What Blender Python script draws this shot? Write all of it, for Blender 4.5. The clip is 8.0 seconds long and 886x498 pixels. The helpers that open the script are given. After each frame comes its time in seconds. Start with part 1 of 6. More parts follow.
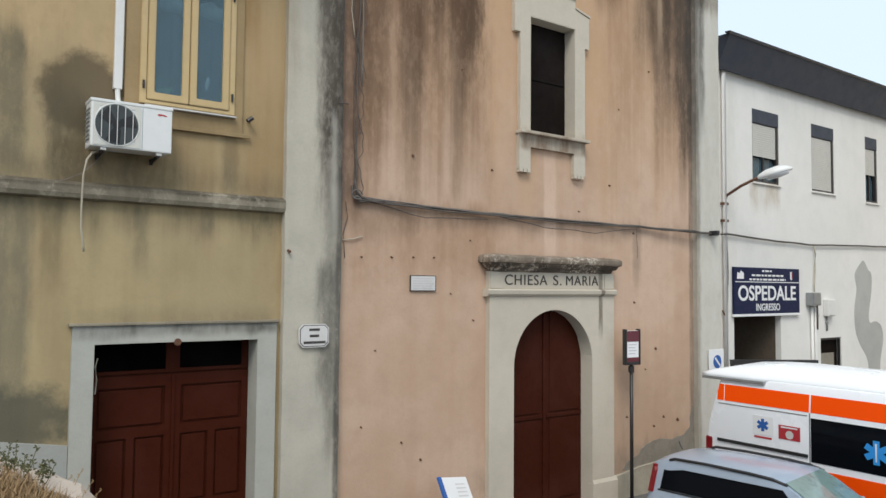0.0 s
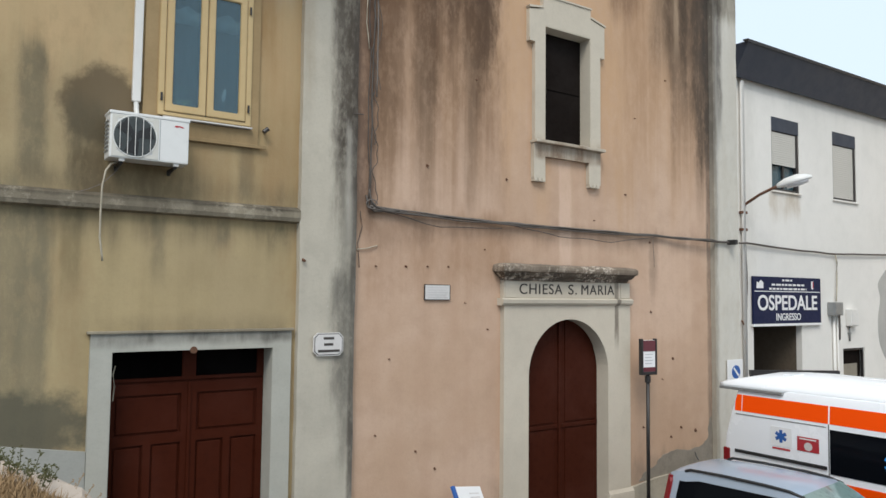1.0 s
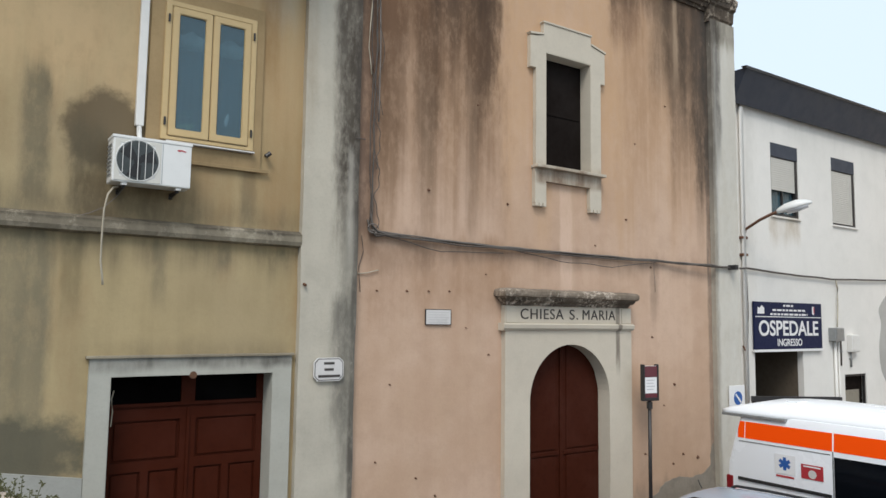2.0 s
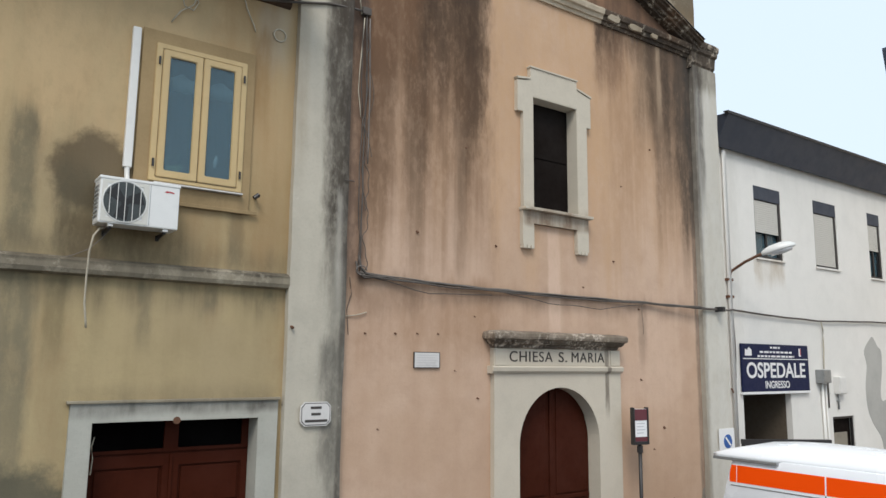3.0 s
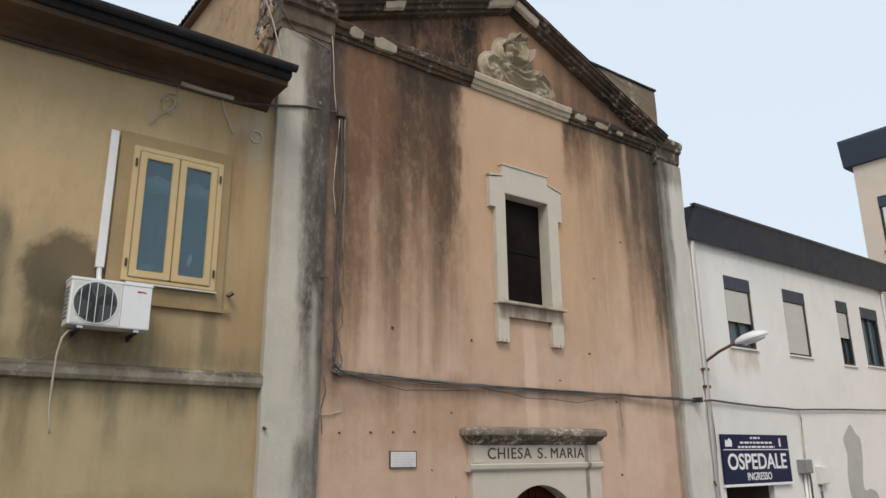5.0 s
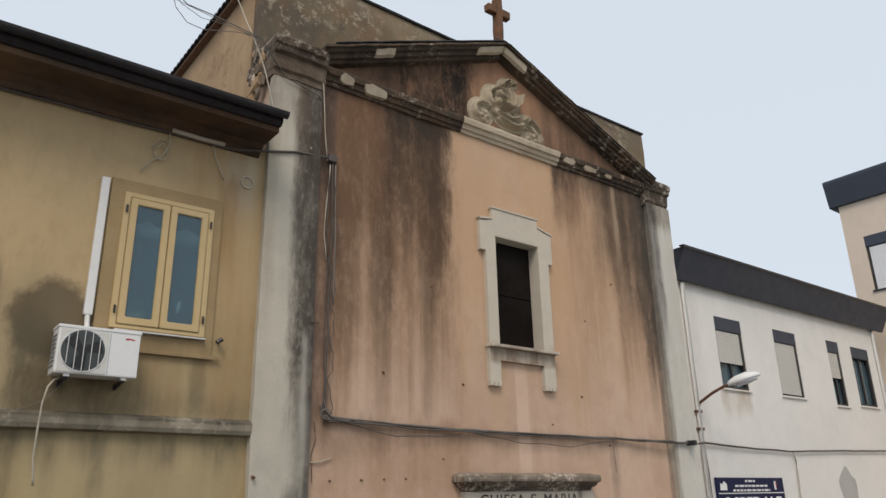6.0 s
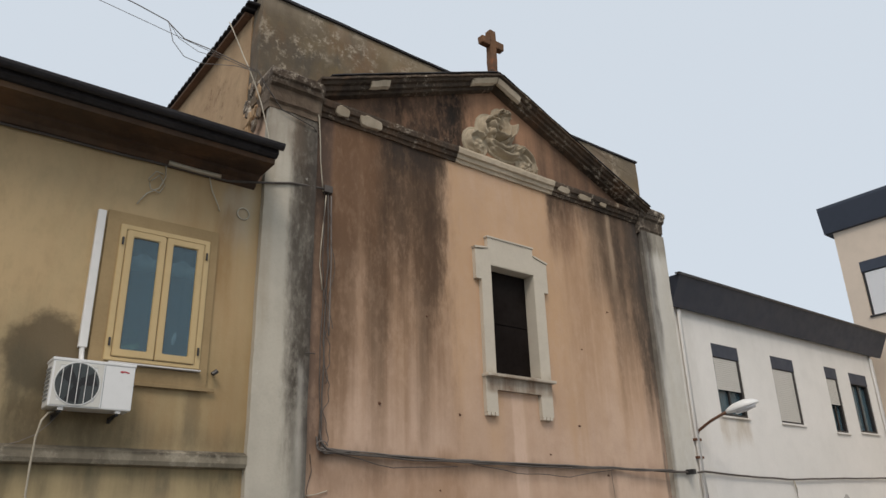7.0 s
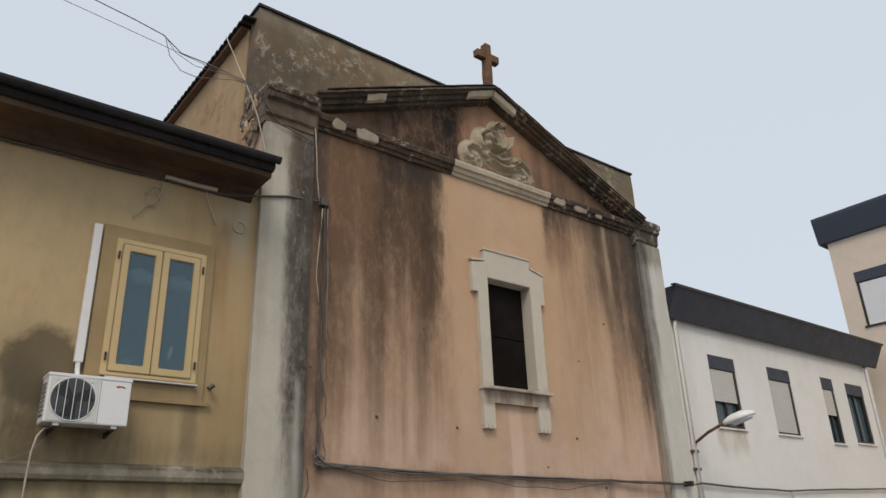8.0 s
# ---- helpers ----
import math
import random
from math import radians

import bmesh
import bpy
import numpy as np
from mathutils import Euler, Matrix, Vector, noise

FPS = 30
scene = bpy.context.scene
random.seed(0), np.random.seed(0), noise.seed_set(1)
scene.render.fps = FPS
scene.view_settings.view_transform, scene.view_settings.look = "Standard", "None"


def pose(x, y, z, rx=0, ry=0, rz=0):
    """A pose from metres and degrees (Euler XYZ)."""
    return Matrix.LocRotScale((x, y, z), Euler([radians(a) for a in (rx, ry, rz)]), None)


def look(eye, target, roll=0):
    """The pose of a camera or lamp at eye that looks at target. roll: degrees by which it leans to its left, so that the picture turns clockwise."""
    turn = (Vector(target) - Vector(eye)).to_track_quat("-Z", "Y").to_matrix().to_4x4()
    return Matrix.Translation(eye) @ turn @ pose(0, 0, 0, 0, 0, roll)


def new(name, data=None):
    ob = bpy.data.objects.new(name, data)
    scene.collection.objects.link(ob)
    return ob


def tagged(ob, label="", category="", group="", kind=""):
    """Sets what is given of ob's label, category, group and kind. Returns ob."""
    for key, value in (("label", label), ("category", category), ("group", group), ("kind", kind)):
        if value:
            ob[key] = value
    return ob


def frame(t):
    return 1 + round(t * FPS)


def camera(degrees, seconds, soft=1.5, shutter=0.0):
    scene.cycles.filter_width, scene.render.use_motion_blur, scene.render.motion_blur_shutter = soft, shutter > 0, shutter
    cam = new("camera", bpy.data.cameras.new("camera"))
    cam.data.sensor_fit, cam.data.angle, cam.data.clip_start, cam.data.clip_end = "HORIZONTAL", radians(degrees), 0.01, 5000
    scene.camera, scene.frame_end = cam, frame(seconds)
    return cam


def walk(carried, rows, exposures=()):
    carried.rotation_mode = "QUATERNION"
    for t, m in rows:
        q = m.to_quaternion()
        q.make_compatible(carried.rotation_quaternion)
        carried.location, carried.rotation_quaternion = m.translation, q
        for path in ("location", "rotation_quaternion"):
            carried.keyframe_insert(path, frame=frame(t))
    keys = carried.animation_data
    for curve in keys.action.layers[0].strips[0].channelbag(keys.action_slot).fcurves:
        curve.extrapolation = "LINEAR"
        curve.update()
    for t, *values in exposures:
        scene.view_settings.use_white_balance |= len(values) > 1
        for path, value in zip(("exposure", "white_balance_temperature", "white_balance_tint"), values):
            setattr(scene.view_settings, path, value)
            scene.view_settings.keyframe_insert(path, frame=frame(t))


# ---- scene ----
cam = camera(61.8, 8.0)
PATH = [
    (0, (-0.007, 0.076, 3.956), (1.16, 1.697, 4.057), 0.5),
    (0.5, (0.035, 0.002, 3.959), (1.173, 1.643, 4.065), 0.5),
    (1, (0.052, -0.022, 3.962), (1.172, 1.631, 4.086), 0.6),
    (2.5, (0.013, 0.061, 3.983), (1.144, 1.693, 4.222), 0.8),
    (3, (0.004, 0.095, 3.974), (1.149, 1.707, 4.276), 0.6),
    (3.5, (0.048, 0.001, 3.969), (1.186, 1.605, 4.331), 0.4),
    (4, (0.028, 0.012, 3.992), (1.179, 1.592, 4.415), 0.1),
    (4.5, (0.006, 0.042, 4.009), (1.168, 1.597, 4.491), -0.3),
    (6, (-0.016, 0.021, 4.06), (1.15, 1.511, 4.708), -1.2),
    (6.5, (-0.007, -0.012, 4.071), (1.153, 1.465, 4.759), -1.4),
    (7, (-0.013, -0.031, 4.071), (1.144, 1.434, 4.79), -1.7),
    (7.5, (-0.019, -0.043, 4.074), (1.136, 1.412, 4.812), -1.9),
    (8, (-0.038, -0.024, 4.08), (1.122, 1.422, 4.828), -2.1),
]
walk(cam, [(t, look(eye, target, roll)) for t, eye, target, roll in PATH],
     exposures=[(0, 0.41, 6500, 9), (2.5, 0.40, 6500, 10), (3, 0.40, 6520, 10), (3.5, 0.26, 6550, 11), (4.5, 0.26, 6650, 12), (6, 0.10, 6950, 14), (8, 0.0, 7000, 14)])

# ---------------------------------------------------------------- light: bright overcast sky, weak wide sun
SUN_EL, SUN_AZ = 50.0, 220.0          # degrees; azimuth clockwise from +y
world = bpy.data.worlds.new("sky")
scene.world = world
world.use_nodes = True
wn, wl = world.node_tree.nodes, world.node_tree.links
sky = wn.new("ShaderNodeTexSky")
sky.sky_type = 'NISHITA'
sky.sun_disc = False
sky.sun_elevation = math.radians(SUN_EL)
sky.sun_rotation = math.radians(SUN_AZ)
sky.dust_density = 4.0
sky.air_density = 1.0
veil = wn.new("ShaderNodeMix")
veil.data_type = 'RGBA'
veil.inputs[0].default_value = 0.85
veil.inputs[7].default_value = (6.75, 7.95, 9.1, 1)
wl.new(sky.outputs[0], veil.inputs[6])
wl.new(veil.outputs[2], wn["Background"].inputs[0])
wn["Background"].inputs[1].default_value = 0.1

sun_data = bpy.data.lights.new("sun", 'SUN')
sun_data.energy = 1.5
sun_data.angle = math.radians(25)
sun_data.color = (1.0, 0.95, 0.88)
sun = new("sun", sun_data)
az, el = math.radians(SUN_AZ), math.radians(SUN_EL)
sun.matrix_world = look((60 * math.sin(az) * math.cos(el), 60 * math.cos(az) * math.cos(el), 60 * math.sin(el)), (0, 0, 0))


# ---------------------------------------------------------------- materials
class Nodes:
    """Short hand for building a node material."""

    def __init__(self, name):
        self.mat = bpy.data.materials.new(name)
        self.mat.use_nodes = True
        self.tree = self.mat.node_tree
        self.bsdf = self.tree.nodes["Principled BSDF"]
        self.geo = self.tree.nodes.new("ShaderNodeNewGeometry")
        sep = self.add("ShaderNodeSeparateXYZ", self.geo.outputs["Position"])
        self.x, self.y, self.z = sep.outputs

    def add(self, kind, *ins):
        n = self.tree.nodes.new(kind)
        for k, v in enumerate(ins):
            self.plug(n.inputs[k], v)
        return n

    def plug(self, socket, v):
        if isinstance(v, bpy.types.NodeSocket):
            self.tree.links.new(v, socket)
        elif v is not None:
            socket.default_value = v

    def math(self, op, a, b=None, clamp=False):
        n = self.add("ShaderNodeMath", a, b)
        n.operation = op
        n.use_clamp = clamp
        return n.outputs[0]

    def vec(self, sx, sy, sz):
        n = self.add("ShaderNodeCombineXYZ", self.math('MULTIPLY', self.x, sx), self.math('MULTIPLY', self.y, sy), self.math('MULTIPLY', self.z, sz))
        return n.outputs[0]

    def noise(self, scale, detail=4.0, rough=0.55, vector=None):
        n = self.tree.nodes.new("ShaderNodeTexNoise")
        self.plug(n.inputs["Vector"], vector if vector is not None else self.geo.outputs["Position"])
        n.inputs["Scale"].default_value = scale
        n.inputs["Detail"].default_value = detail
        n.inputs["Roughness"].default_value = rough
        return n.outputs[0]

    def ramp(self, v, lo, hi, a=0.0, b=1.0):
        n = self.tree.nodes.new("ShaderNodeMapRange")
        n.interpolation_type = 'SMOOTHSTEP'
        for k, s in zip(range(5), (v, lo, hi, a, b)):
            self.plug(n.inputs[k], s)
        return n.outputs[0]

    def mix(self, fac, a, b):
        n = self.tree.nodes.new("ShaderNodeMix")
        n.data_type = 'RGBA'
        self.plug(n.inputs[0], fac)
        self.plug(n.inputs[6], a if isinstance(a, bpy.types.NodeSocket) else (*a, 1))
        self.plug(n.inputs[7], b if isinstance(b, bpy.types.NodeSocket) else (*b, 1))
        return n.outputs[2]

    def bump(self, height, strength, distance=0.01):
        n = self.tree.nodes.new("ShaderNodeBump")
        n.inputs["Strength"].default_value = strength
        n.inputs["Distance"].default_value = distance
        self.plug(n.inputs["Height"], height)
        self.plug(self.bsdf.inputs["Normal"], n.outputs[0])

    def done(self, colour, roughness=0.8, metallic=0.0, specular=None):
        self.plug(self.bsdf.inputs["Base Color"], colour if isinstance(colour, bpy.types.NodeSocket) else (*colour, 1))
        self.plug(self.bsdf.inputs["Roughness"], roughness)
        self.bsdf.inputs["Metallic"].default_value = metallic
        if specular is not None:
            self.bsdf.inputs["Specular IOR Level"].default_value = specular
        return self.mat


def plaster(name, base, other, stains=(), grain=0.25, relief=0.35, streaks=None, flakes=None, rusty=0.0):
    """Weathered plaster. stains: (x0, x1, z0, z1, soft x, soft z, colour, amount, streakiness), round ones with a tenth value.
    flakes: pale chips of (colour, amount, scale, threshold); rusty: how much warm discolouring."""
    n = Nodes(name)
    wide = n.noise(0.55, 5, 0.6)
    mid = n.noise(2.3, 6, 0.65)
    fine = n.noise(26, 6, 0.7)
    colour = n.mix(n.ramp(wide, 0.35, 0.65), base, other)
    dark = tuple(c * 0.72 for c in base)
    colour = n.mix(n.math('MULTIPLY', n.ramp(mid, 0.42, 0.75), grain * 1.6), colour, dark)
    colour = n.mix(n.math('MULTIPLY', n.ramp(fine, 0.45, 0.8), grain), colour, tuple(c * 0.6 for c in base))
    run = n.noise(1.0, 4, 0.55, n.vec(2.1, 2.1, 0.09))
    run_fine = n.noise(1.0, 5, 0.6, n.vec(8.5, 8.5, 0.28))
    streak = n.ramp(n.math('ADD', n.math('MULTIPLY', run, 0.80), n.math('MULTIPLY', run_fine, 0.20)), 0.36, 0.64)
    fleck = n.ramp(n.noise(1.0, 8, 0.7, n.vec(9.0, 9.0, 4.0)), 0.36, 0.56, 0.70, 1.0)
    if streaks:
        patchy = n.math('MULTIPLY', streak, n.ramp(n.noise(0.8, 4, 0.6), 0.36, 0.62, 0.25, 1.0))
        colour = n.mix(n.math('MULTIPLY', patchy, streaks[1]), colour, streaks[0])
    edge = n.math('SUBTRACT', n.noise(3.0, 9, 0.72, n.vec(1.5, 1.5, 0.45)), 0.5)
    drip = n.math('SUBTRACT', n.noise(1.0, 5, 0.62, n.vec(3.0, 3.0, 0.10)), 0.5)
    soak = n.ramp(n.noise(1.6, 5, 0.6, n.vec(1.0, 1.0, 0.55)), 0.30, 0.62, 0.74, 1.0)
    if rusty:
        colour = n.mix(n.math('MULTIPLY', n.ramp(n.noise(0.9, 6, 0.65, n.vec(1.3, 1.3, 0.5)), 0.45, 0.68), rusty), colour, (0.26, 0.125, 0.055))
    for x0, x1, z0, z1, sx, sz, tint, amount, lean, *oval in stains:
        px = n.math('ADD', n.x, n.math('MULTIPLY', edge, 3.4 * sx))
        pz = n.math('ADD', n.z, n.math('MULTIPLY', drip, 3.5 * sz))
        m = n.math('MULTIPLY', n.ramp(px, x0 - sx, x0 + sx), n.ramp(px, x1 - sx, x1 + sx, 1.0, 0.0))
        m = n.math('MULTIPLY', m, n.math('MULTIPLY', n.ramp(pz, z0 - sz, z0 + sz), n.ramp(pz, z1 - 0.15, z1 + 0.15, 1.0, 0.0)))
        if oval:
            blob = n.math('SUBTRACT', n.noise(3.2, 6, 0.65), 0.5)
            u = n.math('DIVIDE', n.math('SUBTRACT', n.x, (x0 + x1) / 2), (x1 - x0) / 2)
            w = n.math('DIVIDE', n.math('SUBTRACT', n.z, (z0 + z1) / 2), (z1 - z0) / 2)
            r = n.math('ADD', n.math('SQRT', n.math('ADD', n.math('MULTIPLY', u, u), n.math('MULTIPLY', w, w))), n.math('MULTIPLY', blob, 0.9))
            m = n.ramp(r, 1.0 - oval[0], 1.0 + oval[0], 1.0, 0.0)
        tex = n.math('ADD', 1.0 - lean, n.math('MULTIPLY', streak, lean))
        if lean > 0.01:
            tex = n.math('MULTIPLY', n.math('MULTIPLY', tex, fleck), soak)
        colour = n.mix(n.math('MULTIPLY', n.math('MULTIPLY', m, tex), amount), colour, tint)
    if flakes:
        tint, amount, scale, level = flakes
        chip = n.math('MULTIPLY', n.ramp(n.noise(scale, 9, 0.78), level, level + 0.11), n.ramp(n.noise(scale * 0.17, 3, 0.5), 0.42, 0.6))
        colour = n.mix(n.math('MULTIPLY', chip, amount), colour, tint)
    n.bump(n.math('ADD', n.math('MULTIPLY', fine, 0.4), mid), relief, 0.02)
    return n.done(colour, n.ramp(mid, 0.3, 0.7, 0.82, 0.97), specular=0.25)


def painted(name, base, roughness=0.4, wear=0.15, metallic=0.0, specular=None, scale=9.0, relief=0.05):
    n = Nodes(name)
    a = n.noise(scale, 6, 0.65)
    b = n.noise(scale * 0.13, 4, 0.6)
    colour = n.mix(n.math('MULTIPLY', n.ramp(a, 0.45, 0.75), wear), base, tuple(c * 0.45 for c in base))
    colour = n.mix(n.math('MULTIPLY', n.ramp(b, 0.4, 0.7), wear), colour, tuple(min(1, c * 1.35 + 0.01) for c in base))
    n.bump(a, relief, 0.006)
    return n.done(colour, n.ramp(a, 0.3, 0.7, max(0.02, roughness - 0.06), roughness + 0.08), metallic, specular)


def glass(name, tint=(0.55, 0.62, 0.66), transmission=0.85, roughness=0.03):
    n = Nodes(name)
    n.bsdf.inputs["Transmission Weight"].default_value = transmission
    n.bsdf.inputs["IOR"].default_value = 1.45
    w = n.noise(1.5, 2)
    n.bump(w, 0.03, 0.02)
    return n.done(tint, roughness)


BLACK_STAIN = (0.055, 0.047, 0.040)
GREY_STAIN = (0.16, 0.145, 0.115)
PINK, PINK2 = (0.51, 0.35, 0.245), (0.58, 0.413, 0.307)
VEIL_STAIN = (0.24, 0.145, 0.092)
pink_plaster = plaster("pink_plaster", PINK, PINK2, [
    (4.5, 14.5, 6.4, 11.0, 0.3, 1.3, (0.53, 0.335, 0.19), 0.8, 0.25),
    (4.9, 7.70, 5.8, 11.0, 0.32, 1.2, VEIL_STAIN, 0.8, 0.45),
    (5.35, 5.86, 6.4, 11.0, 0.09, 0.9, (0.165, 0.10, 0.062), 0.9, 0.15),
    (5.98, 6.47, 6.8, 11.0, 0.11, 0.9, (0.104, 0.064, 0.039), 0.94, 0.12),
    (6.06, 6.36, 5.6, 8.0, 0.08, 0.6, (0.22, 0.15, 0.10), 0.5, 0.3),
    (6.90, 7.50, 6.9, 11.0, 0.20, 1.0, (0.118, 0.073, 0.045), 0.93, 0.15),
    (6.95, 7.22, 5.5, 8.0, 0.08, 0.6, (0.23, 0.16, 0.11), 0.45, 0.3),
    (7.22, 7.55, 7.7, 11.0, 0.14, 0.8, (0.052, 0.036, 0.026), 0.92, 0.15),
    (5.05, 7.56, 7.8, 11.0, 0.22, 1.1, (0.12, 0.068, 0.04), 0.92, 0.15),
    (6.25, 7.62, 8.8, 11.0, 0.15, 0.9, (0.055, 0.036, 0.024), 0.86, 0.3),
    (5.15, 6.25, 8.7, 11.0, 0.15, 0.7, (0.20, 0.105, 0.056), 0.45, 0.45),
    (6.35, 7.72, 10.15, 11.0, 0.10, 0.25, (0.035, 0.028, 0.023), 0.85, 0.3),
    (4.9, 5.33, 5.0, 11.0, 0.06, 0.4, (0.15, 0.095, 0.07), 0.92, 0.15),
    (4.9, 5.30, 8.2, 11.0, 0.06, 0.9, (0.055, 0.04, 0.032), 0.8, 0.3),
    (4.9, 8.0, 4.1, 5.2, 0.4, 0.35, (0.35, 0.21, 0.125), 0.72, 0.35),
    (4.9, 6.3, 4.75, 5.30, 0.3, 0.2, (0.17, 0.115, 0.08), 0.55, 0.4),
    (6.0, 13.3, 4.9, 5.16, 0.3, 0.16, (0.23, 0.155, 0.11), 0.5, 0.75),
    (10.34, 11.2, 9.5, 11.0, 0.12, 0.4, (0.145, 0.082, 0.05), 0.92, 0.3),
    (10.35, 13.4, 10.15, 11.0, 0.10, 0.28, (0.04, 0.029, 0.022), 0.94, 0.25),
    (11.6, 13.4, 8.7, 11.0, 0.16, 1.0, (0.06, 0.042, 0.029), 0.95, 0.4),
    (11.45, 12.3, 8.7, 10.5, 0.15, 0.4, (0.20, 0.15, 0.10), 0.5, 0.3),
    (10.7, 13.4, 6.6, 11.0, 0.4, 1.2, (0.28, 0.165, 0.10), 0.55, 0.7),
    (12.1, 13.4, 7.2, 11.0, 0.15, 1.2, (0.13, 0.095, 0.07), 0.7, 0.65),
    (11.85, 12.12, 9.0, 11.0, 0.10, 0.6, (0.05, 0.036, 0.026), 0.7, 0.3),
    (12.38, 12.62, 8.4, 11.0, 0.10, 0.7, (0.045, 0.033, 0.024), 0.7, 0.3),
    (12.76, 13.0, 7.6, 11.0, 0.10, 0.8, (0.05, 0.037, 0.028), 0.75, 0.3),
    (12.2, 12.34, 9.0, 11.0, 0.04, 0.5, (0.46, 0.34, 0.23), 0.6, 0.3),
    (12.85, 13.5, 6.3, 11.0, 0.10, 1.2, (0.075, 0.058, 0.046), 0.92, 0.35),
    (13.18, 13.5, 0.6, 11.0, 0.04, 0.5, (0.11, 0.09, 0.074), 0.85, 0.3),
    (13.12, 13.6, 6.8, 11.0, 0.07, 1.2, BLACK_STAIN, 0.85, 0.2),
    (9.04, 9.33, 4.5, 6.45, 0.04, 0.25, (0.68, 0.50, 0.39), 0.65, 0.1),
    (11.40, 11.66, 4.1, 5.15, 0.05, 0.4, (0.20, 0.14, 0.10), 0.6, 0.3),
    (7.6, 13.3, 0.3, 0.9, 0.3, 0.25, GREY_STAIN, 0.45, 0.3),
], grain=0.16, streaks=((0.43, 0.275, 0.19), 0.3), flakes=((0.50, 0.42, 0.34), 0.35, 9.0, 0.64))
tympanum_plaster = plaster("tympanum_plaster", (0.40, 0.225, 0.135), (0.30, 0.165, 0.10), [
    (5.8, 8.3, 10.5, 13.0, 0.3, 0.3, (0.018, 0.014, 0.011), 1.0, 0.05),
    (4.5, 6.4, 10.5, 13.0, 0.3, 0.3, (0.12, 0.075, 0.05), 0.85, 0.5),
    (10.0, 13.5, 10.5, 13.0, 0.3, 0.3, (0.10, 0.065, 0.045), 0.85, 0.5),
], grain=0.4, streaks=((0.14, 0.085, 0.055), 0.6), flakes=((0.48, 0.36, 0.26), 0.6, 9.0, 0.60))
grey_plaster = plaster("pilaster_plaster", (0.515, 0.474, 0.392), (0.465, 0.43, 0.36), [
    (4.62, 5.2, 4.9, 11.0, 0.11, 0.8, (0.045, 0.035, 0.027), 0.98, 0.1),
    (4.56, 5.2, 6.9, 11.0, 0.09, 1.0, (0.055, 0.043, 0.033), 0.85, 0.3),
    (4.72, 5.2, 1.6, 5.2, 0.09, 0.5, (0.17, 0.158, 0.13), 0.85, 0.25),
    # narrow line down the pilaster's edge: the joint's shading put into the colour
    (4.90, 5.2, 0.2, 11.0, 0.03, 0.6, (0.06, 0.05, 0.042), 0.85, 0.1),
    (4.62, 5.2, 2.5, 4.2, 0.10, 0.3, (0.12, 0.112, 0.095), 0.8, 0.35),
    (13.0, 13.46, 6.3, 11.0, 0.06, 1.2, BLACK_STAIN, 0.88, 0.2),
    (13.0, 13.42, 1.0, 11.0, 0.06, 1.0, (0.19, 0.17, 0.145), 0.75, 0.4),
    (13.0, 14.4, 9.9, 11.0, 0.3, 0.3, BLACK_STAIN, 0.7, 0.5),
    (13.4, 14.4, 0.0, 9.9, 0.06, 0.3, (0.64, 0.625, 0.58), 0.75, 0.35),
    (13.42, 13.6, 7.6, 11.0, 0.06, 0.8, (0.05, 0.04, 0.032), 0.85, 0.3),
    (4.80, 4.93, 4.8, 6.4, 0.06, 0.5, (0.62, 0.59, 0.52), 0.75, 0.85),
    (4.0, 4.75, 9.6, 11.0, 0.12, 0.4, (0.17, 0.125, 0.088), 0.7, 0.7),
    (4.0, 4.3, 6.5, 9.6, 0.06, 0.8, (0.33, 0.27, 0.19), 0.6, 0.6),
], grain=0.24, streaks=((0.35, 0.32, 0.26), 0.35), flakes=((0.60, 0.57, 0.50), 0.75, 8.0, 0.60))
cornice_stone = plaster("weathered_cornice", (0.13, 0.092, 0.064), (0.06, 0.045, 0.034), [
    (4.4, 13.6, 10.4, 13.2, 0.3, 0.3, (0.03, 0.025, 0.02), 0.7, 0.8),
], grain=0.6, relief=1.0, rusty=0.3, flakes=((0.46, 0.39, 0.30), 0.85, 7.0, 0.52))
capital_stone = plaster("weathered_capital", (0.25, 0.19, 0.135), (0.115, 0.084, 0.06), [
    (3.0, 15.0, 10.80, 11.3, 0.3, 0.06, (0.055, 0.04, 0.03), 0.92, 0.35),
    (12.5, 15.0, 10.0, 11.3, 0.2, 0.1, (0.055, 0.045, 0.036), 0.95, 0.15),
], grain=0.6, relief=1.0, streaks=((0.085, 0.058, 0.04), 0.7), flakes=((0.56, 0.48, 0.38), 0.9, 6.0, 0.50))
parapet_plaster = plaster("parapet_plaster", (0.225, 0.172, 0.105), (0.125, 0.098, 0.068), [
    (3.5, 5.6, 11.0, 12.1, 0.3, 0.3, (0.085, 0.075, 0.06), 0.85, 0.25),
    (5.3, 7.9, 10.9, 11.9, 0.35, 0.25, (0.23, 0.165, 0.075), 0.7, 0.3),
    (3.5, 14.5, 12.62, 13.3, 0.4, 0.18, (0.30, 0.25, 0.19), 0.55, 0.75),
    (11.0, 14.5, 12.1, 13.3, 0.4, 0.3, (0.17, 0.145, 0.115), 0.6, 0.6),
], grain=0.6, relief=0.8, rusty=0.35, flakes=((0.38, 0.32, 0.24), 0.9, 6.0, 0.50))
side_plaster = plaster("church_side_plaster", (0.50, 0.345, 0.205), (0.40, 0.265, 0.15), grain=0.6, relief=0.8, streaks=((0.30, 0.19, 0.11), 0.4), flakes=((0.20, 0.12, 0.07), 0.8, 5.0, 0.52))
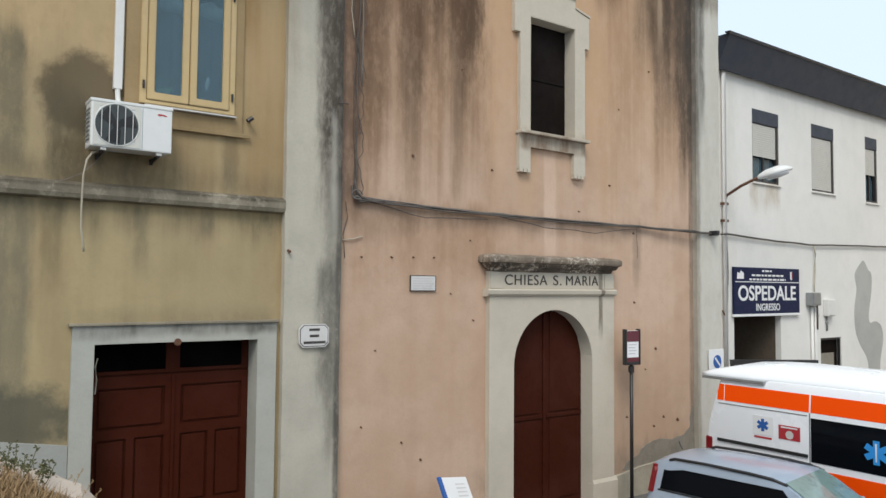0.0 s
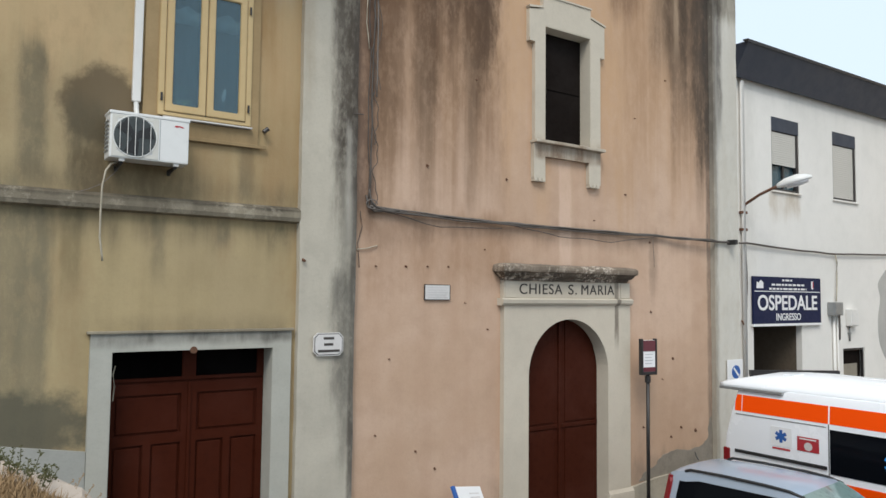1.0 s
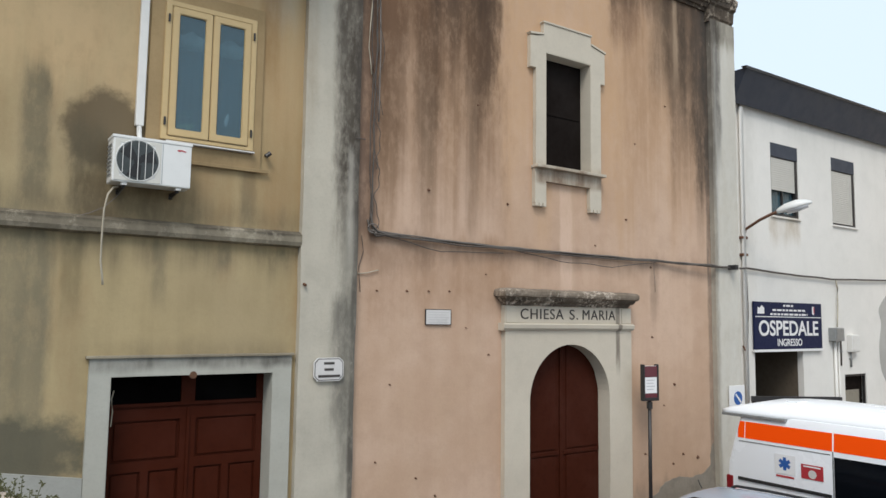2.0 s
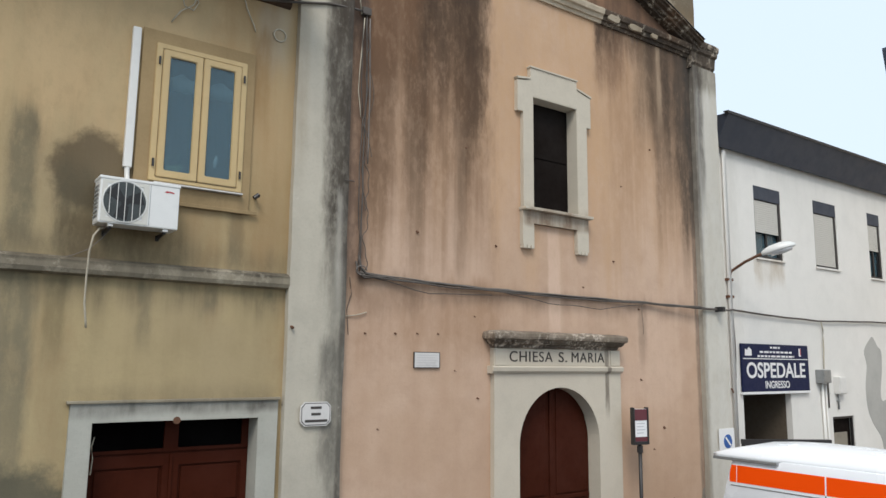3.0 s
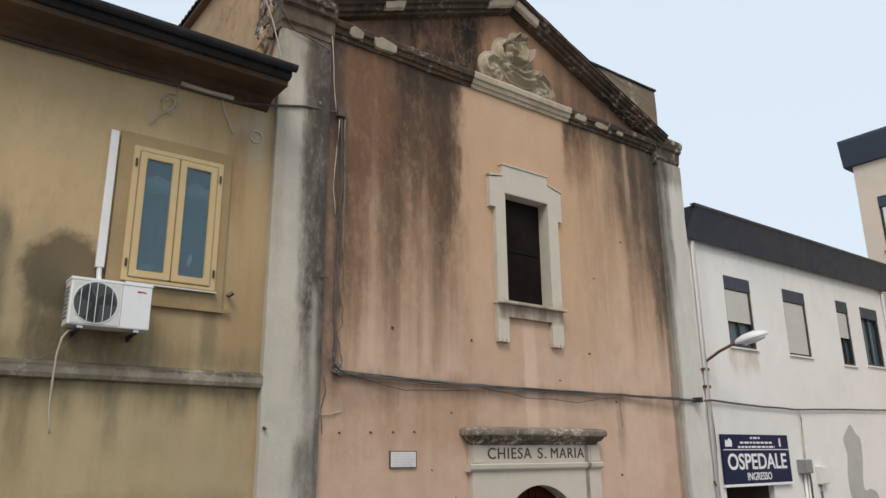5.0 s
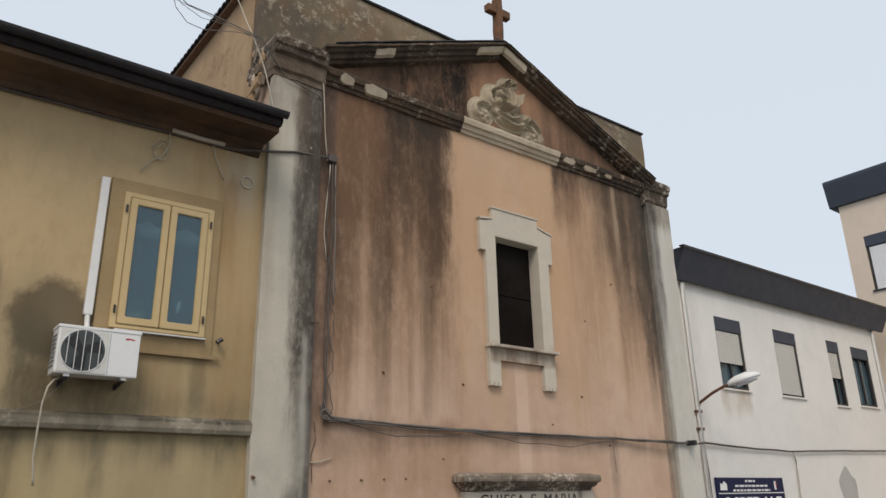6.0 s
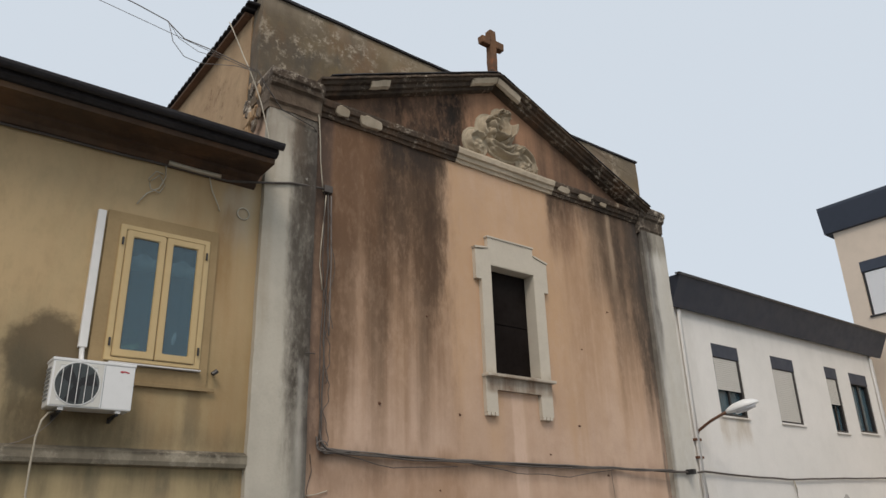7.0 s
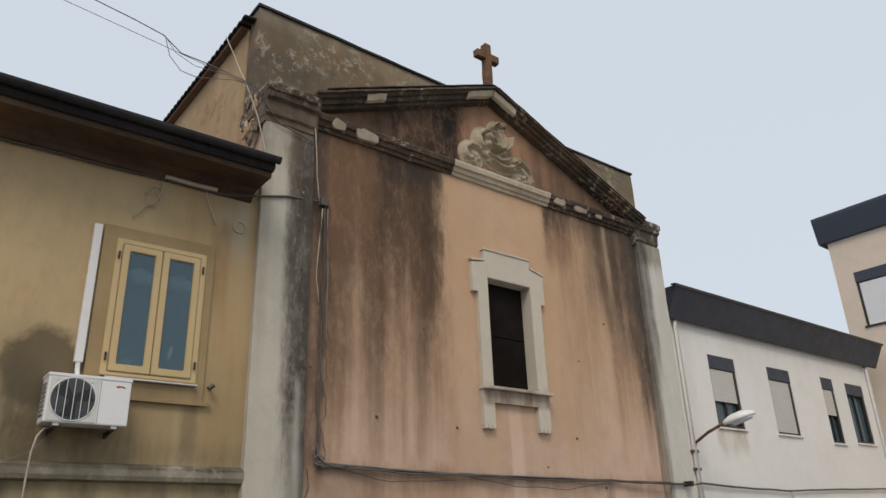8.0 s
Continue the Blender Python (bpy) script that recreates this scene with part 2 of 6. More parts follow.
cream_stone = plaster("cream_portal_stone", (0.565, 0.508, 0.415), (0.525, 0.47, 0.385), [
    (10.33, 10.43, 3.0, 4.25, 0.02, 0.25, (0.11, 0.085, 0.065), 0.85, 0.1),
    (8.42, 10.0, 6.34, 6.66, 0.1, 0.05, (0.15, 0.075, 0.035), 0.95, 0.75),
], grain=0.18)
portal_cornice_stone = plaster("mossy_cornice_stone", (0.10, 0.078, 0.06), (0.17, 0.135, 0.10), [
    # lower steps coloured darker, top steps paler
    (7.4, 10.9, 4.2, 4.31, 0.2, 0.02, (0.05, 0.04, 0.032), 0.8, 0.4),
    (7.4, 10.9, 4.36, 4.6, 0.2, 0.02, (0.27, 0.22, 0.17), 0.7, 0.6),
], grain=0.7, relief=0.9, flakes=((0.52, 0.45, 0.37), 0.95, 8.0, 0.48))
white_render = plaster("white_relief_plaster", (0.62, 0.53, 0.405), (0.48, 0.395, 0.285), grain=0.5, streaks=((0.26, 0.20, 0.14), 0.5))
relief_stone = plaster("relief_stone", (0.50, 0.425, 0.31), (0.36, 0.29, 0.20), grain=0.6, relief=0.6, streaks=((0.15, 0.11, 0.075), 0.6))
OCHRE, OCHRE2 = (0.435, 0.342, 0.19), (0.395, 0.310, 0.18)
ochre_plaster = plaster("ochre_plaster", OCHRE, OCHRE2, [
    # upper wall coloured lighter to make up for the shade under the eave
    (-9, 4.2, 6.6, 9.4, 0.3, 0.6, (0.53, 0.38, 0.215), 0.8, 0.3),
    (1.12, 2.06, 5.75, 6.66, 0.08, 0.12, (0.11, 0.082, 0.05), 0.86, 0.0, 0.20),
    (1.20, 1.80, 5.0, 6.2, 0.10, 0.3, (0.105, 0.088, 0.056), 0.85, 0.2),
    (1.30, 2.65, 5.05, 5.62, 0.16, 0.16, (0.11, 0.08, 0.045), 0.8, 0.4),
    (0.4, 1.10, 1.5, 5.0, 0.09, 0.4, (0.15, 0.138, 0.098), 0.78, 0.25),
    (0.70, 0.99, 5.1, 6.75, 0.08, 0.3, (0.125, 0.112, 0.076), 0.82, 0.2),
    (-1.8, 1.72, 1.9, 2.86, 0.3, 0.12, (0.105, 0.098, 0.07), 0.88, 0.0, 0.2),
    (1.2, 1.42, 4.0, 4.95, 0.05, 0.3, (0.21, 0.165, 0.09), 0.7, 0.2),
    (2.2, 2.36, 4.2, 4.95, 0.05, 0.25, (0.17, 0.145, 0.095), 0.7, 0.2),
    (3.0, 3.16, 4.6, 4.95, 0.05, 0.12, (0.15, 0.13, 0.09), 0.7, 0.2),
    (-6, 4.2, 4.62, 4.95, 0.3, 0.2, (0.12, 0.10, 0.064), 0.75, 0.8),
    (-6, 4.2, 5.1, 5.42, 0.3, 0.14, (0.14, 0.112, 0.07), 0.7, 0.6),
    (3.27, 3.46, 5.1, 5.98, 0.05, 0.25, (0.145, 0.122, 0.08), 0.8, 0.15),
    (1.5, 4.1, 3.42, 3.62, 0.2, 0.05, (0.13, 0.11, 0.075), 0.5, 0.4),
    (3.52, 4.0, 8.1, 9.0, 0.10, 0.3, (0.40, 0.375, 0.32), 0.7, 0.3),
    (3.45, 3.75, 7.3, 8.6, 0.05, 0.4, (0.27, 0.16, 0.07), 0.7, 0.3),
    (2.9, 4.2, 5.3, 9.2, 0.4, 0.5, (0.32, 0.205, 0.095), 0.6, 0.7),
], grain=0.18, streaks=((0.30, 0.232, 0.128), 0.5), rusty=0.25)
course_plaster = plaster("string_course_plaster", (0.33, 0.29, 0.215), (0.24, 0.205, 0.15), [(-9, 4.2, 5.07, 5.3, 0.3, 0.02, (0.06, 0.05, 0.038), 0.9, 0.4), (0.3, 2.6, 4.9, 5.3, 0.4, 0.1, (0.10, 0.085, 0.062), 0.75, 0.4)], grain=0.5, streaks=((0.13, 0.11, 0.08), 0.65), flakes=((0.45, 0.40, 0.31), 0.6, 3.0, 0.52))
plinth_plaster = plaster("grey_plinth_plaster", (0.37, 0.37, 0.34), (0.33, 0.33, 0.30), grain=0.3)
church_plinth = plaster("church_plinth_plaster", (0.47, 0.42, 0.33), (0.37, 0.34, 0.28), grain=0.45, streaks=((0.28, 0.25, 0.20), 0.4), flakes=((0.27, 0.22, 0.17), 0.7, 3.0, 0.56))
surround_plaster = plaster("garage_surround_plaster", (0.44, 0.435, 0.385), (0.40, 0.39, 0.34), [
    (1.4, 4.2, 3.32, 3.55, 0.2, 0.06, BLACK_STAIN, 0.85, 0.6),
], grain=0.25)
casing_plaster = plaster("window_casing_plaster", (0.37, 0.265, 0.14), (0.31, 0.22, 0.115), [
    (1.9, 3.7, 5.85, 6.15, 0.2, 0.1, (0.15, 0.11, 0.06), 0.6, 0.8),
], grain=0.3)
white_plaster = plaster("hospital_plaster", (0.77, 0.75, 0.71), (0.73, 0.715, 0.675), [
    (16.6, 17.9, 6.0, 6.6, 0.1, 0.25, (0.46, 0.38, 0.28), 0.8, 0.7),
    (15.2, 16.0, 2.0, 9.0, 0.2, 0.5, (0.52, 0.50, 0.45), 0.5, 0.5),
    (14.0, 26.0, 8.8, 9.3, 0.3, 0.3, (0.50, 0.49, 0.46), 0.35, 0.7),
], grain=0.10)
wing_plaster = plaster("wing_plaster", (0.72, 0.60, 0.485), (0.68, 0.57, 0.46), grain=0.12)
filler_plaster = plaster("repair_render", (0.45, 0.445, 0.42), (0.39, 0.385, 0.365), grain=0.2)
red_wood = painted("oxblood_door_paint", (0.048, 0.0100, 0.0042), 0.55, 0.35, specular=0.07)
church_wood = painted("dark_door_wood", (0.045, 0.0105, 0.005), 0.55, 0.4, specular=0.07)
dark_panel = painted("dark_board_and_interior", (0.009, 0.0062, 0.005), 0.8, 0.4, specular=0.08)
window_wood = painted("yellow_window_frame", (0.52, 0.38, 0.185), 0.35, 0.12)
white_metal = painted("white_enamel", (0.72, 0.72, 0.70), 0.35, 0.08)
white_plastic = painted("white_plastic_trunking", (0.70, 0.69, 0.66), 0.45, 0.1)
grey_metal = painted("galvanised_metal", (0.33, 0.34, 0.34), 0.45, 0.3, 0.6)
rust = painted("rusted_iron", (0.12, 0.055, 0.03), 0.85, 0.6)
dark_metal = painted("dark_painted_metal", (0.022, 0.02, 0.02), 0.45, 0.3)
fan_grey = painted("shadowed_fan_grey", (0.06, 0.072, 0.072), 0.6, 0.2)
black_plastic = painted("black_plastic", (0.018, 0.018, 0.019), 0.5, 0.2)
fascia_metal = painted("grey_fascia_metal", (0.034, 0.044, 0.066), 0.5, 0.15, scale=3.0)
soffit_wood = plaster("old_soffit_plaster", (0.125, 0.078, 0.05), (0.05, 0.033, 0.024), [
    (-9.5, 1.9, 9.0, 9.3, 0.3, 0.05, (0.15, 0.105, 0.07), 0.5, 0.7),
    (1.2, 4.1, 9.05, 9.3, 0.4, 0.05, (0.042, 0.027, 0.02), 0.7, 0.5),
], grain=0.6, relief=0.6, rusty=0.3, flakes=((0.20, 0.15, 0.11), 0.5, 2.2, 0.56))
roof_tile = painted("dark_roof_tile", (0.020, 0.018, 0.020), 0.85, 0.6, relief=0.3)
clay_tile = painted("clay_tile", (0.22, 0.13, 0.085), 0.9, 0.6, relief=0.3)
cable_black = painted("cable_sheath", (0.085, 0.072, 0.062), 0.7, 0.3)
cable_grey = painted("grey_overhead_wire", (0.16, 0.14, 0.125), 0.7, 0.3)
cable_pale = painted("pale_cable", (0.45, 0.40, 0.31), 0.6, 0.3)
marble = painted("marble_plate", (0.60, 0.58, 0.56), 0.4, 0.2)
ink = painted("dark_lettering", (0.045, 0.038, 0.034), 0.7, 0.5)
sign_blue = painted("navy_sign_face", (0.012, 0.017, 0.055), 0.5, 0.1, specular=0.15)
sign_white = painted("white_sign_film", (0.78, 0.78, 0.78), 0.4, 0.05)
sign_red = painted("red_sign_film", (0.42, 0.03, 0.04), 0.4, 0.1)
sign_maroon = painted("maroon_sign_film", (0.11, 0.018, 0.026), 0.4, 0.1)
road_blue = painted("blue_road_sign", (0.02, 0.10, 0.35), 0.4, 0.1)
asphalt = plaster("asphalt", (0.125, 0.12, 0.112), (0.15, 0.145, 0.135), grain=0.5, relief=0.8)
earth = plaster("dry_earth", (0.19, 0.135, 0.08), (0.13, 0.095, 0.06), grain=0.6, relief=1.0)
whitewash = plaster("whitewashed_stone", (0.54, 0.46, 0.385), (0.42, 0.345, 0.28), grain=0.45, relief=0.8)
concrete = plaster("old_concrete", (0.33, 0.31, 0.27), (0.27, 0.25, 0.22), grain=0.45, relief=0.7)
straw = painted("dry_grass", (0.30, 0.19, 0.09), 0.9, 0.5)
green_leaf = painted("weed_leaf", (0.085, 0.085, 0.032), 0.8, 0.5)
car_paint = painted("pale_silver_car_paint", (0.37, 0.44, 0.535), 0.2, 0.0, 0.2, relief=0.0, scale=0.7)
van_paint = painted("white_van_paint", (0.90, 0.925, 0.955), 0.25, 0.0, relief=0.0, scale=0.7)
van_orange = painted("reflective_orange_film", (1.0, 0.085, 0.0), 0.5, 0.0, relief=0.0, scale=0.7, specular=0.15)
tyre_rubber = painted("tyre_rubber", (0.02, 0.02, 0.02), 0.85, 0.3)
alloy = painted("wheel_metal", (0.45, 0.45, 0.46), 0.35, 0.2, 0.8)
tail_red = painted("red_lamp_lens", (0.20, 0.006, 0.010), 0.35, 0.0, relief=0.0)
lamp_clear = painted("clear_lamp_lens", (0.6, 0.6, 0.62), 0.15, 0.05, relief=0.0)
dark_glass = painted("dark_tinted_glass", (0.004, 0.005, 0.007), 0.08, 0.0, relief=0.0, specular=0.12)
window_glass = glass("window_pane_glass", (0.18, 0.30, 0.36), 0.75)
curtain = painted("blue_grey_curtain", (0.03, 0.07, 0.092), 0.9, 0.3, scale=2.0)
room_dark = painted("dark_room_wall", (0.11, 0.085, 0.06), 0.9, 0.3)
shutter_beige = painted("beige_roller_shutter", (0.56, 0.545, 0.50), 0.5, 0.1)
star_blue = painted("blue_film", (0.03, 0.28, 0.70), 0.35, 0.05)


# ---------------------------------------------------------------- mesh helpers
rnd = random.Random(7)
BASE = {}          # where each thing's base stands; its parts are built in the world's metres


def box(bm, x0, x1, y0, y1, z0, z1, bevel=0.0):
    vs = [bm.verts.new((x, y, z)) for x in (x0, x1) for y in (y0, y1) for z in (z0, z1)]
    fs = [bm.faces.new([vs[i] for i in q]) for q in ((0, 1, 3, 2), (4, 6, 7, 5), (0, 4, 5, 1), (2, 3, 7, 6), (0, 2, 6, 4), (1, 5, 7, 3))]
    if bevel:
        es = list({e for f in fs for e in f.edges})
        bmesh.ops.bevel(bm, geom=es, offset=bevel, segments=2, affect='EDGES', profile=0.6)
    return bm


def holed(bm, x0, x1, y0, y1, z0, z1, holes=(), bevel=0.0):
    """One slab in the x-z plane with rectangular openings (x0, x1, z0, z1) right through it."""
    xs = sorted({x0, x1, *[q for h in holes for q in h[:2]]})
    zs = sorted({z0, z1, *[q for h in holes for q in h[2:4]]})
    xs, zs = [q for q in xs if x0 <= q <= x1], [q for q in zs if z0 <= q <= z1]
    made = {}

    def v(i, k, y):
        key = (i, k, y)
        if key not in made:
            made[key] = bm.verts.new((xs[i], y, zs[k]))
        return made[key]

    def solid(i, k):
        if not (0 <= i < len(xs) - 1 and 0 <= k < len(zs) - 1):
            return False
        cx, cz = (xs[i] + xs[i + 1]) / 2, (zs[k] + zs[k + 1]) / 2
        return not any(h[0] < cx < h[1] and h[2] < cz < h[3] for h in holes)

    for i in range(len(xs) - 1):
        for k in range(len(zs) - 1):
            if not solid(i, k):
                continue
            bm.faces.new((v(i, k, y0), v(i + 1, k, y0), v(i + 1, k + 1, y0), v(i, k + 1, y0)))
            bm.faces.new((v(i, k, y1), v(i, k + 1, y1), v(i + 1, k + 1, y1), v(i + 1, k, y1)))
            for (a, b), (c, d_), (e, f) in (((i - 1, k), (i, k), (i, k + 1)), ((i + 1, k), (i + 1, k + 1), (i + 1, k)), ((i, k - 1), (i + 1, k), (i, k)), ((i, k + 1), (i, k + 1), (i + 1, k + 1))):
                if not solid(a, b):
                    bm.faces.new((v(c, d_, y0), v(c, d_, y1), v(e, f, y1), v(e, f, y0)))
    if bevel:
        bmesh.ops.recalc_face_normals(bm, faces=bm.faces)
        es = [e for e in bm.edges if len(e.link_faces) == 2 and e.calc_face_angle() > 1.0]
        bmesh.ops.bevel(bm, geom=es, offset=bevel, segments=2, affect='EDGES')
    return bm


def prism(bm, pts, axis, a, b):
    """A polygon, given in the two other axes' order, drawn out along an axis from a to b."""
    def at(p, q):
        u, v = p
        return {'x': (q, u, v), 'y': (u, q, v), 'z': (u, v, q)}[axis]
    lo = [bm.verts.new(at(p, a)) for p in pts]
    hi = [bm.verts.new(at(p, b)) for p in pts]
    n = len(pts)
    bm.faces.new(lo)
    bm.faces.new(hi[::-1])
    for i in range(n):
        bm.faces.new((lo[i], hi[i], hi[(i + 1) % n], lo[(i + 1) % n]))
    return bm


def tube(bm, path, radius, sides=8, close=True):
    """A round bar along a path of points; radius may be a list."""
    path = [Vector(p) for p in path]
    rings = []
    for i, p in enumerate(path):
        d = (path[min(i + 1, len(path) - 1)] - path[max(i - 1, 0)]).normalized()
        u = d.cross(Vector((0, 0, 1)))
        if u.length < 0.05:
            u = d.cross(Vector((0, 1, 0)))
        u.normalize()
        v = d.cross(u)
        r = radius[i] if isinstance(radius, (list, tuple)) else radius
        rings.append([bm.verts.new(p + r * (math.cos(k * math.tau / sides) * u + math.sin(k * math.tau / sides) * v)) for k in range(sides)])
    for a, b in zip(rings, rings[1:]):
        for k in range(sides):
            bm.faces.new((a[k], a[(k + 1) % sides], b[(k + 1) % sides], b[k]))
    if close:
        bm.faces.new(rings[0][::-1])
        bm.faces.new(rings[-1])
    return bm


def loft(bm, rings, caps=True):
    rows = [[bm.verts.new(p) for p in r] for r in rings]
    n = len(rows[0])
    for a, b in zip(rows, rows[1:]):
        for k in range(n):
            bm.faces.new((a[k], a[(k + 1) % n], b[(k + 1) % n], b[k]))
    if caps:
        bm.faces.new(rows[0][::-1])
        bm.faces.new(rows[-1])
    return bm


def disc(bm, c, r, axis, depth, sides=24):
    pts = [(r * math.cos(k * math.tau / sides), r * math.sin(k * math.tau / sides)) for k in range(sides)]
    i = 'xyz'.index(axis)
    o = [j for j in range(3) if j != i]
    return prism(bm, [(c[o[0]] + u, c[o[1]] + v) for u, v in pts], axis, c[i] - depth / 2, c[i] + depth / 2)


def wear(bm, amount, scale=3.0, cuts=0, longer=0.3):
    """Uneven, worn faces: long edges are cut and the points pushed about."""
    for _ in range(cuts):
        es = [e for e in bm.edges if e.calc_length() > longer]
        if es:
            bmesh.ops.subdivide_edges(bm, edges=es, cuts=1, use_grid_fill=True)
    for v in bm.verts:
        v.co += amount * noise.noise_vector(v.co * scale)
    return bm


def fresh():
    return bmesh.new()


def part(name, bm, material, parent=None, label="", smooth=False):
    bmesh.ops.recalc_face_normals(bm, faces=bm.faces)
    if parent is not None:
        bmesh.ops.translate(bm, vec=-BASE.get(parent.name, Vector()), verts=bm.verts)
    me = bpy.data.meshes.new(name)
    bm.to_mesh(me)
    bm.free()
    me.materials.append(material)
    if smooth:
        me.shade_smooth()
    ob = new(name, me)
    if parent is not None:
        ob.parent = parent
        BASE[ob.name] = BASE.get(parent.name, Vector())
    if label:
        tagged(ob, label=label)
    return ob


def thing(name, label, category, at=(0, 0, 0), group="", kind=""):
    ob = new(name)
    ob.matrix_world = pose(*at)
    BASE[ob.name] = Vector(at)
    return tagged(ob, label=label, category=category, group=group, kind=kind)


def lettering(name, text, size, material, parent, m, width=None, depth=0.004, spacing=1.0, label="", bold=0.0):
    cu = bpy.data.curves.new(name, 'FONT')
    cu.body = text
    cu.size = size
    cu.extrude = depth
    cu.offset = bold
    cu.align_x = 'CENTER'
    cu.align_y = 'CENTER'
    cu.space_character = spacing
    tmp = bpy.data.objects.new(name, cu)
    me = bpy.data.meshes.new_from_object(tmp)
    bpy.data.objects.remove(tmp)
    if width:
        xs = [v.co.x for v in me.vertices]
        k = width / (max(xs) - min(xs))
        c = (max(xs) + min(xs)) / 2
        for v in me.vertices:
            v.co.x = (v.co.x - c) * k
    me.materials.clear()
    me.materials.append(material)
    ob = new(name, me)
    ob.parent = parent
    ob.matrix_local = Matrix.Translation(-BASE.get(parent.name, Vector())) @ m
    if label:
        tagged(ob, label=label)
    return ob



# ---------------------------------------------------------------- ground
bm = fresh()
g = 260.0
vs = [bm.verts.new(p) for p in ((-g, -g, 0), (g, -g, 0), (g, g, 0), (-g, g, 0))]
bm.faces.new(vs)
bmesh.ops.subdivide_edges(bm, edges=bm.edges, cuts=24, use_grid_fill=True)
tagged(part("ground", bm, asphalt), "grey worn asphalt of the small square", "ground", kind="structure")

bm = fresh()
box(bm, -14, 5.0, -16, 2.2, -0.05, 2.32, 0.02)
tagged(part("terrace", bm, concrete), "raised concrete terrace opposite the church", "terrace", kind="structure")


# ---------------------------------------------------------------- church
Y = 9.6                                  # the church front's plane
WX0, WX1, WZ0, WZ1 = 8.63, 9.74, 6.65, 8.69     # upper window opening
church = thing("church", "small pink plastered church with grey pilasters and dark rain stains", "church", (9.0, 9.6, 0))
bm = fresh()
holed(bm, 4.16, 14.1, Y, Y + 0.55, 0, 10.72, [(8.2, 10.2, -1, 3.6), (WX0, WX1, WZ0, WZ1)])
part("facade_wall", bm, pink_plaster, church, "pink plaster streaked with dark rain stains")

bm = fresh()
prism(bm, [(4.2, 10.724), (13.95, 10.724), (9.0, 12.66)], 'y', Y + 0.02, Y + 0.3)
part("tympanum", bm, tympanum_plaster, church, "gable field blackened by damp")

# parapet behind the gable, a little lower at one end
bm = fresh()
prism(bm, [(4.07, 10.73), (14.05, 10.73), (14.05, 12.56), (11.2, 12.56), (8.2, 12.86), (4.07, 12.93)], 'y', Y + 0.33, Y + 0.7)
wear(bm, 0.03, 1.5, 3, 0.5)
part("parapet", bm, parapet_plaster, church, "grey mossy parapet wall behind the gable")
bm = fresh()
prism(bm, [(4.03, 12.93), (8.2, 12.865), (11.2, 12.565), (14.08, 12.565), (14.08, 12.61), (11.2, 12.61), (8.2, 12.91), (4.03, 12.98)], 'y', Y + 0.29, Y + 0.74)
wear(bm, 0.015, 3, 3, 0.4)
part("parapet_coping", bm, roof_tile, church)

# nave body behind
bm = fresh()
box(bm, 4.05, 4.5, Y + 0.71, 24, 0, 12.66)
part("side_wall", bm, side_plaster, church, "ochre side wall with flaking plaster")
bm = fresh()
box(bm, 4.06, 4.5, Y + 0.56, Y + 0.705, 0, 10.72)
part("corner_wall", bm, side_plaster, church)
bm = fresh()
box(bm, 13.5, 13.95, Y + 0.71, 24, 0, 11.6)
part("side_wall", bm, side_plaster, church)
bm = fresh()
prism(bm, [(3.92, 12.72), (9.0, 12.9), (13.95, 11.75), (13.95, 11.62), (9.0, 12.8), (3.92, 12.665)], 'y', Y + 0.75, 24)
part("nave_roof", bm, clay_tile, church)
for k in range(42):
    y0 = Y + 0.42 + k * 0.2
    bm = fresh()
    r0 = [(3.86, y0 + 0.11 + 0.09 * math.cos(a), 12.72 + 0.045 * math.sin(a)) for a in [i * math.pi / 6 for i in range(7)]]
    r0 += [(3.86, p[1] * 0.82 + (y0 + 0.11) * 0.18, p[2] - 0.025) for p in r0[::-1]]
    loft(bm, [r0, [(4.4, p[1], p[2] + 0.05) for p in r0]])
    part("tile", bm, roof_tile, church)
# corner pilasters, capitals and cornice
for x0, x1 in ((4.12, 4.98), (13.3, 14.12)):
    bm = fresh()
    box(bm, x0, x1, Y - 0.11, Y - 0.002, 0, 10.45)
    wear(bm, 0.012, 2.0, 5, 0.45)
    part("pilaster", bm, grey_plaster, church, "grey plaster pilaster with black stains")
    mould = [(0.0, 10.42), (0.125, 10.43), (0.13, 10.52), (0.17, 10.56), (0.18, 10.70), (0.19, 10.78), (0.25, 10.82), (0.265, 10.90), (0.30, 10.93), (0.31, 11.04), (0.24, 11.10), (0.0, 11.13)]
    if x0 < 9:
        rows = [[(x1 + 0.05, Y - 0.72 * d_, z) for d_, z in mould], [(x1 - 0.03, Y - d_, z) for d_, z in mould], [(x0 + 0.0 - 0.22 * d_, Y - d_, z) for d_, z in mould], [(x0 + 0.0 - 0.22 * d_, Y + 0.34, z) for d_, z in mould]]
    else:
        mould = [(0.72 * d_, z - 0.04) for d_, z in mould]
        rows = [[(x0 - 0.06, Y - d_, z) for d_, z in mould], [(x1 - 0.05 + 0.3 * d_, Y - d_, z) for d_, z in mould], [(x1 - 0.05 + 0.3 * d_, Y + 0.8, z) for d_, z in mould]]
    bm = fresh()
    loft(bm, rows)
    wear(bm, 0.007, 14, 4, 0.09)
    wear(bm, 0.016, 4)
    part("capital", bm, capital_stone, church, "crumbling blackened capital moulding")
    bm = fresh()
    box(bm, x0 - 0.03, x1 + 0.03, Y - 0.16, Y + 0.01, 0, 0.55, 0.02)
    part("pilaster_base", bm, church_plinth, church)
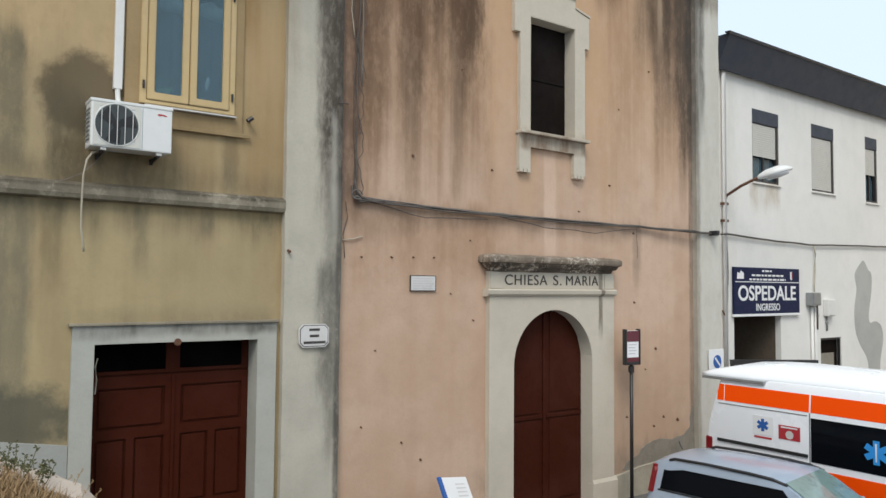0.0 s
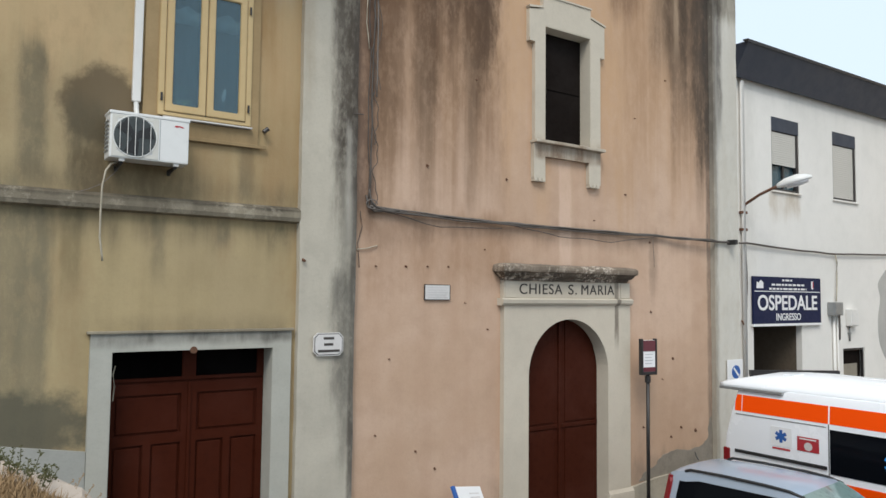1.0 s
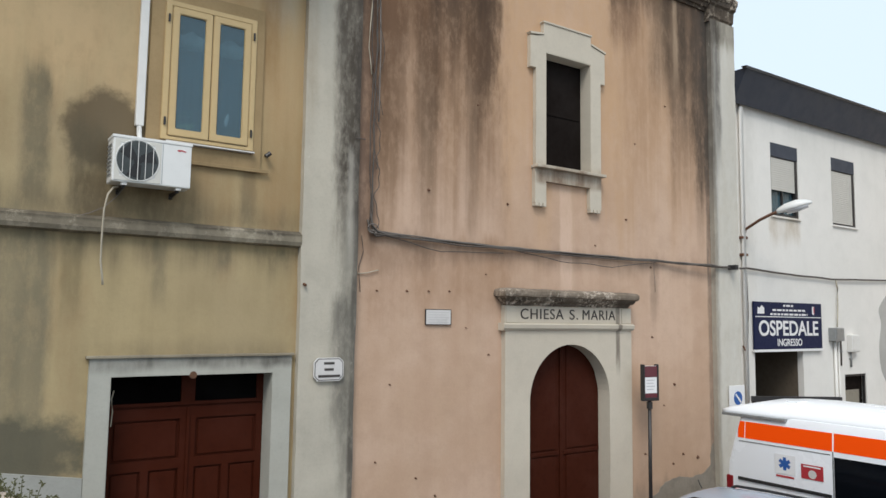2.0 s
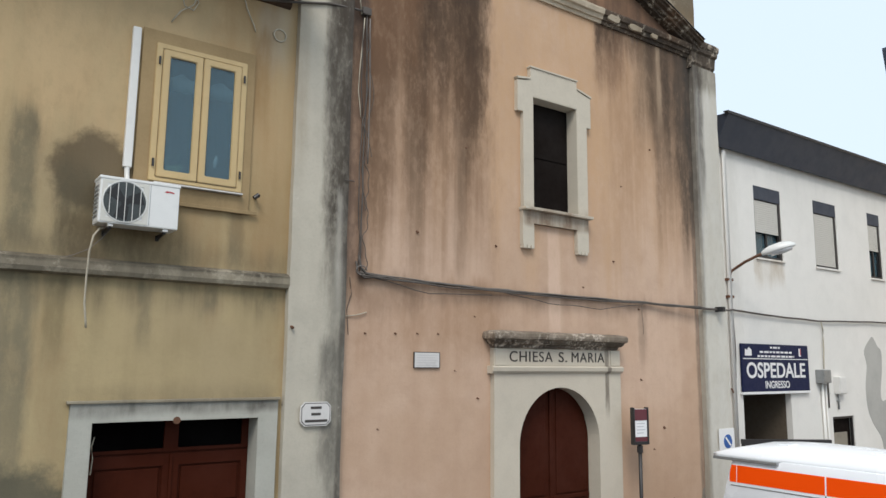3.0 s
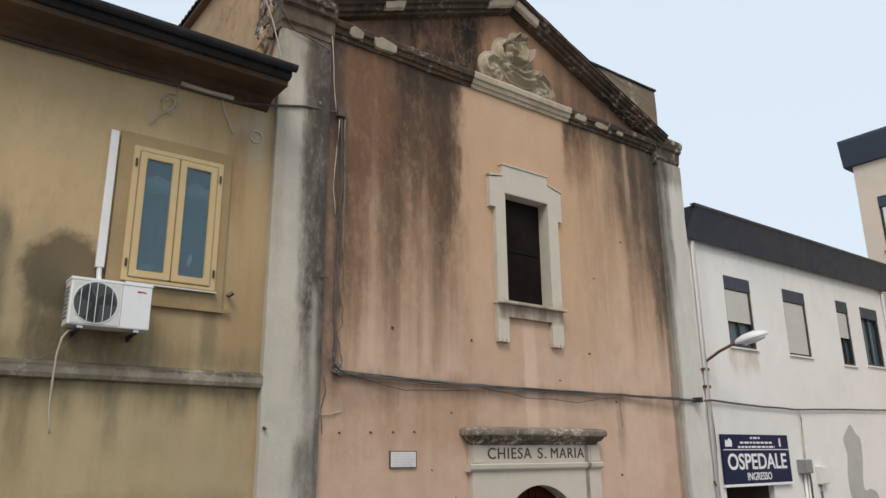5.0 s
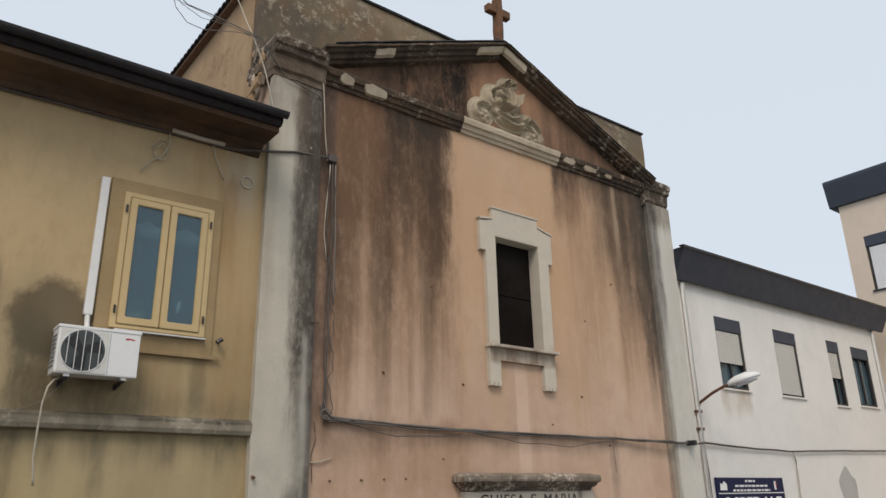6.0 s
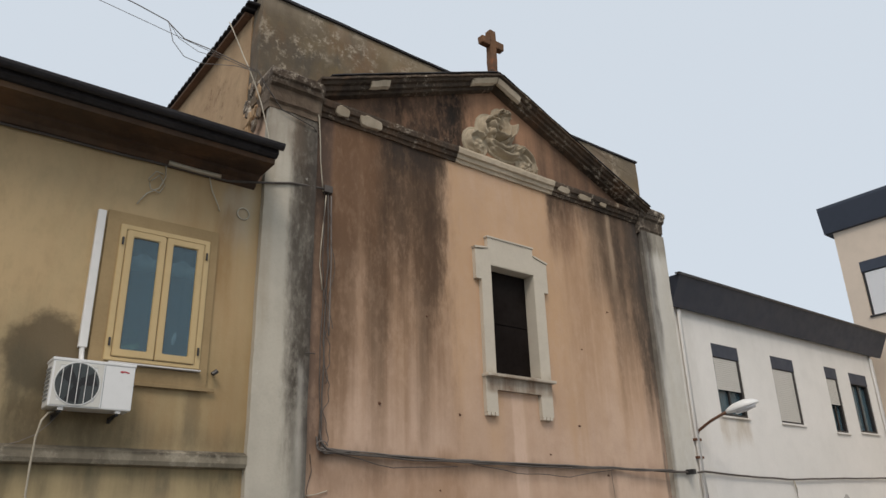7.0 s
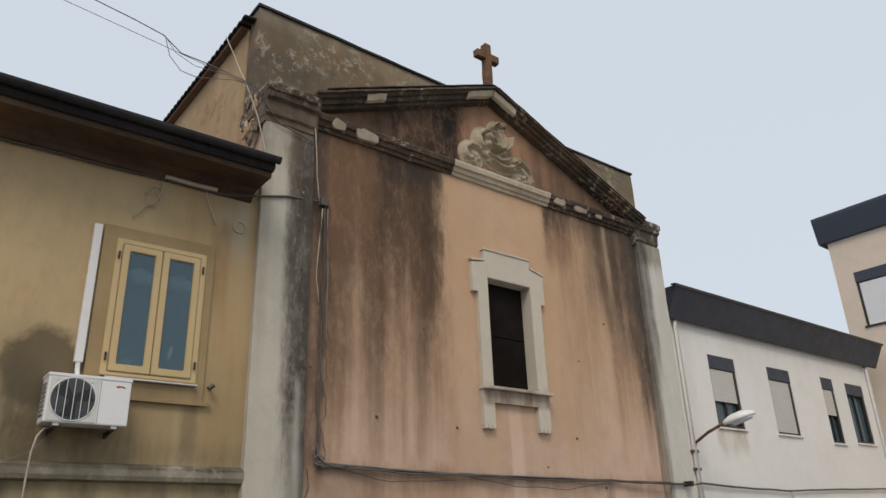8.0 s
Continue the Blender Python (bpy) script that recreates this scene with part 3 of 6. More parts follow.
for k in range(16):
    bm = fresh()
    cy, cz, r_ = rnd.uniform(9.75, 10.35), rnd.uniform(10.15, 11.15), rnd.uniform(0.05, 0.13)
    rim = [(cy + r_ * rnd.uniform(0.6, 1.3) * math.cos(a), cz + 1.5 * r_ * rnd.uniform(0.6, 1.2) * math.sin(a)) for a in [i * math.tau / 9 for i in range(9)]]
    loft(bm, [[(4.075, y_, z_) for y_, z_ in rim], [(4.045 - rnd.uniform(0, 0.012), cy + (y_ - cy) * 0.75, cz + (z_ - cz) * 0.75) for y_, z_ in rim]])
    part("plaster_scab", bm, side_plaster if k % 3 else capital_stone, church, "loose broken plaster on the side wall")
CORN = [(Y + 0.015, 10.62), (Y - 0.04, 10.62), (Y - 0.055, 10.68), (Y - 0.09, 10.69), (Y - 0.11, 10.76), (Y - 0.15, 10.78), (Y - 0.165, 10.86), (Y - 0.16, 10.90), (Y + 0.015, 10.95)]
for x0, x1, m, lb in ((5.04, 7.92, cornice_stone, "black stained cornice"), (7.92, 10.5, white_render, "pale plaster ledge under the relief"), (10.5, 13.25, cornice_stone, "black stained cornice")):
    bm = fresh()
    n_ = int((x1 - x0) / 0.08)
    loft(bm, [[(x0 + (x1 - x0) * i / n_, p[0], p[1]) for p in CORN] for i in range(n_ + 1)])
    wear(bm, 0.008, 12)
    wear(bm, 0.01, 3)
    part("cornice", bm, m, church, lb)
for x, w, z0, z1 in ((5.42, 0.26, 10.68, 10.86), (5.98, 0.46, 10.66, 10.84), (10.8, 0.36, 10.71, 10.84), (11.45, 0.42, 10.70, 10.81), (12.02, 0.22, 10.70, 10.79)):
    bm = fresh()
    k_ = 14
    rim = [(x + w / 2 * math.copysign(abs(math.cos(a)) ** 0.6, math.cos(a)) * rnd.uniform(0.8, 1.1), (z0 + z1) / 2 + (z1 - z0) / 2 * math.copysign(abs(math.sin(a)) ** 0.6, math.sin(a)) * rnd.uniform(0.75, 1.1)) for a in [i * math.tau / k_ for i in range(k_)]]
    loft(bm, [[(u_, Y - 0.05, z) for u_, z in rim], [(u_, Y - 0.118 - 0.34 * (z - z0), z) for u_, z in rim], [(x + (u_ - x) * 0.93, Y - 0.124 - 0.34 * (z - z0), (z0 + z1) / 2 + (z - (z0 + z1) / 2) * 0.9) for u_, z in rim]])
    part("plaster_patch", bm, white_render, church, "bare pale plaster patch on the cornice")

# raking cornices of the gable
SL = 0.415
def rake(x0, x1, side, mat, z_off=0.0, t=0.0):
    bm = fresh()
    prof = [(Y + 0.3, 0.0), (Y - 0.33, -0.02), (Y - 0.34, -0.08), (Y - 0.29, -0.10), (Y - 0.27, -0.17), (Y - 0.21, -0.19), (Y - 0.20, -0.29), (Y - 0.13, -0.31), (Y - 0.12, -0.38), (Y + 0.015, -0.41), (Y + 0.3, -0.4)]
    steps = 60
    rings = []
    for i in range(steps + 1):
        x = x0 + (x1 - x0) * i / steps
        z = 12.86 - SL * abs(x - 8.95)
        rings.append([(x, p[0], z + (0.76 if side < 0 else 0.62) * p[1]) for p in prof])
    loft(bm, rings)
    wear(bm, 0.012, 12)
    wear(bm, 0.012, 2.5)
    return part("raking_cornice", bm, mat, church, "weathered sloping gable moulding")
rake(4.9, 8.95, -1, cornice_stone)
rake(8.95, 13.45, 1, cornice_stone)
for x0, x1 in ((5.9, 6.3), (8.25, 8.94), (8.96, 9.55)):
    bm = fresh()
    n_ = 8
    loft(bm, [[(x, Y - 0.29, 12.86 - SL * abs(x - 8.95) - 0.10), (x, Y - 0.25, 12.86 - SL * abs(x - 8.95) - 0.20), (x, Y - 0.19, 12.86 - SL * abs(x - 8.95) - 0.235), (x, Y - 0.15, 12.86 - SL * abs(x - 8.95) - 0.2)] for x in [x0 + (x1 - x0) * i / n_ for i in range(n_ + 1)]])
    wear(bm, 0.012, 9)
    part("plaster_patch", bm, white_render, church, "bare pale plaster patch on the cornice")
bm = fresh()
loft(bm, [[(x, y_, 12.87 - SL * abs(x - 8.95) + h) for y_, h in ((Y - 0.345, 0.0), (Y + 0.32, 0.0), (Y + 0.32, 0.03), (Y - 0.335, 0.022))] for x in [5.1 + 8.38 * i / 40 for i in range(41)]])
wear(bm, 0.01, 5)
part("gable_coping", bm, roof_tile, church)

# window surround of the upper opening
F = Y - 0.085
bm = fresh()
prism(bm, [(8.40, WZ0), (8.40, 8.37), (8.27, 8.37), (8.27, 8.93), (8.42, 8.95), (8.58, 9.0), (8.58, 9.22), (9.74, 9.22), (9.74, 9.05), (9.92, 9.0), (10.1, 8.96), (10.1, 8.37), (9.99, 8.37), (9.99, WZ0), (WX1, WZ0), (WX1, WZ1), (WX0, WZ1), (WX0, WZ0)], 'y', F, Y + 0.003)
part("window_surround", bm, cream_stone, church, "cream plaster window surround with stepped top")
for pts in ([(8.27, 8.95), (8.58, 9.0), (8.58, 9.03), (8.25, 8.985)], [(8.56, 9.222), (9.76, 9.222), (9.76, 9.25), (8.56, 9.25)], [(9.745, 9.06), (10.12, 8.965), (10.12, 9.0), (9.745, 9.09)]):
    bm = fresh()
    prism(bm, pts, 'y', F - 0.018, Y)
    part("drip_moulding", bm, cream_stone, church)
bm = fresh()
box(bm, 8.36, 10.03, F - 0.10, Y, WZ0 - 0.055, WZ0 - 0.001, 0.01)
part("window_sill", bm, cream_stone, church, "rust stained window sill")
bm = fresh()
prism(bm, [(8.38, WZ0 - 0.057), (8.38, 5.99), (8.64, 5.99), (8.64, 6.38), (9.70, 6.38), (9.70, 5.99), (9.99, 5.99), (9.99, WZ0 - 0.057)], 'y', F, Y + 0.003)
part("window_apron", bm, cream_stone, church)
for x0 in (8.385, 9.705):
    bm = fresh()
    for k in range(3):
        box(bm, x0 + k * 0.09, x0 + 0.07 + k * 0.09, F - 0.01, Y + 0.002, 5.93, 5.989, 0.008)
    part("apron_guttae", bm, cream_stone, church)
for a_ in ((WX0 - 0.03, WX0 + 0.012, WZ0, WZ1), (WX1 - 0.012, WX1 + 0.03, WZ0, WZ1), (WX0 + 0.013, WX1 - 0.013, WZ1 - 0.012, WZ1 + 0.03), (WX0 + 0.013, WX1 - 0.013, WZ0 - 0.03, WZ0 + 0.012)):
    part("window_reveal", box(fresh(), a_[0], a_[1], F + 0.004, Y + 0.178, a_[2], a_[3]), cream_stone, church)
bm = fresh()
box(bm, WX0, WX1, Y + 0.18, Y + 0.24, WZ0, WZ1)
part("window_board", bm, dark_panel, church, "dark boarded window infill")
for x0, x1, z0, z1 in ((WX0 + 0.05, WX1 - 0.05, WZ0 + 0.06, WZ0 + 0.98), (WX0 + 0.05, WX1 - 0.05, WZ0 + 1.01, WZ1 - 0.05)):
    bm = fresh()
    box(bm, x0, x1, Y + 0.165, Y + 0.179, z0, z1, 0.006)
    part("panel", bm, dark_panel, church)

# portal: arched surround, frieze and cornice
PF = Y - 0.10
AC_X, AR, AS = 9.21, 0.945, 2.615
arch = [(AC_X + AR * math.cos(a), AS + AR * math.sin(a)) for a in [math.pi * k / 28 for k in range(29)]]
bm = fresh()
prism(bm, [(10.74, 0), (10.74, 3.80), (7.73, 3.80), (7.73, 0), (AC_X - AR, 0)] + arch[::-1] + [(AC_X + AR, 0)], 'y', PF, Y + 0.55)
part("portal_surround", bm, cream_stone, church, "cream plaster arched doorway surround")
bm = fresh()
prism(bm, [(Y + 0.0, 3.80), (PF - 0.02, 3.80), (PF - 0.06, 3.84), (PF - 0.07, 3.90), (PF - 0.02, 3.925), (Y + 0.0, 3.925)], 'x', 7.66, 10.76)
part("portal_moulding", bm, cream_stone, church)
bm = fresh()
box(bm, 7.72, 10.74, PF + 0.002, Y + 0.002, 3.926, 4.215, 0.006)
frieze = part("frieze", bm, cream_stone, church, "cream frieze with carved lettering")
bm = fresh()
box(bm, 7.74, 7.98, PF - 0.012, PF + 0.001, 3.935, 4.21, 0.005)
part("frieze_block", bm, cream_stone, church)
bm = fresh()
box(bm, 10.48, 10.72, PF - 0.012, PF + 0.001, 3.935, 4.21, 0.005)
part("frieze_block", bm, cream_stone, church)
for word, x, wide in (("CHIESA", 8.54, 0.97), ("S.", 9.27, 0.20), ("MARIA", 9.90, 0.83)):
    lettering("inscription", word, 0.25, ink, church, pose(x, PF - 0.002, 4.07, 90, 0, 0), wide, 0.004, 1.12, "dark carved capital letters")
mould = [(0.0, 4.217), (0.03, 4.217), (0.045, 4.25), (0.05, 4.265), (0.10, 4.285), (0.14, 4.325), (0.15, 4.35), (0.20, 4.365), (0.21, 4.40), (0.205, 4.45), (0.17, 4.478), (0.05, 4.50), (0.0, 4.50)]
n_ = 60
rows = [[(7.74 - 0.85 * d_, Y, z) for d_, z in mould]]
rows += [[(7.74 - 0.85 * d_ + (2.88 + 1.45 * d_) * i / n_, PF - d_, z) for d_, z in mould] for i in range(n_ + 1)]
rows += [[(10.62 + 0.6 * d_, Y, z) for d_, z in mould]]
bm = fresh()
loft(bm, rows)
wear(bm, 0.009, 16)
wear(bm, 0.012, 3)
part("portal_cornice", bm, portal_cornice_stone, church, "mossy crumbling stone cornice over the door")
for x0, x1 in ((7.69, 8.272), (10.148, 10.80)):
    bm = fresh()
    box(bm, x0, x1, PF - 0.04, Y, 0, 0.42, 0.015)
    prism(bm, [(Y, 0.42), (PF - 0.03, 0.42), (PF - 0.004, 0.47), (Y, 0.47)], 'x', x0 + 0.005, x1 - 0.005)
    part("portal_base", bm, cream_stone, church)
bm = fresh()
box(bm, 7.9, 10.6, PF - 0.35, Y + 0.5, 0, 0.07, 0.012)
part("threshold", bm, concrete, church)
DY = Y + 0.185
bm = fresh()
prism(bm, [(AC_X - AR - 0.05, 0.07), (AC_X - 0.012, 0.07), (AC_X - 0.012, 3.66), (AC_X - AR - 0.05, 3.66)], 'y', DY, DY + 0.06)
leaf_l = part("door_leaf", bm, church_wood, church, "dark brown wooden door leaf")
bm = fresh()
prism(bm, [(AC_X + 0.012, 0.07), (AC_X + AR + 0.05, 0.07), (AC_X + AR + 0.05, 3.66), (AC_X + 0.012, 3.66)], 'y', DY, DY + 0.06)
leaf_r = part("door_leaf", bm, church_wood, church, "dark brown wooden door leaf")
for leaf, x0, x1 in ((leaf_l, AC_X - AR + 0.02, AC_X - 0.05), (leaf_r, AC_X + 0.05, AC_X + AR - 0.02)):
    for z0, z1 in ((0.2, 1.62), (1.74, 3.6)):
        bm = fresh()
        box(bm, x0 + 0.08, x1 - 0.08, DY - 0.018, DY - 0.001, z0, z1, 0.012)
        part("panel", bm, church_wood, leaf)
    bm = fresh()
    box(bm, x0, x1, DY - 0.03, DY - 0.001, 1.645, 1.71, 0.008)
    part("rail", bm, church_wood, leaf)
bm = fresh()
box(bm, AC_X - 0.035, AC_X + 0.035, DY - 0.035, DY - 0.001, 0.08, 3.62, 0.01)
part("door_astragal", bm, church_wood, church)
bm = fresh()
box(bm, 8.18, 10.25, DY + 0.062, DY + 0.16, 0, 3.6)
part("door_backing", bm, dark_panel, church)

# plastered plinth beside the portal
bm = fresh()
prism(bm, [(10.80, 0), (13.3, 0), (13.3, 0.62), (12.3, 0.58), (11.5, 0.52), (10.80, 0.44)], 'y', Y - 0.07, Y - 0.001)
wear(bm, 0.01, 3, 3, 0.3)
part("plinth", bm, church_plinth, church, "patched grey plinth")
bm = fresh()
box(bm, 4.99, 7.69, Y - 0.05, Y - 0.001, 0, 0.45, 0.01)
part("plinth", bm, church_plinth, church)

# bare cement where the pink plaster has fallen off above the plinth
edge = [(11.05, 0.5), (11.2, 0.64), (11.5, 0.72), (11.65, 0.87), (11.91, 0.96), (12.17, 0.99), (12.5, 0.94), (12.86, 0.96), (13.02, 1.03), (13.14, 1.12), (13.16, 1.3), (13.2, 1.43), (13.27, 1.55), (13.295, 1.2), (13.295, 0.5)]
rim = []
for (a, b), (c, d) in zip(edge, edge[1:]):
    for i in range(5):
        q = Vector((a + (c - a) * i / 5, 0, b + (d - b) * i / 5))
        w_ = noise.noise_vector(q * 9) * (0.035 if 0.55 < q.z and q.x < 13.28 else 0.0)
        rim.append((q.x + w_.x, q.z + w_.z))
rim.append(edge[-1])
bm = fresh()
prism(bm, rim, 'y', Y - 0.008, Y - 0.0005)
part("bare_cement", bm, plaster("bare_damp_cement", (0.30, 0.265, 0.22), (0.20, 0.18, 0.15), grain=0.6, relief=0.8, flakes=((0.44, 0.36, 0.28), 0.6, 5.0, 0.56)), church, "ragged grey cement where plaster has fallen")

# stone cross on the gable
cross = thing("cross", "rust-stained stone cross on the gable top", "cross", (8.97, 9.5, 12.86))
bm = fresh()
for x0, x1, z0, z1 in ((8.89, 9.05, 12.98, 14.0),):
    box(bm, x0, x1, 9.42, 9.58, z0, z1, 0.02)
wear(bm, 0.012, 6, 2, 0.2)
cross_stone = plaster("rusty_stone", (0.20, 0.105, 0.06), (0.11, 0.065, 0.042), grain=0.7, relief=1.0, rusty=0.6, streaks=((0.04, 0.026, 0.018), 0.6), flakes=((0.42, 0.13, 0.045), 0.8, 5.0, 0.5))
part("shaft", bm, cross_stone, cross)
for x0, x1 in ((8.665, 8.889), (9.051, 9.27)):
    bm = fresh()
    box(bm, x0, x1, 9.425, 9.575, 13.60, 13.78, 0.02)
    wear(bm, 0.012, 6, 1, 0.2)
    part("arm", bm, cross_stone, cross)
bm = fresh()
box(bm, 8.83, 9.11, 9.38, 9.62, 12.84, 12.98, 0.02)
part("foot", bm, cross_stone, cross)

# carved relief in the gable, worn to plain drapery-like swirls: rounded folds that lie over one another
FOLDS = [  # centre x, z, radius, from and to (degrees), half width, height
    (8.50, 11.22, 0.22, 50, 265, 0.075, 0.13), (8.53, 11.18, 0.05, 0, 360, 0.15, 0.09),
    (8.90, 11.60, 0.27, 65, 215, 0.08, 0.17), (8.96, 11.56, 0.12, 50, 230, 0.07, 0.20),
    (9.22, 12.09, 0.03, 0, 360, 0.085, 0.17), (9.20, 11.98, 0.16, 5, 165, 0.05, 0.17),
]
DRAPERY = [
    (8.78, 11.72, 0.52, -38, 28, 0.085, 0.18), (9.02, 11.86, 0.44, -62, -2, 0.075, 0.22), (9.12, 11.80, 0.30, -165, -58, 0.07, 0.23),
    (9.10, 11.64, 0.40, -130, -45, 0.085, 0.20), (9.22, 11.80, 0.66, -118, -62, 0.075, 0.17), (9.60, 11.36, 0.03, 0, 360, 0.09, 0.20),
    (9.56, 10.96, 0.50, 8, 82, 0.055, 0.14), (9.62, 10.94, 0.33, 10, 105, 0.09, 0.12), (9.78, 11.02, 0.08, 0, 360, 0.12, 0.10),
]
NX, NZ = 170, 110
gx, gz = np.meshgrid(np.linspace(8.14, 10.20, NX + 1), np.linspace(10.95, 12.22, NZ + 1), indexing='ij')
swell = np.zeros_like(gx)
for cx, cz, r, a0, a1, half, top in FOLDS + DRAPERY:
    mid, span = math.radians((a0 + a1) / 2), math.radians(a1 - a0) / 2
    turn = np.clip((np.arctan2(gz - cz, gx - cx) - mid + math.pi) % math.tau - math.pi, -span, span) + mid
    away = np.hypot(gx - cx - r * np.cos(turn), gz - cz - r * np.sin(turn))
    pleat = 0.80 + 0.20 * np.cos(away / half * 5.0 + 1.2 * np.sin(5 * turn))
    swell = np.maximum(swell, 1.25 * top * pleat * np.sqrt(np.clip(1 - (away / half) ** 2, 0, 1)))
    swell = np.maximum(swell, np.where(away < half + 0.05, 0.035, 0.0))
bm = fresh()
grid = {}
for i in range(NX + 1):
    for k in range(NZ + 1):
        q = Vector((gx[i, k], 0, gz[i, k]))
        rough = 0.008 * noise.noise(q * 14) if swell[i, k] > 0 else 0.0
        grid[i, k] = bm.verts.new((q.x, Y + 0.018 - swell[i, k] + rough, q.z))
for i in range(NX):
    for k in range(NZ):
        q = [grid[i, k], grid[i + 1, k], grid[i + 1, k + 1], grid[i, k + 1]]
        if any(v_.co.y < Y + 0.01 for v_ in q):
            bm.faces.new(q)
bmesh.ops.delete(bm, geom=[v_ for v_ in bm.verts if not v_.link_faces], context='VERTS')
relief = part("gable_relief", bm, relief_stone, None, smooth=True)
tagged(relief, "worn pale stone relief of folded drapery in the gable", "relief")


# ---------------------------------------------------------------- house with the garage door
house = thing("house", "two-storey ochre plastered house with stained walls", "house", (0, 9.6, 0))
GX0, GX1, GZ = 1.78, 3.79, 3.235
VX0, VX1, VZ0, VZ1 = 2.23, 3.37, 6.19, 7.97
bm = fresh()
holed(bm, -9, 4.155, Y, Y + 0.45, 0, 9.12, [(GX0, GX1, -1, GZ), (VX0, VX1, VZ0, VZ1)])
part("front_wall", bm, ochre_plaster, house, "ochre plaster with damp patches, rain streaks and a painted-in lighter upper part")
bm = fresh()
box(bm, -9, -8.6, Y + 0.451, 19, 0, 9.12)
part("side_wall", bm, ochre_plaster, house)
bm = fresh()
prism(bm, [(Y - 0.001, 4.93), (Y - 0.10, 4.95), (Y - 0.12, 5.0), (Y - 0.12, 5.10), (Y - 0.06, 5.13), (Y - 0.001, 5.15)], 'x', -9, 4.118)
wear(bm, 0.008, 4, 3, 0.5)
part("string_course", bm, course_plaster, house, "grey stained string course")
bm = fresh()
prism(bm, [(-9, 0), (1.535, 0), (1.535, 2.09), (-0.5, 2.44), (-9, 2.44)], 'y', Y - 0.05, Y - 0.001)
part("plinth", bm, plinth_plaster, house, "pale grey painted plinth")

# eave
bm = fresh()
prism(bm, [(Y + 0.3, 9.14), (8.95, 9.14), (8.95, 9.22), (Y + 0.3, 9.22)], 'x', -9.2, 4.02)
part("soffit", bm, soffit_wood, house, "dark weathered soffit")
bm = fresh()
prism(bm, [(Y - 0.001, 8.98), (Y - 0.06, 9.0), (Y - 0.10, 9.06), (Y - 0.2, 9.10), (Y - 0.22, 9.138), (Y - 0.001, 9.138)], 'x', -9.1, 4.0)
wear(bm, 0.01, 4, 3, 0.5)
part("eave_moulding", bm, soffit_wood, house)
bm = fresh()
prism(bm, [(8.90, 9.222), (8.846, 9.26), (8.846, 9.378), (8.93, 9.395), (14.0, 10.44), (14.0, 10.3), (9.0, 9.225)], 'x', -9.3, 4.03)
part("roof", bm, roof_tile, house, "low dark tiled roof")
for k in range(52):
    x0 = 4.02 - 0.25 * (k + 1)
    bm = fresh()
    r0 = [(x0 + 0.125 + 0.12 * math.cos(a), 8.84, 9.30 + 0.06 * math.sin(a)) for a in [i * math.pi / 5 for i in range(6)]]
    r0 += [(x0 + 0.125 + (p[0] - x0 - 0.125) * 0.8, 8.84, p[2] - 0.02) for p in r0[::-1]]
    loft(bm, [r0, [(p[0], 9.5, p[2] + 0.15) for p in r0]])
    part("tile", bm, roof_tile, house)
bm = fresh()
pts = [(8.77 + 0.07 * math.cos(a), 9.375 + 0.085 * math.sin(a)) for a in [math.pi + i * math.pi / 7 for i in range(8)]]
pts += [(8.77 + 0.06 * math.cos(a), 9.38 + 0.075 * math.sin(a)) for a in [math.tau - i * math.pi / 7 for i in range(8)]]
prism(bm, pts, 'x', -9.3, 4.06)
part("gutter", bm, roof_tile, house, "dark weathered eaves gutter")

# garage door
bm = fresh()
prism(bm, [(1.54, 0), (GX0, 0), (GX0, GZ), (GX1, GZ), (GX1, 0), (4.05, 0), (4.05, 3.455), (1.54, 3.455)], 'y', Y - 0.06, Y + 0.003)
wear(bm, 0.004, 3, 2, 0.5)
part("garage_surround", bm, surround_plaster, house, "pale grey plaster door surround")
bm = fresh()
box(bm, 1.50, 4.08, Y - 0.09, Y, 3.456, 3.49, 0.008)
wear(bm, 0.006, 5, 3, 0.2)
part("surround_ledge", bm, course_plaster, house)
for x0, x1 in ((GX0 - 0.02, GX0 + 0.006), (GX1 - 0.006, GX1 + 0.02)):
    part("door_reveal", box(fresh(), x0, x1, Y - 0.056, Y + 0.258, 0, GZ - 0.002), surround_plaster, house)
bm = fresh()
box(bm, GX0, GX1, Y + 0.4, Y + 0.45, 0, GZ)
part("garage_backing", bm, dark_panel, house)
GD = Y + 0.26
garage = part("garage_door", box(fresh(), GX0, GX1, GD + 0.03, GD + 0.07, 0.02, 2.83), red_wood, house, "oxblood red panelled wooden garage door")
MX = 2.79
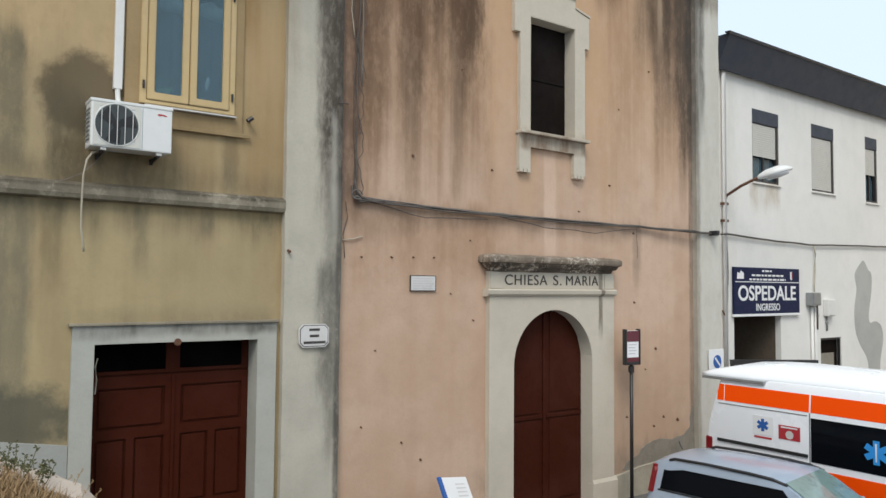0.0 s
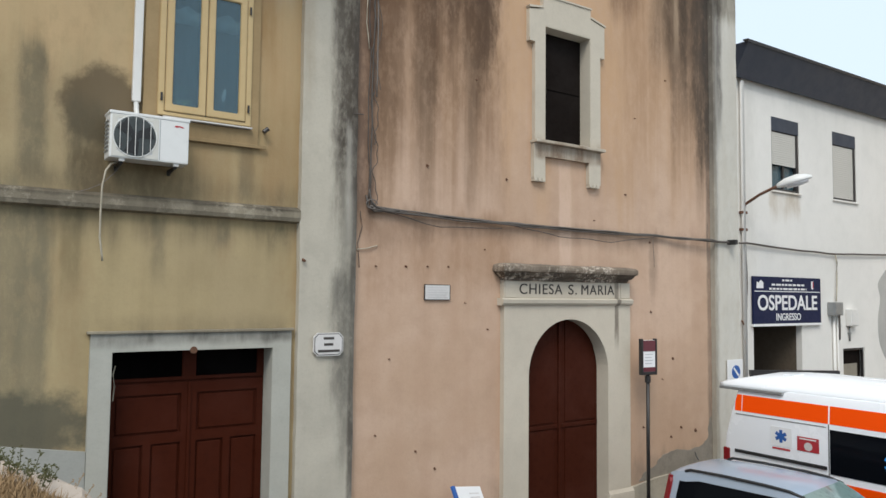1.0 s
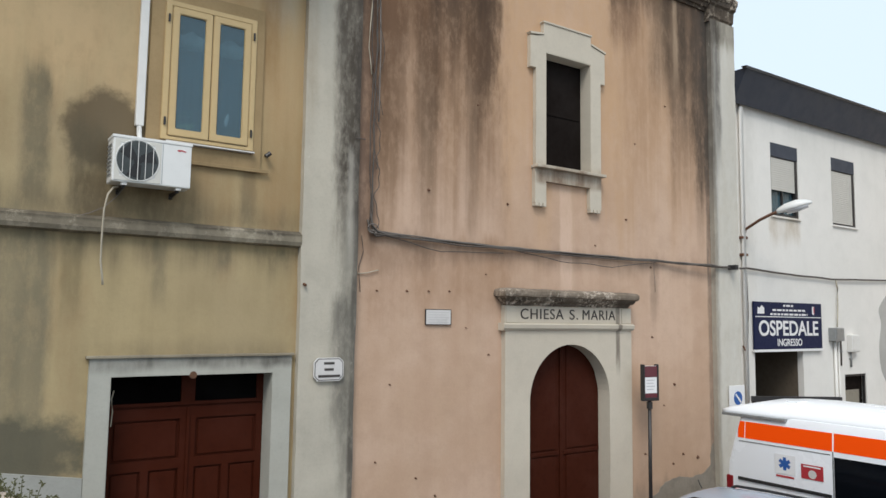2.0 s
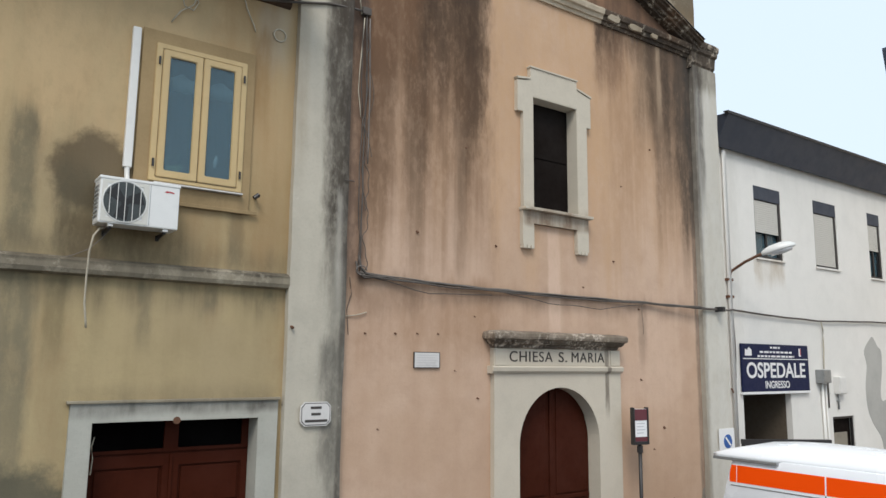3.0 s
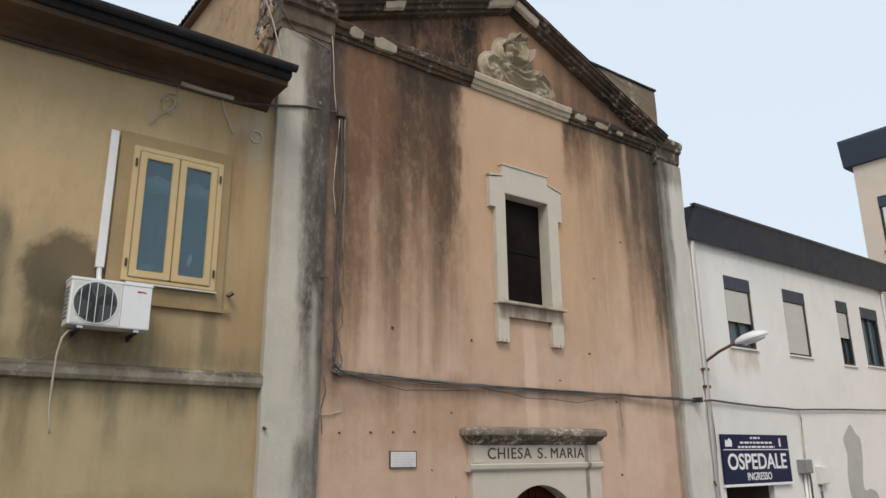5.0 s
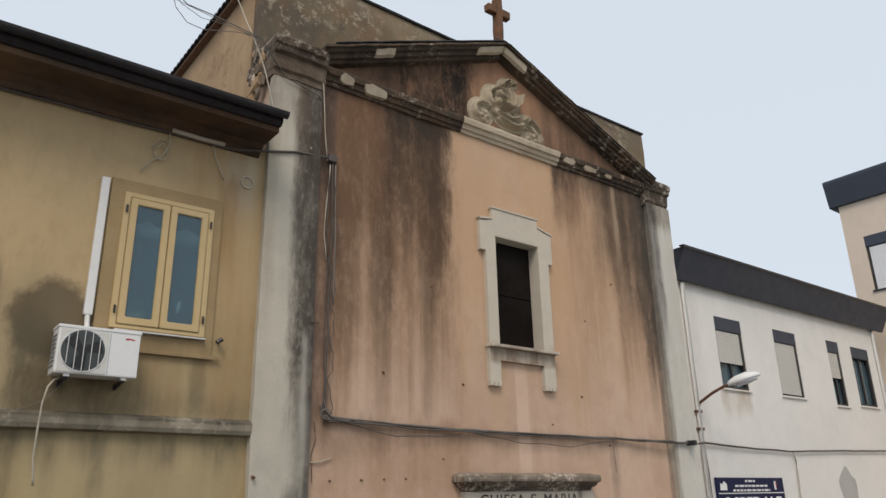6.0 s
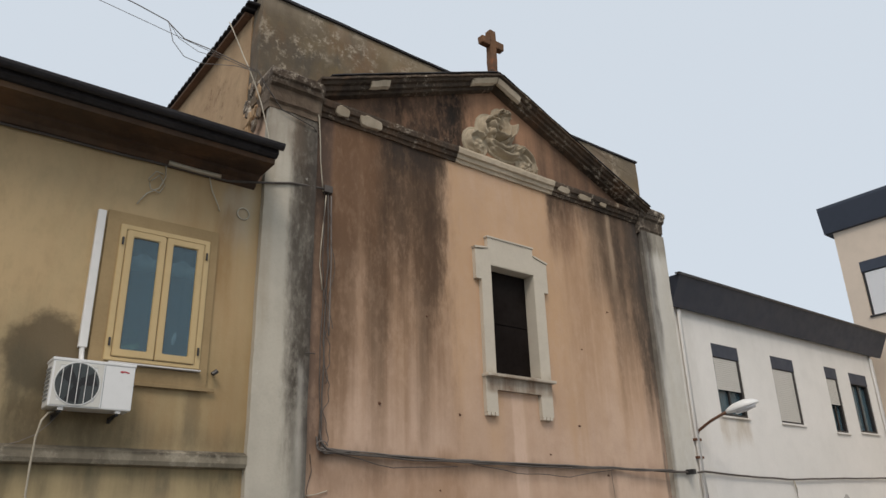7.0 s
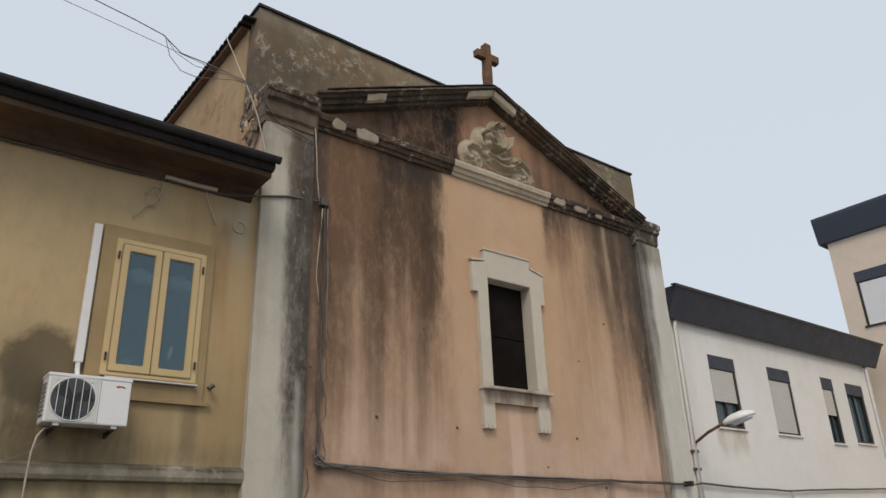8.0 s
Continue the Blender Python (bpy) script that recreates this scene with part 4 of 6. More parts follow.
for x0, x1 in ((GX0 + 0.005, MX - 0.012), (MX + 0.012, GX1 - 0.005)):
    bm = fresh()
    xm = (x0 + x1) / 2
    holed(bm, x0, x1, GD, GD + 0.029, 0.03, 2.81, [(x0 + 0.09, xm - 0.05, 0.2, 1.05), (xm + 0.05, x1 - 0.09, 0.2, 1.05), (x0 + 0.09, xm - 0.05, 1.17, 2.04), (xm + 0.05, x1 - 0.09, 1.17, 2.04), (x0 + 0.09, x1 - 0.09, 2.17, 2.66)], 0.006)
    part("door_frame", bm, red_wood, garage)
    for a, b, c, d in ((x0 + 0.11, xm - 0.07, 0.22, 1.03), (xm + 0.07, x1 - 0.11, 0.22, 1.03), (x0 + 0.11, xm - 0.07, 1.19, 2.02), (xm + 0.07, x1 - 0.11, 1.19, 2.02), (x0 + 0.12, x1 - 0.12, 2.19, 2.64)):
        bm = fresh()
        prism(bm, [(a, c), (b, c), (b, d), (a, d)], 'y', GD + 0.012, GD + 0.0295)
        bmesh.ops.bevel(bm, geom=list(bm.edges), offset=0.012, segments=1, affect='EDGES')
        part("panel", bm, red_wood, garage)
bm = fresh()
box(bm, MX - 0.02, MX + 0.02, GD - 0.02, GD - 0.001, 0.03, 2.81, 0.006)
part("astragal", bm, red_wood, garage)
bm = fresh()
holed(bm, GX0, GX1, GD, GD + 0.05, 2.831, GZ, [(GX0 + 0.03, 2.69, 2.875, GZ - 0.012), (2.87, GX1 - 0.10, 2.875, GZ - 0.012)], 0.005)
part("transom_frame", bm, red_wood, house)
for x0, x1 in ((GX0 + 0.031, 2.689), (2.871, GX1 - 0.101)):
    # matte black sheets; the darkness of the transom openings is in their colour
    part("transom_pane", box(fresh(), x0, x1, GD + 0.02, GD + 0.03, 2.876, GZ - 0.013), painted("unlit_void_black", (0.0025, 0.002, 0.002), 0.9, 0.3, specular=0.0), house, "black sheet for the unlit transom opening")
bm = fresh()
tube(bm, [(1.86, GD - 0.03, 2.62), (1.87, GD - 0.05, 2.8), (1.85, GD - 0.05, 2.95), (1.88, GD - 0.02, 3.05)], 0.008, 6)
part("hanging_wire", bm, cable_pale, house)
bm = fresh()
disc(bm, (2.74, Y - 0.05, 3.235), 0.045, 'y', 0.04, 14)
part("lintel_boss", bm, rust, house)

# upper window with yellow frame
bm = fresh()
holed(bm, 2.03, 3.52, Y - 0.035, Y - 0.001, 5.93, 8.16, [(VX0, VX1, VZ0 - 0.05, VZ1)], 0.005)
part("window_casing", bm, casing_plaster, house, "ochre plaster window casing")
bm = fresh()
box(bm, 2.02, 3.63, Y - 0.06, Y - 0.036, 5.90, 5.95, 0.006)
part("apron_ledge", bm, casing_plaster, house)
bm = fresh()
box(bm, 2.26, 3.41, Y - 0.10, Y + 0.02, 6.145, 6.165, 0.005)
part("window_sill", bm, marble, house, "white marble window sill")
win = part("window_frame", holed(fresh(), VX0 - 0.03, VX1 + 0.03, Y - 0.06, Y + 0.06, VZ0 - 0.01, VZ1 + 0.02, [(VX0 + 0.05, VX1 - 0.05, VZ0 + 0.04, VZ1 - 0.05)], 0.008), window_wood, house, "yellow painted metal window frame")
for x0, x1 in ((VX0 + 0.055, 2.795), (2.805, VX1 - 0.055)):
    bm = fresh()
    w_ = 0.09
    holed(bm, x0, x1, Y - 0.075, Y - 0.02, VZ0 + 0.045, VZ1 - 0.055, [(x0 + w_, x1 - w_, VZ0 + 0.14, VZ1 - 0.145)], 0.01)
    sash = part("sash", bm, window_wood, win)
    p_ = part("pane", box(fresh(), x0 + w_ + 0.002, x1 - w_ - 0.002, Y - 0.052, Y - 0.044, VZ0 + 0.142, VZ1 - 0.147), window_glass, win)
    p_.visible_shadow = False
for x in (VX0 + 0.012, VX1 - 0.012):
    for z in (VZ0 + 0.22, VZ1 - 0.22):
        bm = fresh()
        tube(bm, [(x, Y - 0.075, z - 0.05), (x, Y - 0.075, z + 0.05)], 0.014, 8)
        part("hinge", bm, black_plastic, win)
bm = fresh()
n_ = 60
loft(bm, [[(VX0 + 0.02 + (VX1 - VX0 - 0.04) * i / n_, Y + 0.16 + 0.004 * math.sin(i * 1.1), z) for i in range(n_ + 1)] + [(VX0 + 0.02 + (VX1 - VX0 - 0.04) * i / n_, Y + 0.175 + 0.004 * math.sin(i * 1.1), z) for i in range(n_, -1, -1)] for z in (VZ0, VZ1)])
part("curtain", bm, curtain, house, "drawn blue-grey curtain behind the panes", True)
# pale strip added behind the glass to imitate a reflection in the upper panes
bm = fresh()
n_ = 48
loft(bm, [[(VX0 + 0.03 + (VX1 - VX0 - 0.06) * i / n_, Y + 0.10 + 0.012 * math.sin(i * 0.9), z + (0.035 * math.sin(i * 0.55) if z > 7.5 else 0)) for i in range(n_ + 1)] + [(VX0 + 0.03 + (VX1 - VX0 - 0.06) * i / n_, Y + 0.108 + 0.012 * math.sin(i * 0.9), z + (0.035 * math.sin(i * 0.55) if z > 7.5 else 0)) for i in range(n_, -1, -1)] for z in (7.44, 7.66)])
part("reflection_strip", bm, painted("pale_reflection_strip", (0.72, 0.74, 0.75), 0.9, 0.3, scale=5.0), house, "pale rippled strip added for the reflection in the upper panes", True)
bm = fresh()
tube(bm, [(3.045, Y + 0.03, 6.48), (3.05, Y + 0.03, 6.55), (3.065, Y + 0.03, 6.62), (3.07, Y + 0.03, 6.66)], [0.012, 0.03, 0.022, 0.006], 10)
part("window_ornament", bm, painted("white_card", (0.8, 0.82, 0.82), 0.5, 0.1), house, "small white ornament hanging behind the pane", True)
bm = fresh()
for k in range(70):
    p = Vector((rnd.uniform(2.36, 2.62), Y + rnd.uniform(0.0, 0.08), 6.31 + abs(rnd.gauss(0, 0.12))))
    u_ = Vector((rnd.uniform(-1, 1), rnd.uniform(-0.4, 0.4), rnd.uniform(-0.2, 1))).normalized() * rnd.uniform(0.03, 0.06)
    v_ = u_.cross(Vector((0, 1, 0))).normalized() * 0.014
    bm.faces.new([bm.verts.new(q) for q in (p, p + u_ * 0.5 + v_, p + u_, p + u_ * 0.5 - v_)])
part("window_plant", bm, painted("indoor_leaf", (0.30, 0.46, 0.22), 0.6, 0.4), house, "small green plant behind the lower pane")
bm = fresh()
tube(bm, [(3.60, Y, 6.16), (3.60, Y - 0.09, 6.16)], 0.022, 8)
tube(bm, [(3.57, Y - 0.09, 6.13), (3.63, Y - 0.10, 6.18)], 0.03, 8)
part("shutter_hook", bm, dark_metal, house, "small black shutter catch")
bm = fresh()
for a in range(20):
    t0, t1 = a * math.tau / 20, (a + 1) * math.tau / 20
    tube(bm, [(3.86 + 0.09 * math.cos(t0), Y - 0.01, 8.55 + 0.09 * math.sin(t0)), (3.86 + 0.09 * math.cos(t1), Y - 0.01, 8.55 + 0.09 * math.sin(t1))], 0.012, 6)
part("wall_ring", bm, cable_pale, house)

# ---------------------------------------------------------------- air conditioner
ac = thing("air_conditioner", "white outdoor air conditioner unit on wall brackets", "air conditioner", (2.05, 9.2, 5.5))
AX0, AX1, AZ0, AZ1, AY = 1.605, 2.51, 5.525, 6.075, 9.205
bm = fresh()
box(bm, AX0, AX1, AY, AY + 0.31, AZ0, AZ1, 0.018)
part("casing", bm, white_metal, ac)
part("top_cover", box(fresh(), AX0 - 0.008, AX1 + 0.008, AY - 0.008, AY + 0.318, AZ1 - 0.03, AZ1 + 0.006, 0.008), white_metal, ac)
FX, FZ, FR = 1.885, 5.795, 0.235
# no real recess: a dark disc carries the fan opening's shade in its colour
bm = fresh()
disc(bm, (FX, AY - 0.004, FZ), FR, 'y', 0.008, 40)
part("fan_opening", bm, fan_grey, ac, "dark disc coloured as the shaded fan opening")
for k in range(3):
    a = k * math.tau / 3 + 0.4
    c, s_ = math.cos(a), math.sin(a)
    pr = [(0.03, -0.03), (0.2, -0.10), (0.21, 0.06), (0.05, 0.05)]
    part("fan_blade", prism(fresh(), [(FX + u * c - v * s_, FZ + u * s_ + v * c) for u, v in pr], 'y', AY - 0.012 - 0.0006 * k, AY - 0.009), black_plastic, ac)
bm = fresh()
disc(bm, (FX, AY - 0.0165, FZ), 0.05, 'y', 0.005, 16)
part("fan_hub", bm, black_plastic, ac)
bm = fresh()
for r in [0.04 + 0.02 * k for k in range(10)]:
    ring = [(FX + r * math.cos(a), AY - 0.022, FZ + r * math.sin(a)) for a in [i * math.tau / 32 for i in range(33)]]
    tube(bm, ring, 0.001, 4, False)
part("guard_rings", bm, dark_metal, ac)
bm = fresh()
for k in range(-2, 3):
    x = FX + k * 0.085
    h = math.sqrt(max(0.0, FR * FR - (x - FX) ** 2))
    tube(bm, [(x, AY - 0.026, FZ - h), (x, AY - 0.026, FZ + h)], 0.0045, 6)
part("fan_guard", bm, white_plastic, ac, "thin wire fan guard")
bm = fresh()
ring = [(FX + 0.245 * math.cos(a), AY - 0.008, FZ + 0.245 * math.sin(a)) for a in [i * math.tau / 40 for i in range(41)]]
tube(bm, ring, 0.006, 6, False)
part("fan_ring", bm, white_metal, ac)
part("fan_panel", holed(fresh(), AX0 + 0.025, 2.15, AY - 0.006, AY - 0.0005, AZ0 + 0.02, AZ1 - 0.04, [(FX - 0.2, FX + 0.2, FZ - 0.2, FZ + 0.2)]), painted("aged_white_panel", (0.60, 0.585, 0.53), 0.45, 0.12), ac, "slightly yellowed fan panel")
part("panel_seam", box(fresh(), 2.165, 2.171, AY - 0.002, AY + 0.001, AZ0 + 0.02, AZ1 - 0.04), grey_metal, ac)
part("badge", prism(fresh(), [(2.33, 5.975), (2.36, 5.965), (2.39, 5.975), (2.43, 5.965), (2.45, 5.975), (2.40, 5.99), (2.35, 5.99)], 'y', AY - 0.003, AY + 0.001), sign_red, ac, "small red badge")
for k in range(8):
    z = AZ0 + 0.08 + k * 0.05
    part("side_grille_bar", box(fresh(), AX0 - 0.012, AX0 - 0.001, AY + 0.05, AY + 0.27, z, z + 0.02, 0.003), grey_metal, ac)
for x in (1.75, 2.37):
    bm = fresh()
    box(bm, x - 0.02, x + 0.02, AY + 0.06, Y - 0.001, AZ0 - 0.055, AZ0 - 0.031, 0.004)
    box(bm, x - 0.02, x + 0.02, Y - 0.03, Y - 0.001, AZ0 - 0.10, AZ0 - 0.056, 0.004)
    tube(bm, [(x, AY + 0.12, AZ0 - 0.05), (x, Y - 0.02, AZ0 - 0.09)], 0.013, 6)
    part("bracket", bm, dark_metal, ac, "dark steel wall bracket")
    part("rubber_foot", box(fresh(), x - 0.03, x + 0.03, AY + 0.02, AY + 0.08, AZ0 - 0.03, AZ0 + 0.002), white_plastic, ac)

trunk = thing("pipe_trunking", "white plastic pipe trunking running up the ochre wall", "pipe cover", (1.95, 9.6, 6.1))
bm = fresh()
box(bm, 1.90, 2.0, Y - 0.075, Y - 0.001, 6.30, 8.12, 0.012)
part("cover", bm, white_plastic, trunk)
bm = fresh()
tube(bm, [(1.95, Y - 0.04, 6.30), (1.955, Y - 0.05, 6.2), (1.96, Y - 0.08, 6.1), (1.965, Y - 0.12, 6.05)], 0.03, 8)
part("pipe", bm, white_plastic, trunk)
hose = thing("drain_hose", "pale drain hose hanging from the air conditioner", "hose", (1.62, 9.3, 4.4))
bm = fresh()
tube(bm, [(1.74, 9.4, 5.50), (1.66, 9.35, 5.47), (1.60, 9.33, 5.38), (1.57, 9.34, 5.2), (1.565, 9.36, 4.9), (1.57, 9.38, 4.6), (1.60, 9.39, 4.4), (1.61, 9.4, 4.32)], 0.012, 8)
part("hose", bm, cable_pale, hose, smooth=True)
wire = thing("loose_wire", "thin grey wire drooping across the ochre wall", "wire", (1.4, 9.58, 5.1))
bm = fresh()
tube(bm, [(1.8, 9.45, 5.5), (1.72, 9.5, 5.38), (1.6, 9.55, 5.25), (1.45, 9.57, 5.17), (1.25, 9.57, 5.10), (1.1, 9.575, 5.04)], 0.005, 6)
part("strand", bm, cable_grey, wire, smooth=True)


# ---------------------------------------------------------------- hospital
HY = 10.3
hosp = thing("hospital_building", "two-storey white rendered hospital with dark grey roof fascia", "hospital", (20, 10.3, 0))
WINS = [(16.70, 17.90, 6.60, 8.42, 0.58), (19.50, 20.70, 6.60, 8.42, 1.0), (22.52, 23.26, 6.52, 8.45, 0.50), (24.05, 25.23, 6.60, 8.42, 0.0)]
DX0, DX1, DZ = 15.85, 17.88, 3.32
HX0, HX1, HZ0, HZ1 = 19.82, 20.93, 1.2, 2.66
bm = fresh()
holed(bm, 14.16, 25.9, HY, HY + 0.15, 0, 9.2, [w[:4] for w in WINS] + [(DX0, DX1, -1, DZ), (HX0, HX1, HZ0, HZ1)])
part("front_wall", bm, white_plaster, hosp, "white rendered wall")
part("end_wall", box(fresh(), 25.5, 25.9, HY + 0.151, 20, 0, 9.2), white_plaster, hosp)
bm = fresh()
prism(bm, [(HY - 0.02, 9.14), (HY - 0.14, 9.10), (HY - 0.5, 9.80), (HY - 0.46, 9.83), (HY + 9.5, 9.83), (HY + 9.5, 9.2), (HY - 0.02, 9.2)], 'x', 15.05, 26.35)
part("roof_fascia", bm, fascia_metal, hosp, "dark grey sloping metal roof fascia")
bm = fresh()
prism(bm, [(HY - 0.53, 9.79), (HY - 0.53, 9.86), (HY - 0.40, 9.87), (HY - 0.40, 9.835)], 'x', 15.0, 26.4)
part("fascia_cap", bm, dark_metal, hosp)
for a, b, c, d, drop in WINS:
    w = part("window_frame", holed(fresh(), a, b, HY + 0.02, HY + 0.10, c, d - 0.342, [(a + 0.05, b - 0.10, c + 0.06, d - 0.36)], 0.005), dark_metal, hosp, "dark metal window frame")
    part("shutter_box", box(fresh(), a, b, HY + 0.005, HY + 0.10, d - 0.34, d - 0.002, 0.006), fascia_metal, w, "grey shutter box")
    h = (d - 0.36 - c) * drop
    k = 0
    z = d - 0.362
    while z - 0.055 > d - 0.36 - h and h > 0:
        part("shutter_slat", box(fresh(), a + 0.052, b - 0.102, HY + 0.035, HY + 0.05, max(z - 0.05, c + 0.061), z, 0.004), shutter_beige, w)
        z -= 0.054
    if drop < 0.95:
        m_ = (a + b) / 2
        part("mullion", box(fresh(), m_ - 0.04, m_ + 0.02, HY + 0.06, HY + 0.11, c + 0.061, d - 0.361, 0.005), dark_metal, w)
        g_ = part("pane", box(fresh(), a + 0.052, b - 0.102, HY + 0.115, HY + 0.123, c + 0.061, d - 0.361), window_glass, w)
        g_.visible_shadow = False
        # dark sheet close behind the glass, coloured for the unlit room
        part("dark_interior", box(fresh(), a, b, HY + 0.13, HY + 0.149, c, d), dark_panel, w)
    else:
        part("dark_interior", box(fresh(), a, b, HY + 0.11, HY + 0.13, c, d), dark_panel, w)
    part("window_sill", box(fresh(), a - 0.04, b + 0.04, HY - 0.05, HY - 0.001, c - 0.05, c - 0.004, 0.006), white_plaster, w)
# passage behind the entrance
bm = fresh()
box(bm, DX0 - 0.02, DX0 - 0.001, HY + 0.151, HY + 3, 0, DZ)
box(bm, DX1 + 0.001, DX1 + 0.02, HY + 0.151, HY + 3, 0, DZ)
box(bm, DX0, DX1, HY + 3.0, HY + 3.1, 0, DZ)
box(bm, DX0, DX1, HY + 0.151, HY + 3.0, DZ + 0.001, DZ + 0.08)
part("entrance_passage", bm, room_dark, hosp, "dim entrance passage")
part("hatch_frame", holed(fresh(), HX0, HX1, HY + 0.03, HY + 0.1, HZ0, HZ1, [(HX0 + 0.06, HX1 - 0.04, HZ0 + 0.04, HZ1 - 0.06)], 0.004), dark_metal, hosp)
part("hatch_board", box(fresh(), HX0 + 0.061, HX1 - 0.22, HY + 0.101, HY + 0.115, HZ0, HZ1 - 0.42), painted("dim_beige_board", (0.25, 0.225, 0.18), 0.8, 0.25), hosp)
# dark sheet in place of the unlit space behind the hatch
part("hatch_back", box(fresh(), HX0, HX1, HY + 0.13, HY + 0.149, HZ0, HZ1), dark_panel, hosp)
# cement repair on the wall
bm = fresh()
cs = [(22.1, 4.72), (22.3, 4.80), (22.55, 4.55), (22.75, 4.4), (22.72, 3.9), (22.55, 3.3), (22.6, 3.02), (22.95, 3.05), (23.3, 2.9), (23.4, 2.5), (23.2, 1.9), (23.1, 1.1), (22.5, 1.0), (22.45, 1.9), (22.0, 2.4), (21.75, 2.8), (21.7, 3.4), (21.85, 4.0), (21.75, 4.4)]
fine = []
for i in range(len(cs)):
    p0, p1, p2, p3 = [Vector(cs[(i + j) % len(cs)]) for j in (-1, 0, 1, 2)]
    for t in (0, 0.25, 0.5, 0.75):
        fine.append(0.5 * ((2 * p1) + (p2 - p0) * t + (2 * p0 - 5 * p1 + 4 * p2 - p3) * t * t + (3 * p1 - p0 - 3 * p2 + p3) * t ** 3))
prism(bm, [tuple(p) for p in fine], 'y', HY - 0.006, HY - 0.0005)
part("cement_repair", bm, filler_plaster, hosp, "grey smear of cement repair on the wall")
# drainpipe at the corner and the far end
for x, z0, z1 in ((15.42, 0, 9.15), (25.72, 0, 9.1)):
    bm = fresh()
    tube(bm, [(x, HY - 0.07, z0), (x, HY - 0.07, z1 - 0.1), (x, HY - 0.02, z1)], 0.05, 10)
    part("drainpipe", bm, white_plastic, hosp, "white drainpipe", True)

# big blue hospital sign
hs = thing("hospital_sign", "navy blue hospital entrance sign with white lettering", "sign", (17.2, 10.2, 3.3))
part("panel", box(fresh(), 15.76, 18.66, HY - 0.07, HY - 0.02, 3.36, 4.48, 0.008), sign_blue, hs)
part("edge_strip", box(fresh(), 15.74, 18.68, HY - 0.08, HY - 0.005, 3.30, 3.358, 0.006), sign_white, hs)
lettering("lettering", "OSPEDALE", 0.5, sign_white, hs, pose(17.2, HY - 0.073, 3.84, 90, 0, 0), 2.55, 0.003, 1.0, "white capital letters", 0.009)
lettering("lettering", "INGRESSO", 0.24, sign_white, hs, pose(17.2, HY - 0.073, 3.51, 90, 0, 0), 1.05, 0.003, 1.0, "", 0.003)
part("rule", box(fresh(), 15.8, 18.62, HY - 0.074, HY - 0.0705, 4.12, 4.14), sign_white, hs)
for x0, x1, z in ((16.95, 17.4, 4.40), (16.5, 17.9, 4.29), (16.4, 18.0, 4.19)):
    k = x0
    while k < x1:
        w_ = rnd.uniform(0.08, 0.2)
        part("print_bar", box(fresh(), k, min(k + w_, x1), HY - 0.073, HY - 0.0705, z - 0.02, z + 0.025), sign_white, hs)
        k += w_ + 0.04
part("emblem", prism(fresh(), [(15.88, 4.2), (16.16, 4.2), (16.16, 4.34), (16.05, 4.40), (15.98, 4.33), (15.9, 4.36)], 'y', HY - 0.073, HY - 0.0705), sign_white, hs)
part("emblem", prism(fresh(), [(18.22, 4.22), (18.27, 4.19), (18.32, 4.22), (18.32, 4.40), (18.22, 4.40)], 'y', HY - 0.073, HY - 0.0705), sign_white, hs)
part("emblem_stripe", box(fresh(), 18.285, 18.319, HY - 0.0755, HY - 0.0732, 4.23, 4.39), sign_red, hs)

# boxes, conduits and no-parking plate on the hospital wall
for x0, x1, z0, z1, d, m, nm, lb in ((19.08, 19.5, 3.54, 3.88, 0.2, grey_metal, "meter_box", "grey metal junction box on the white wall"), (19.98, 20.36, 3.25, 3.70, 0.15, white_plastic, "junction_box", "pale plastic junction box on the white wall")):
    t_ = thing(nm, lb, "box", ((x0 + x1) / 2, HY, z0))
    part("body", box(fresh(), x0, x1, HY - d, HY - 0.001, z0, z1, 0.02), m, t_)
    part("lid", box(fresh(), x0 + 0.03, x1 - 0.03, HY - d - 0.012, HY - d - 0.001, z0 + 0.03, z1 - 0.03, 0.005), m, t_)
for x0, z0, z1, r, m in ((19.30, 0, 3.52, 0.038, white_plastic), (19.50, 0, 3.52, 0.022, white_plastic), (19.62, 2.9, 3.6, 0.02, cable_black), (20.1, 2.85, 3.25, 0.025, grey_metal)):
    t_ = thing("conduit", "vertical conduit pipe on the white wall", "pipe", (x0, HY, z0))
    bm = fresh()
    tube(bm, [(x0, HY - r - 0.01, z0), (x0 + 0.01, HY - r - 0.012, (z0 + z1) / 2), (x0, HY - r - 0.01, z1)], r, 8)
    part("pipe", bm, m, t_, smooth=True)
    part("clip", box(fresh(), x0 - r - 0.02, x0 + r + 0.02, HY - 2 * r - 0.02, HY - 0.001, (z0 + z1) / 2, (z0 + z1) / 2 + 0.03, 0.004), grey_metal, t_)
np_ = thing("no_parking_plate", "white no-parking plate with a blue disc", "sign", (13.88, 9.45, 1.8))
part("plate", box(fresh(), 13.62, 14.14, 9.445, 9.465, 2.22, 2.68, 0.006), sign_white, np_)
bm = fresh()
disc(bm, (13.90, 9.441, 2.42), 0.14, 'y', 0.006, 28)
part("disc", bm, road_blue, np_)
part("slash", prism(fresh(), [(13.80, 2.49), (13.83, 2.52), (14.0, 2.35), (13.97, 2.32)], 'y', 9.434, 9.4375), sign_white, np_)
gate = thing("entrance_barrier", "dark metal entrance barrier frame", "barrier", (15.7, 9.2, 0))
for x, y in ((14.88, 9.70), (16.46, 8.70)):
    part("post", box(fresh(), x - 0.05, x + 0.05, y - 0.05, y + 0.05, 0, 2.28, 0.008), dark_metal, gate)
part("beam", prism(fresh(), [(14.80, 9.69), (16.47, 8.63), (16.53, 8.72), (14.86, 9.78)], 'z', 2.281, 2.39), dark_metal, gate)

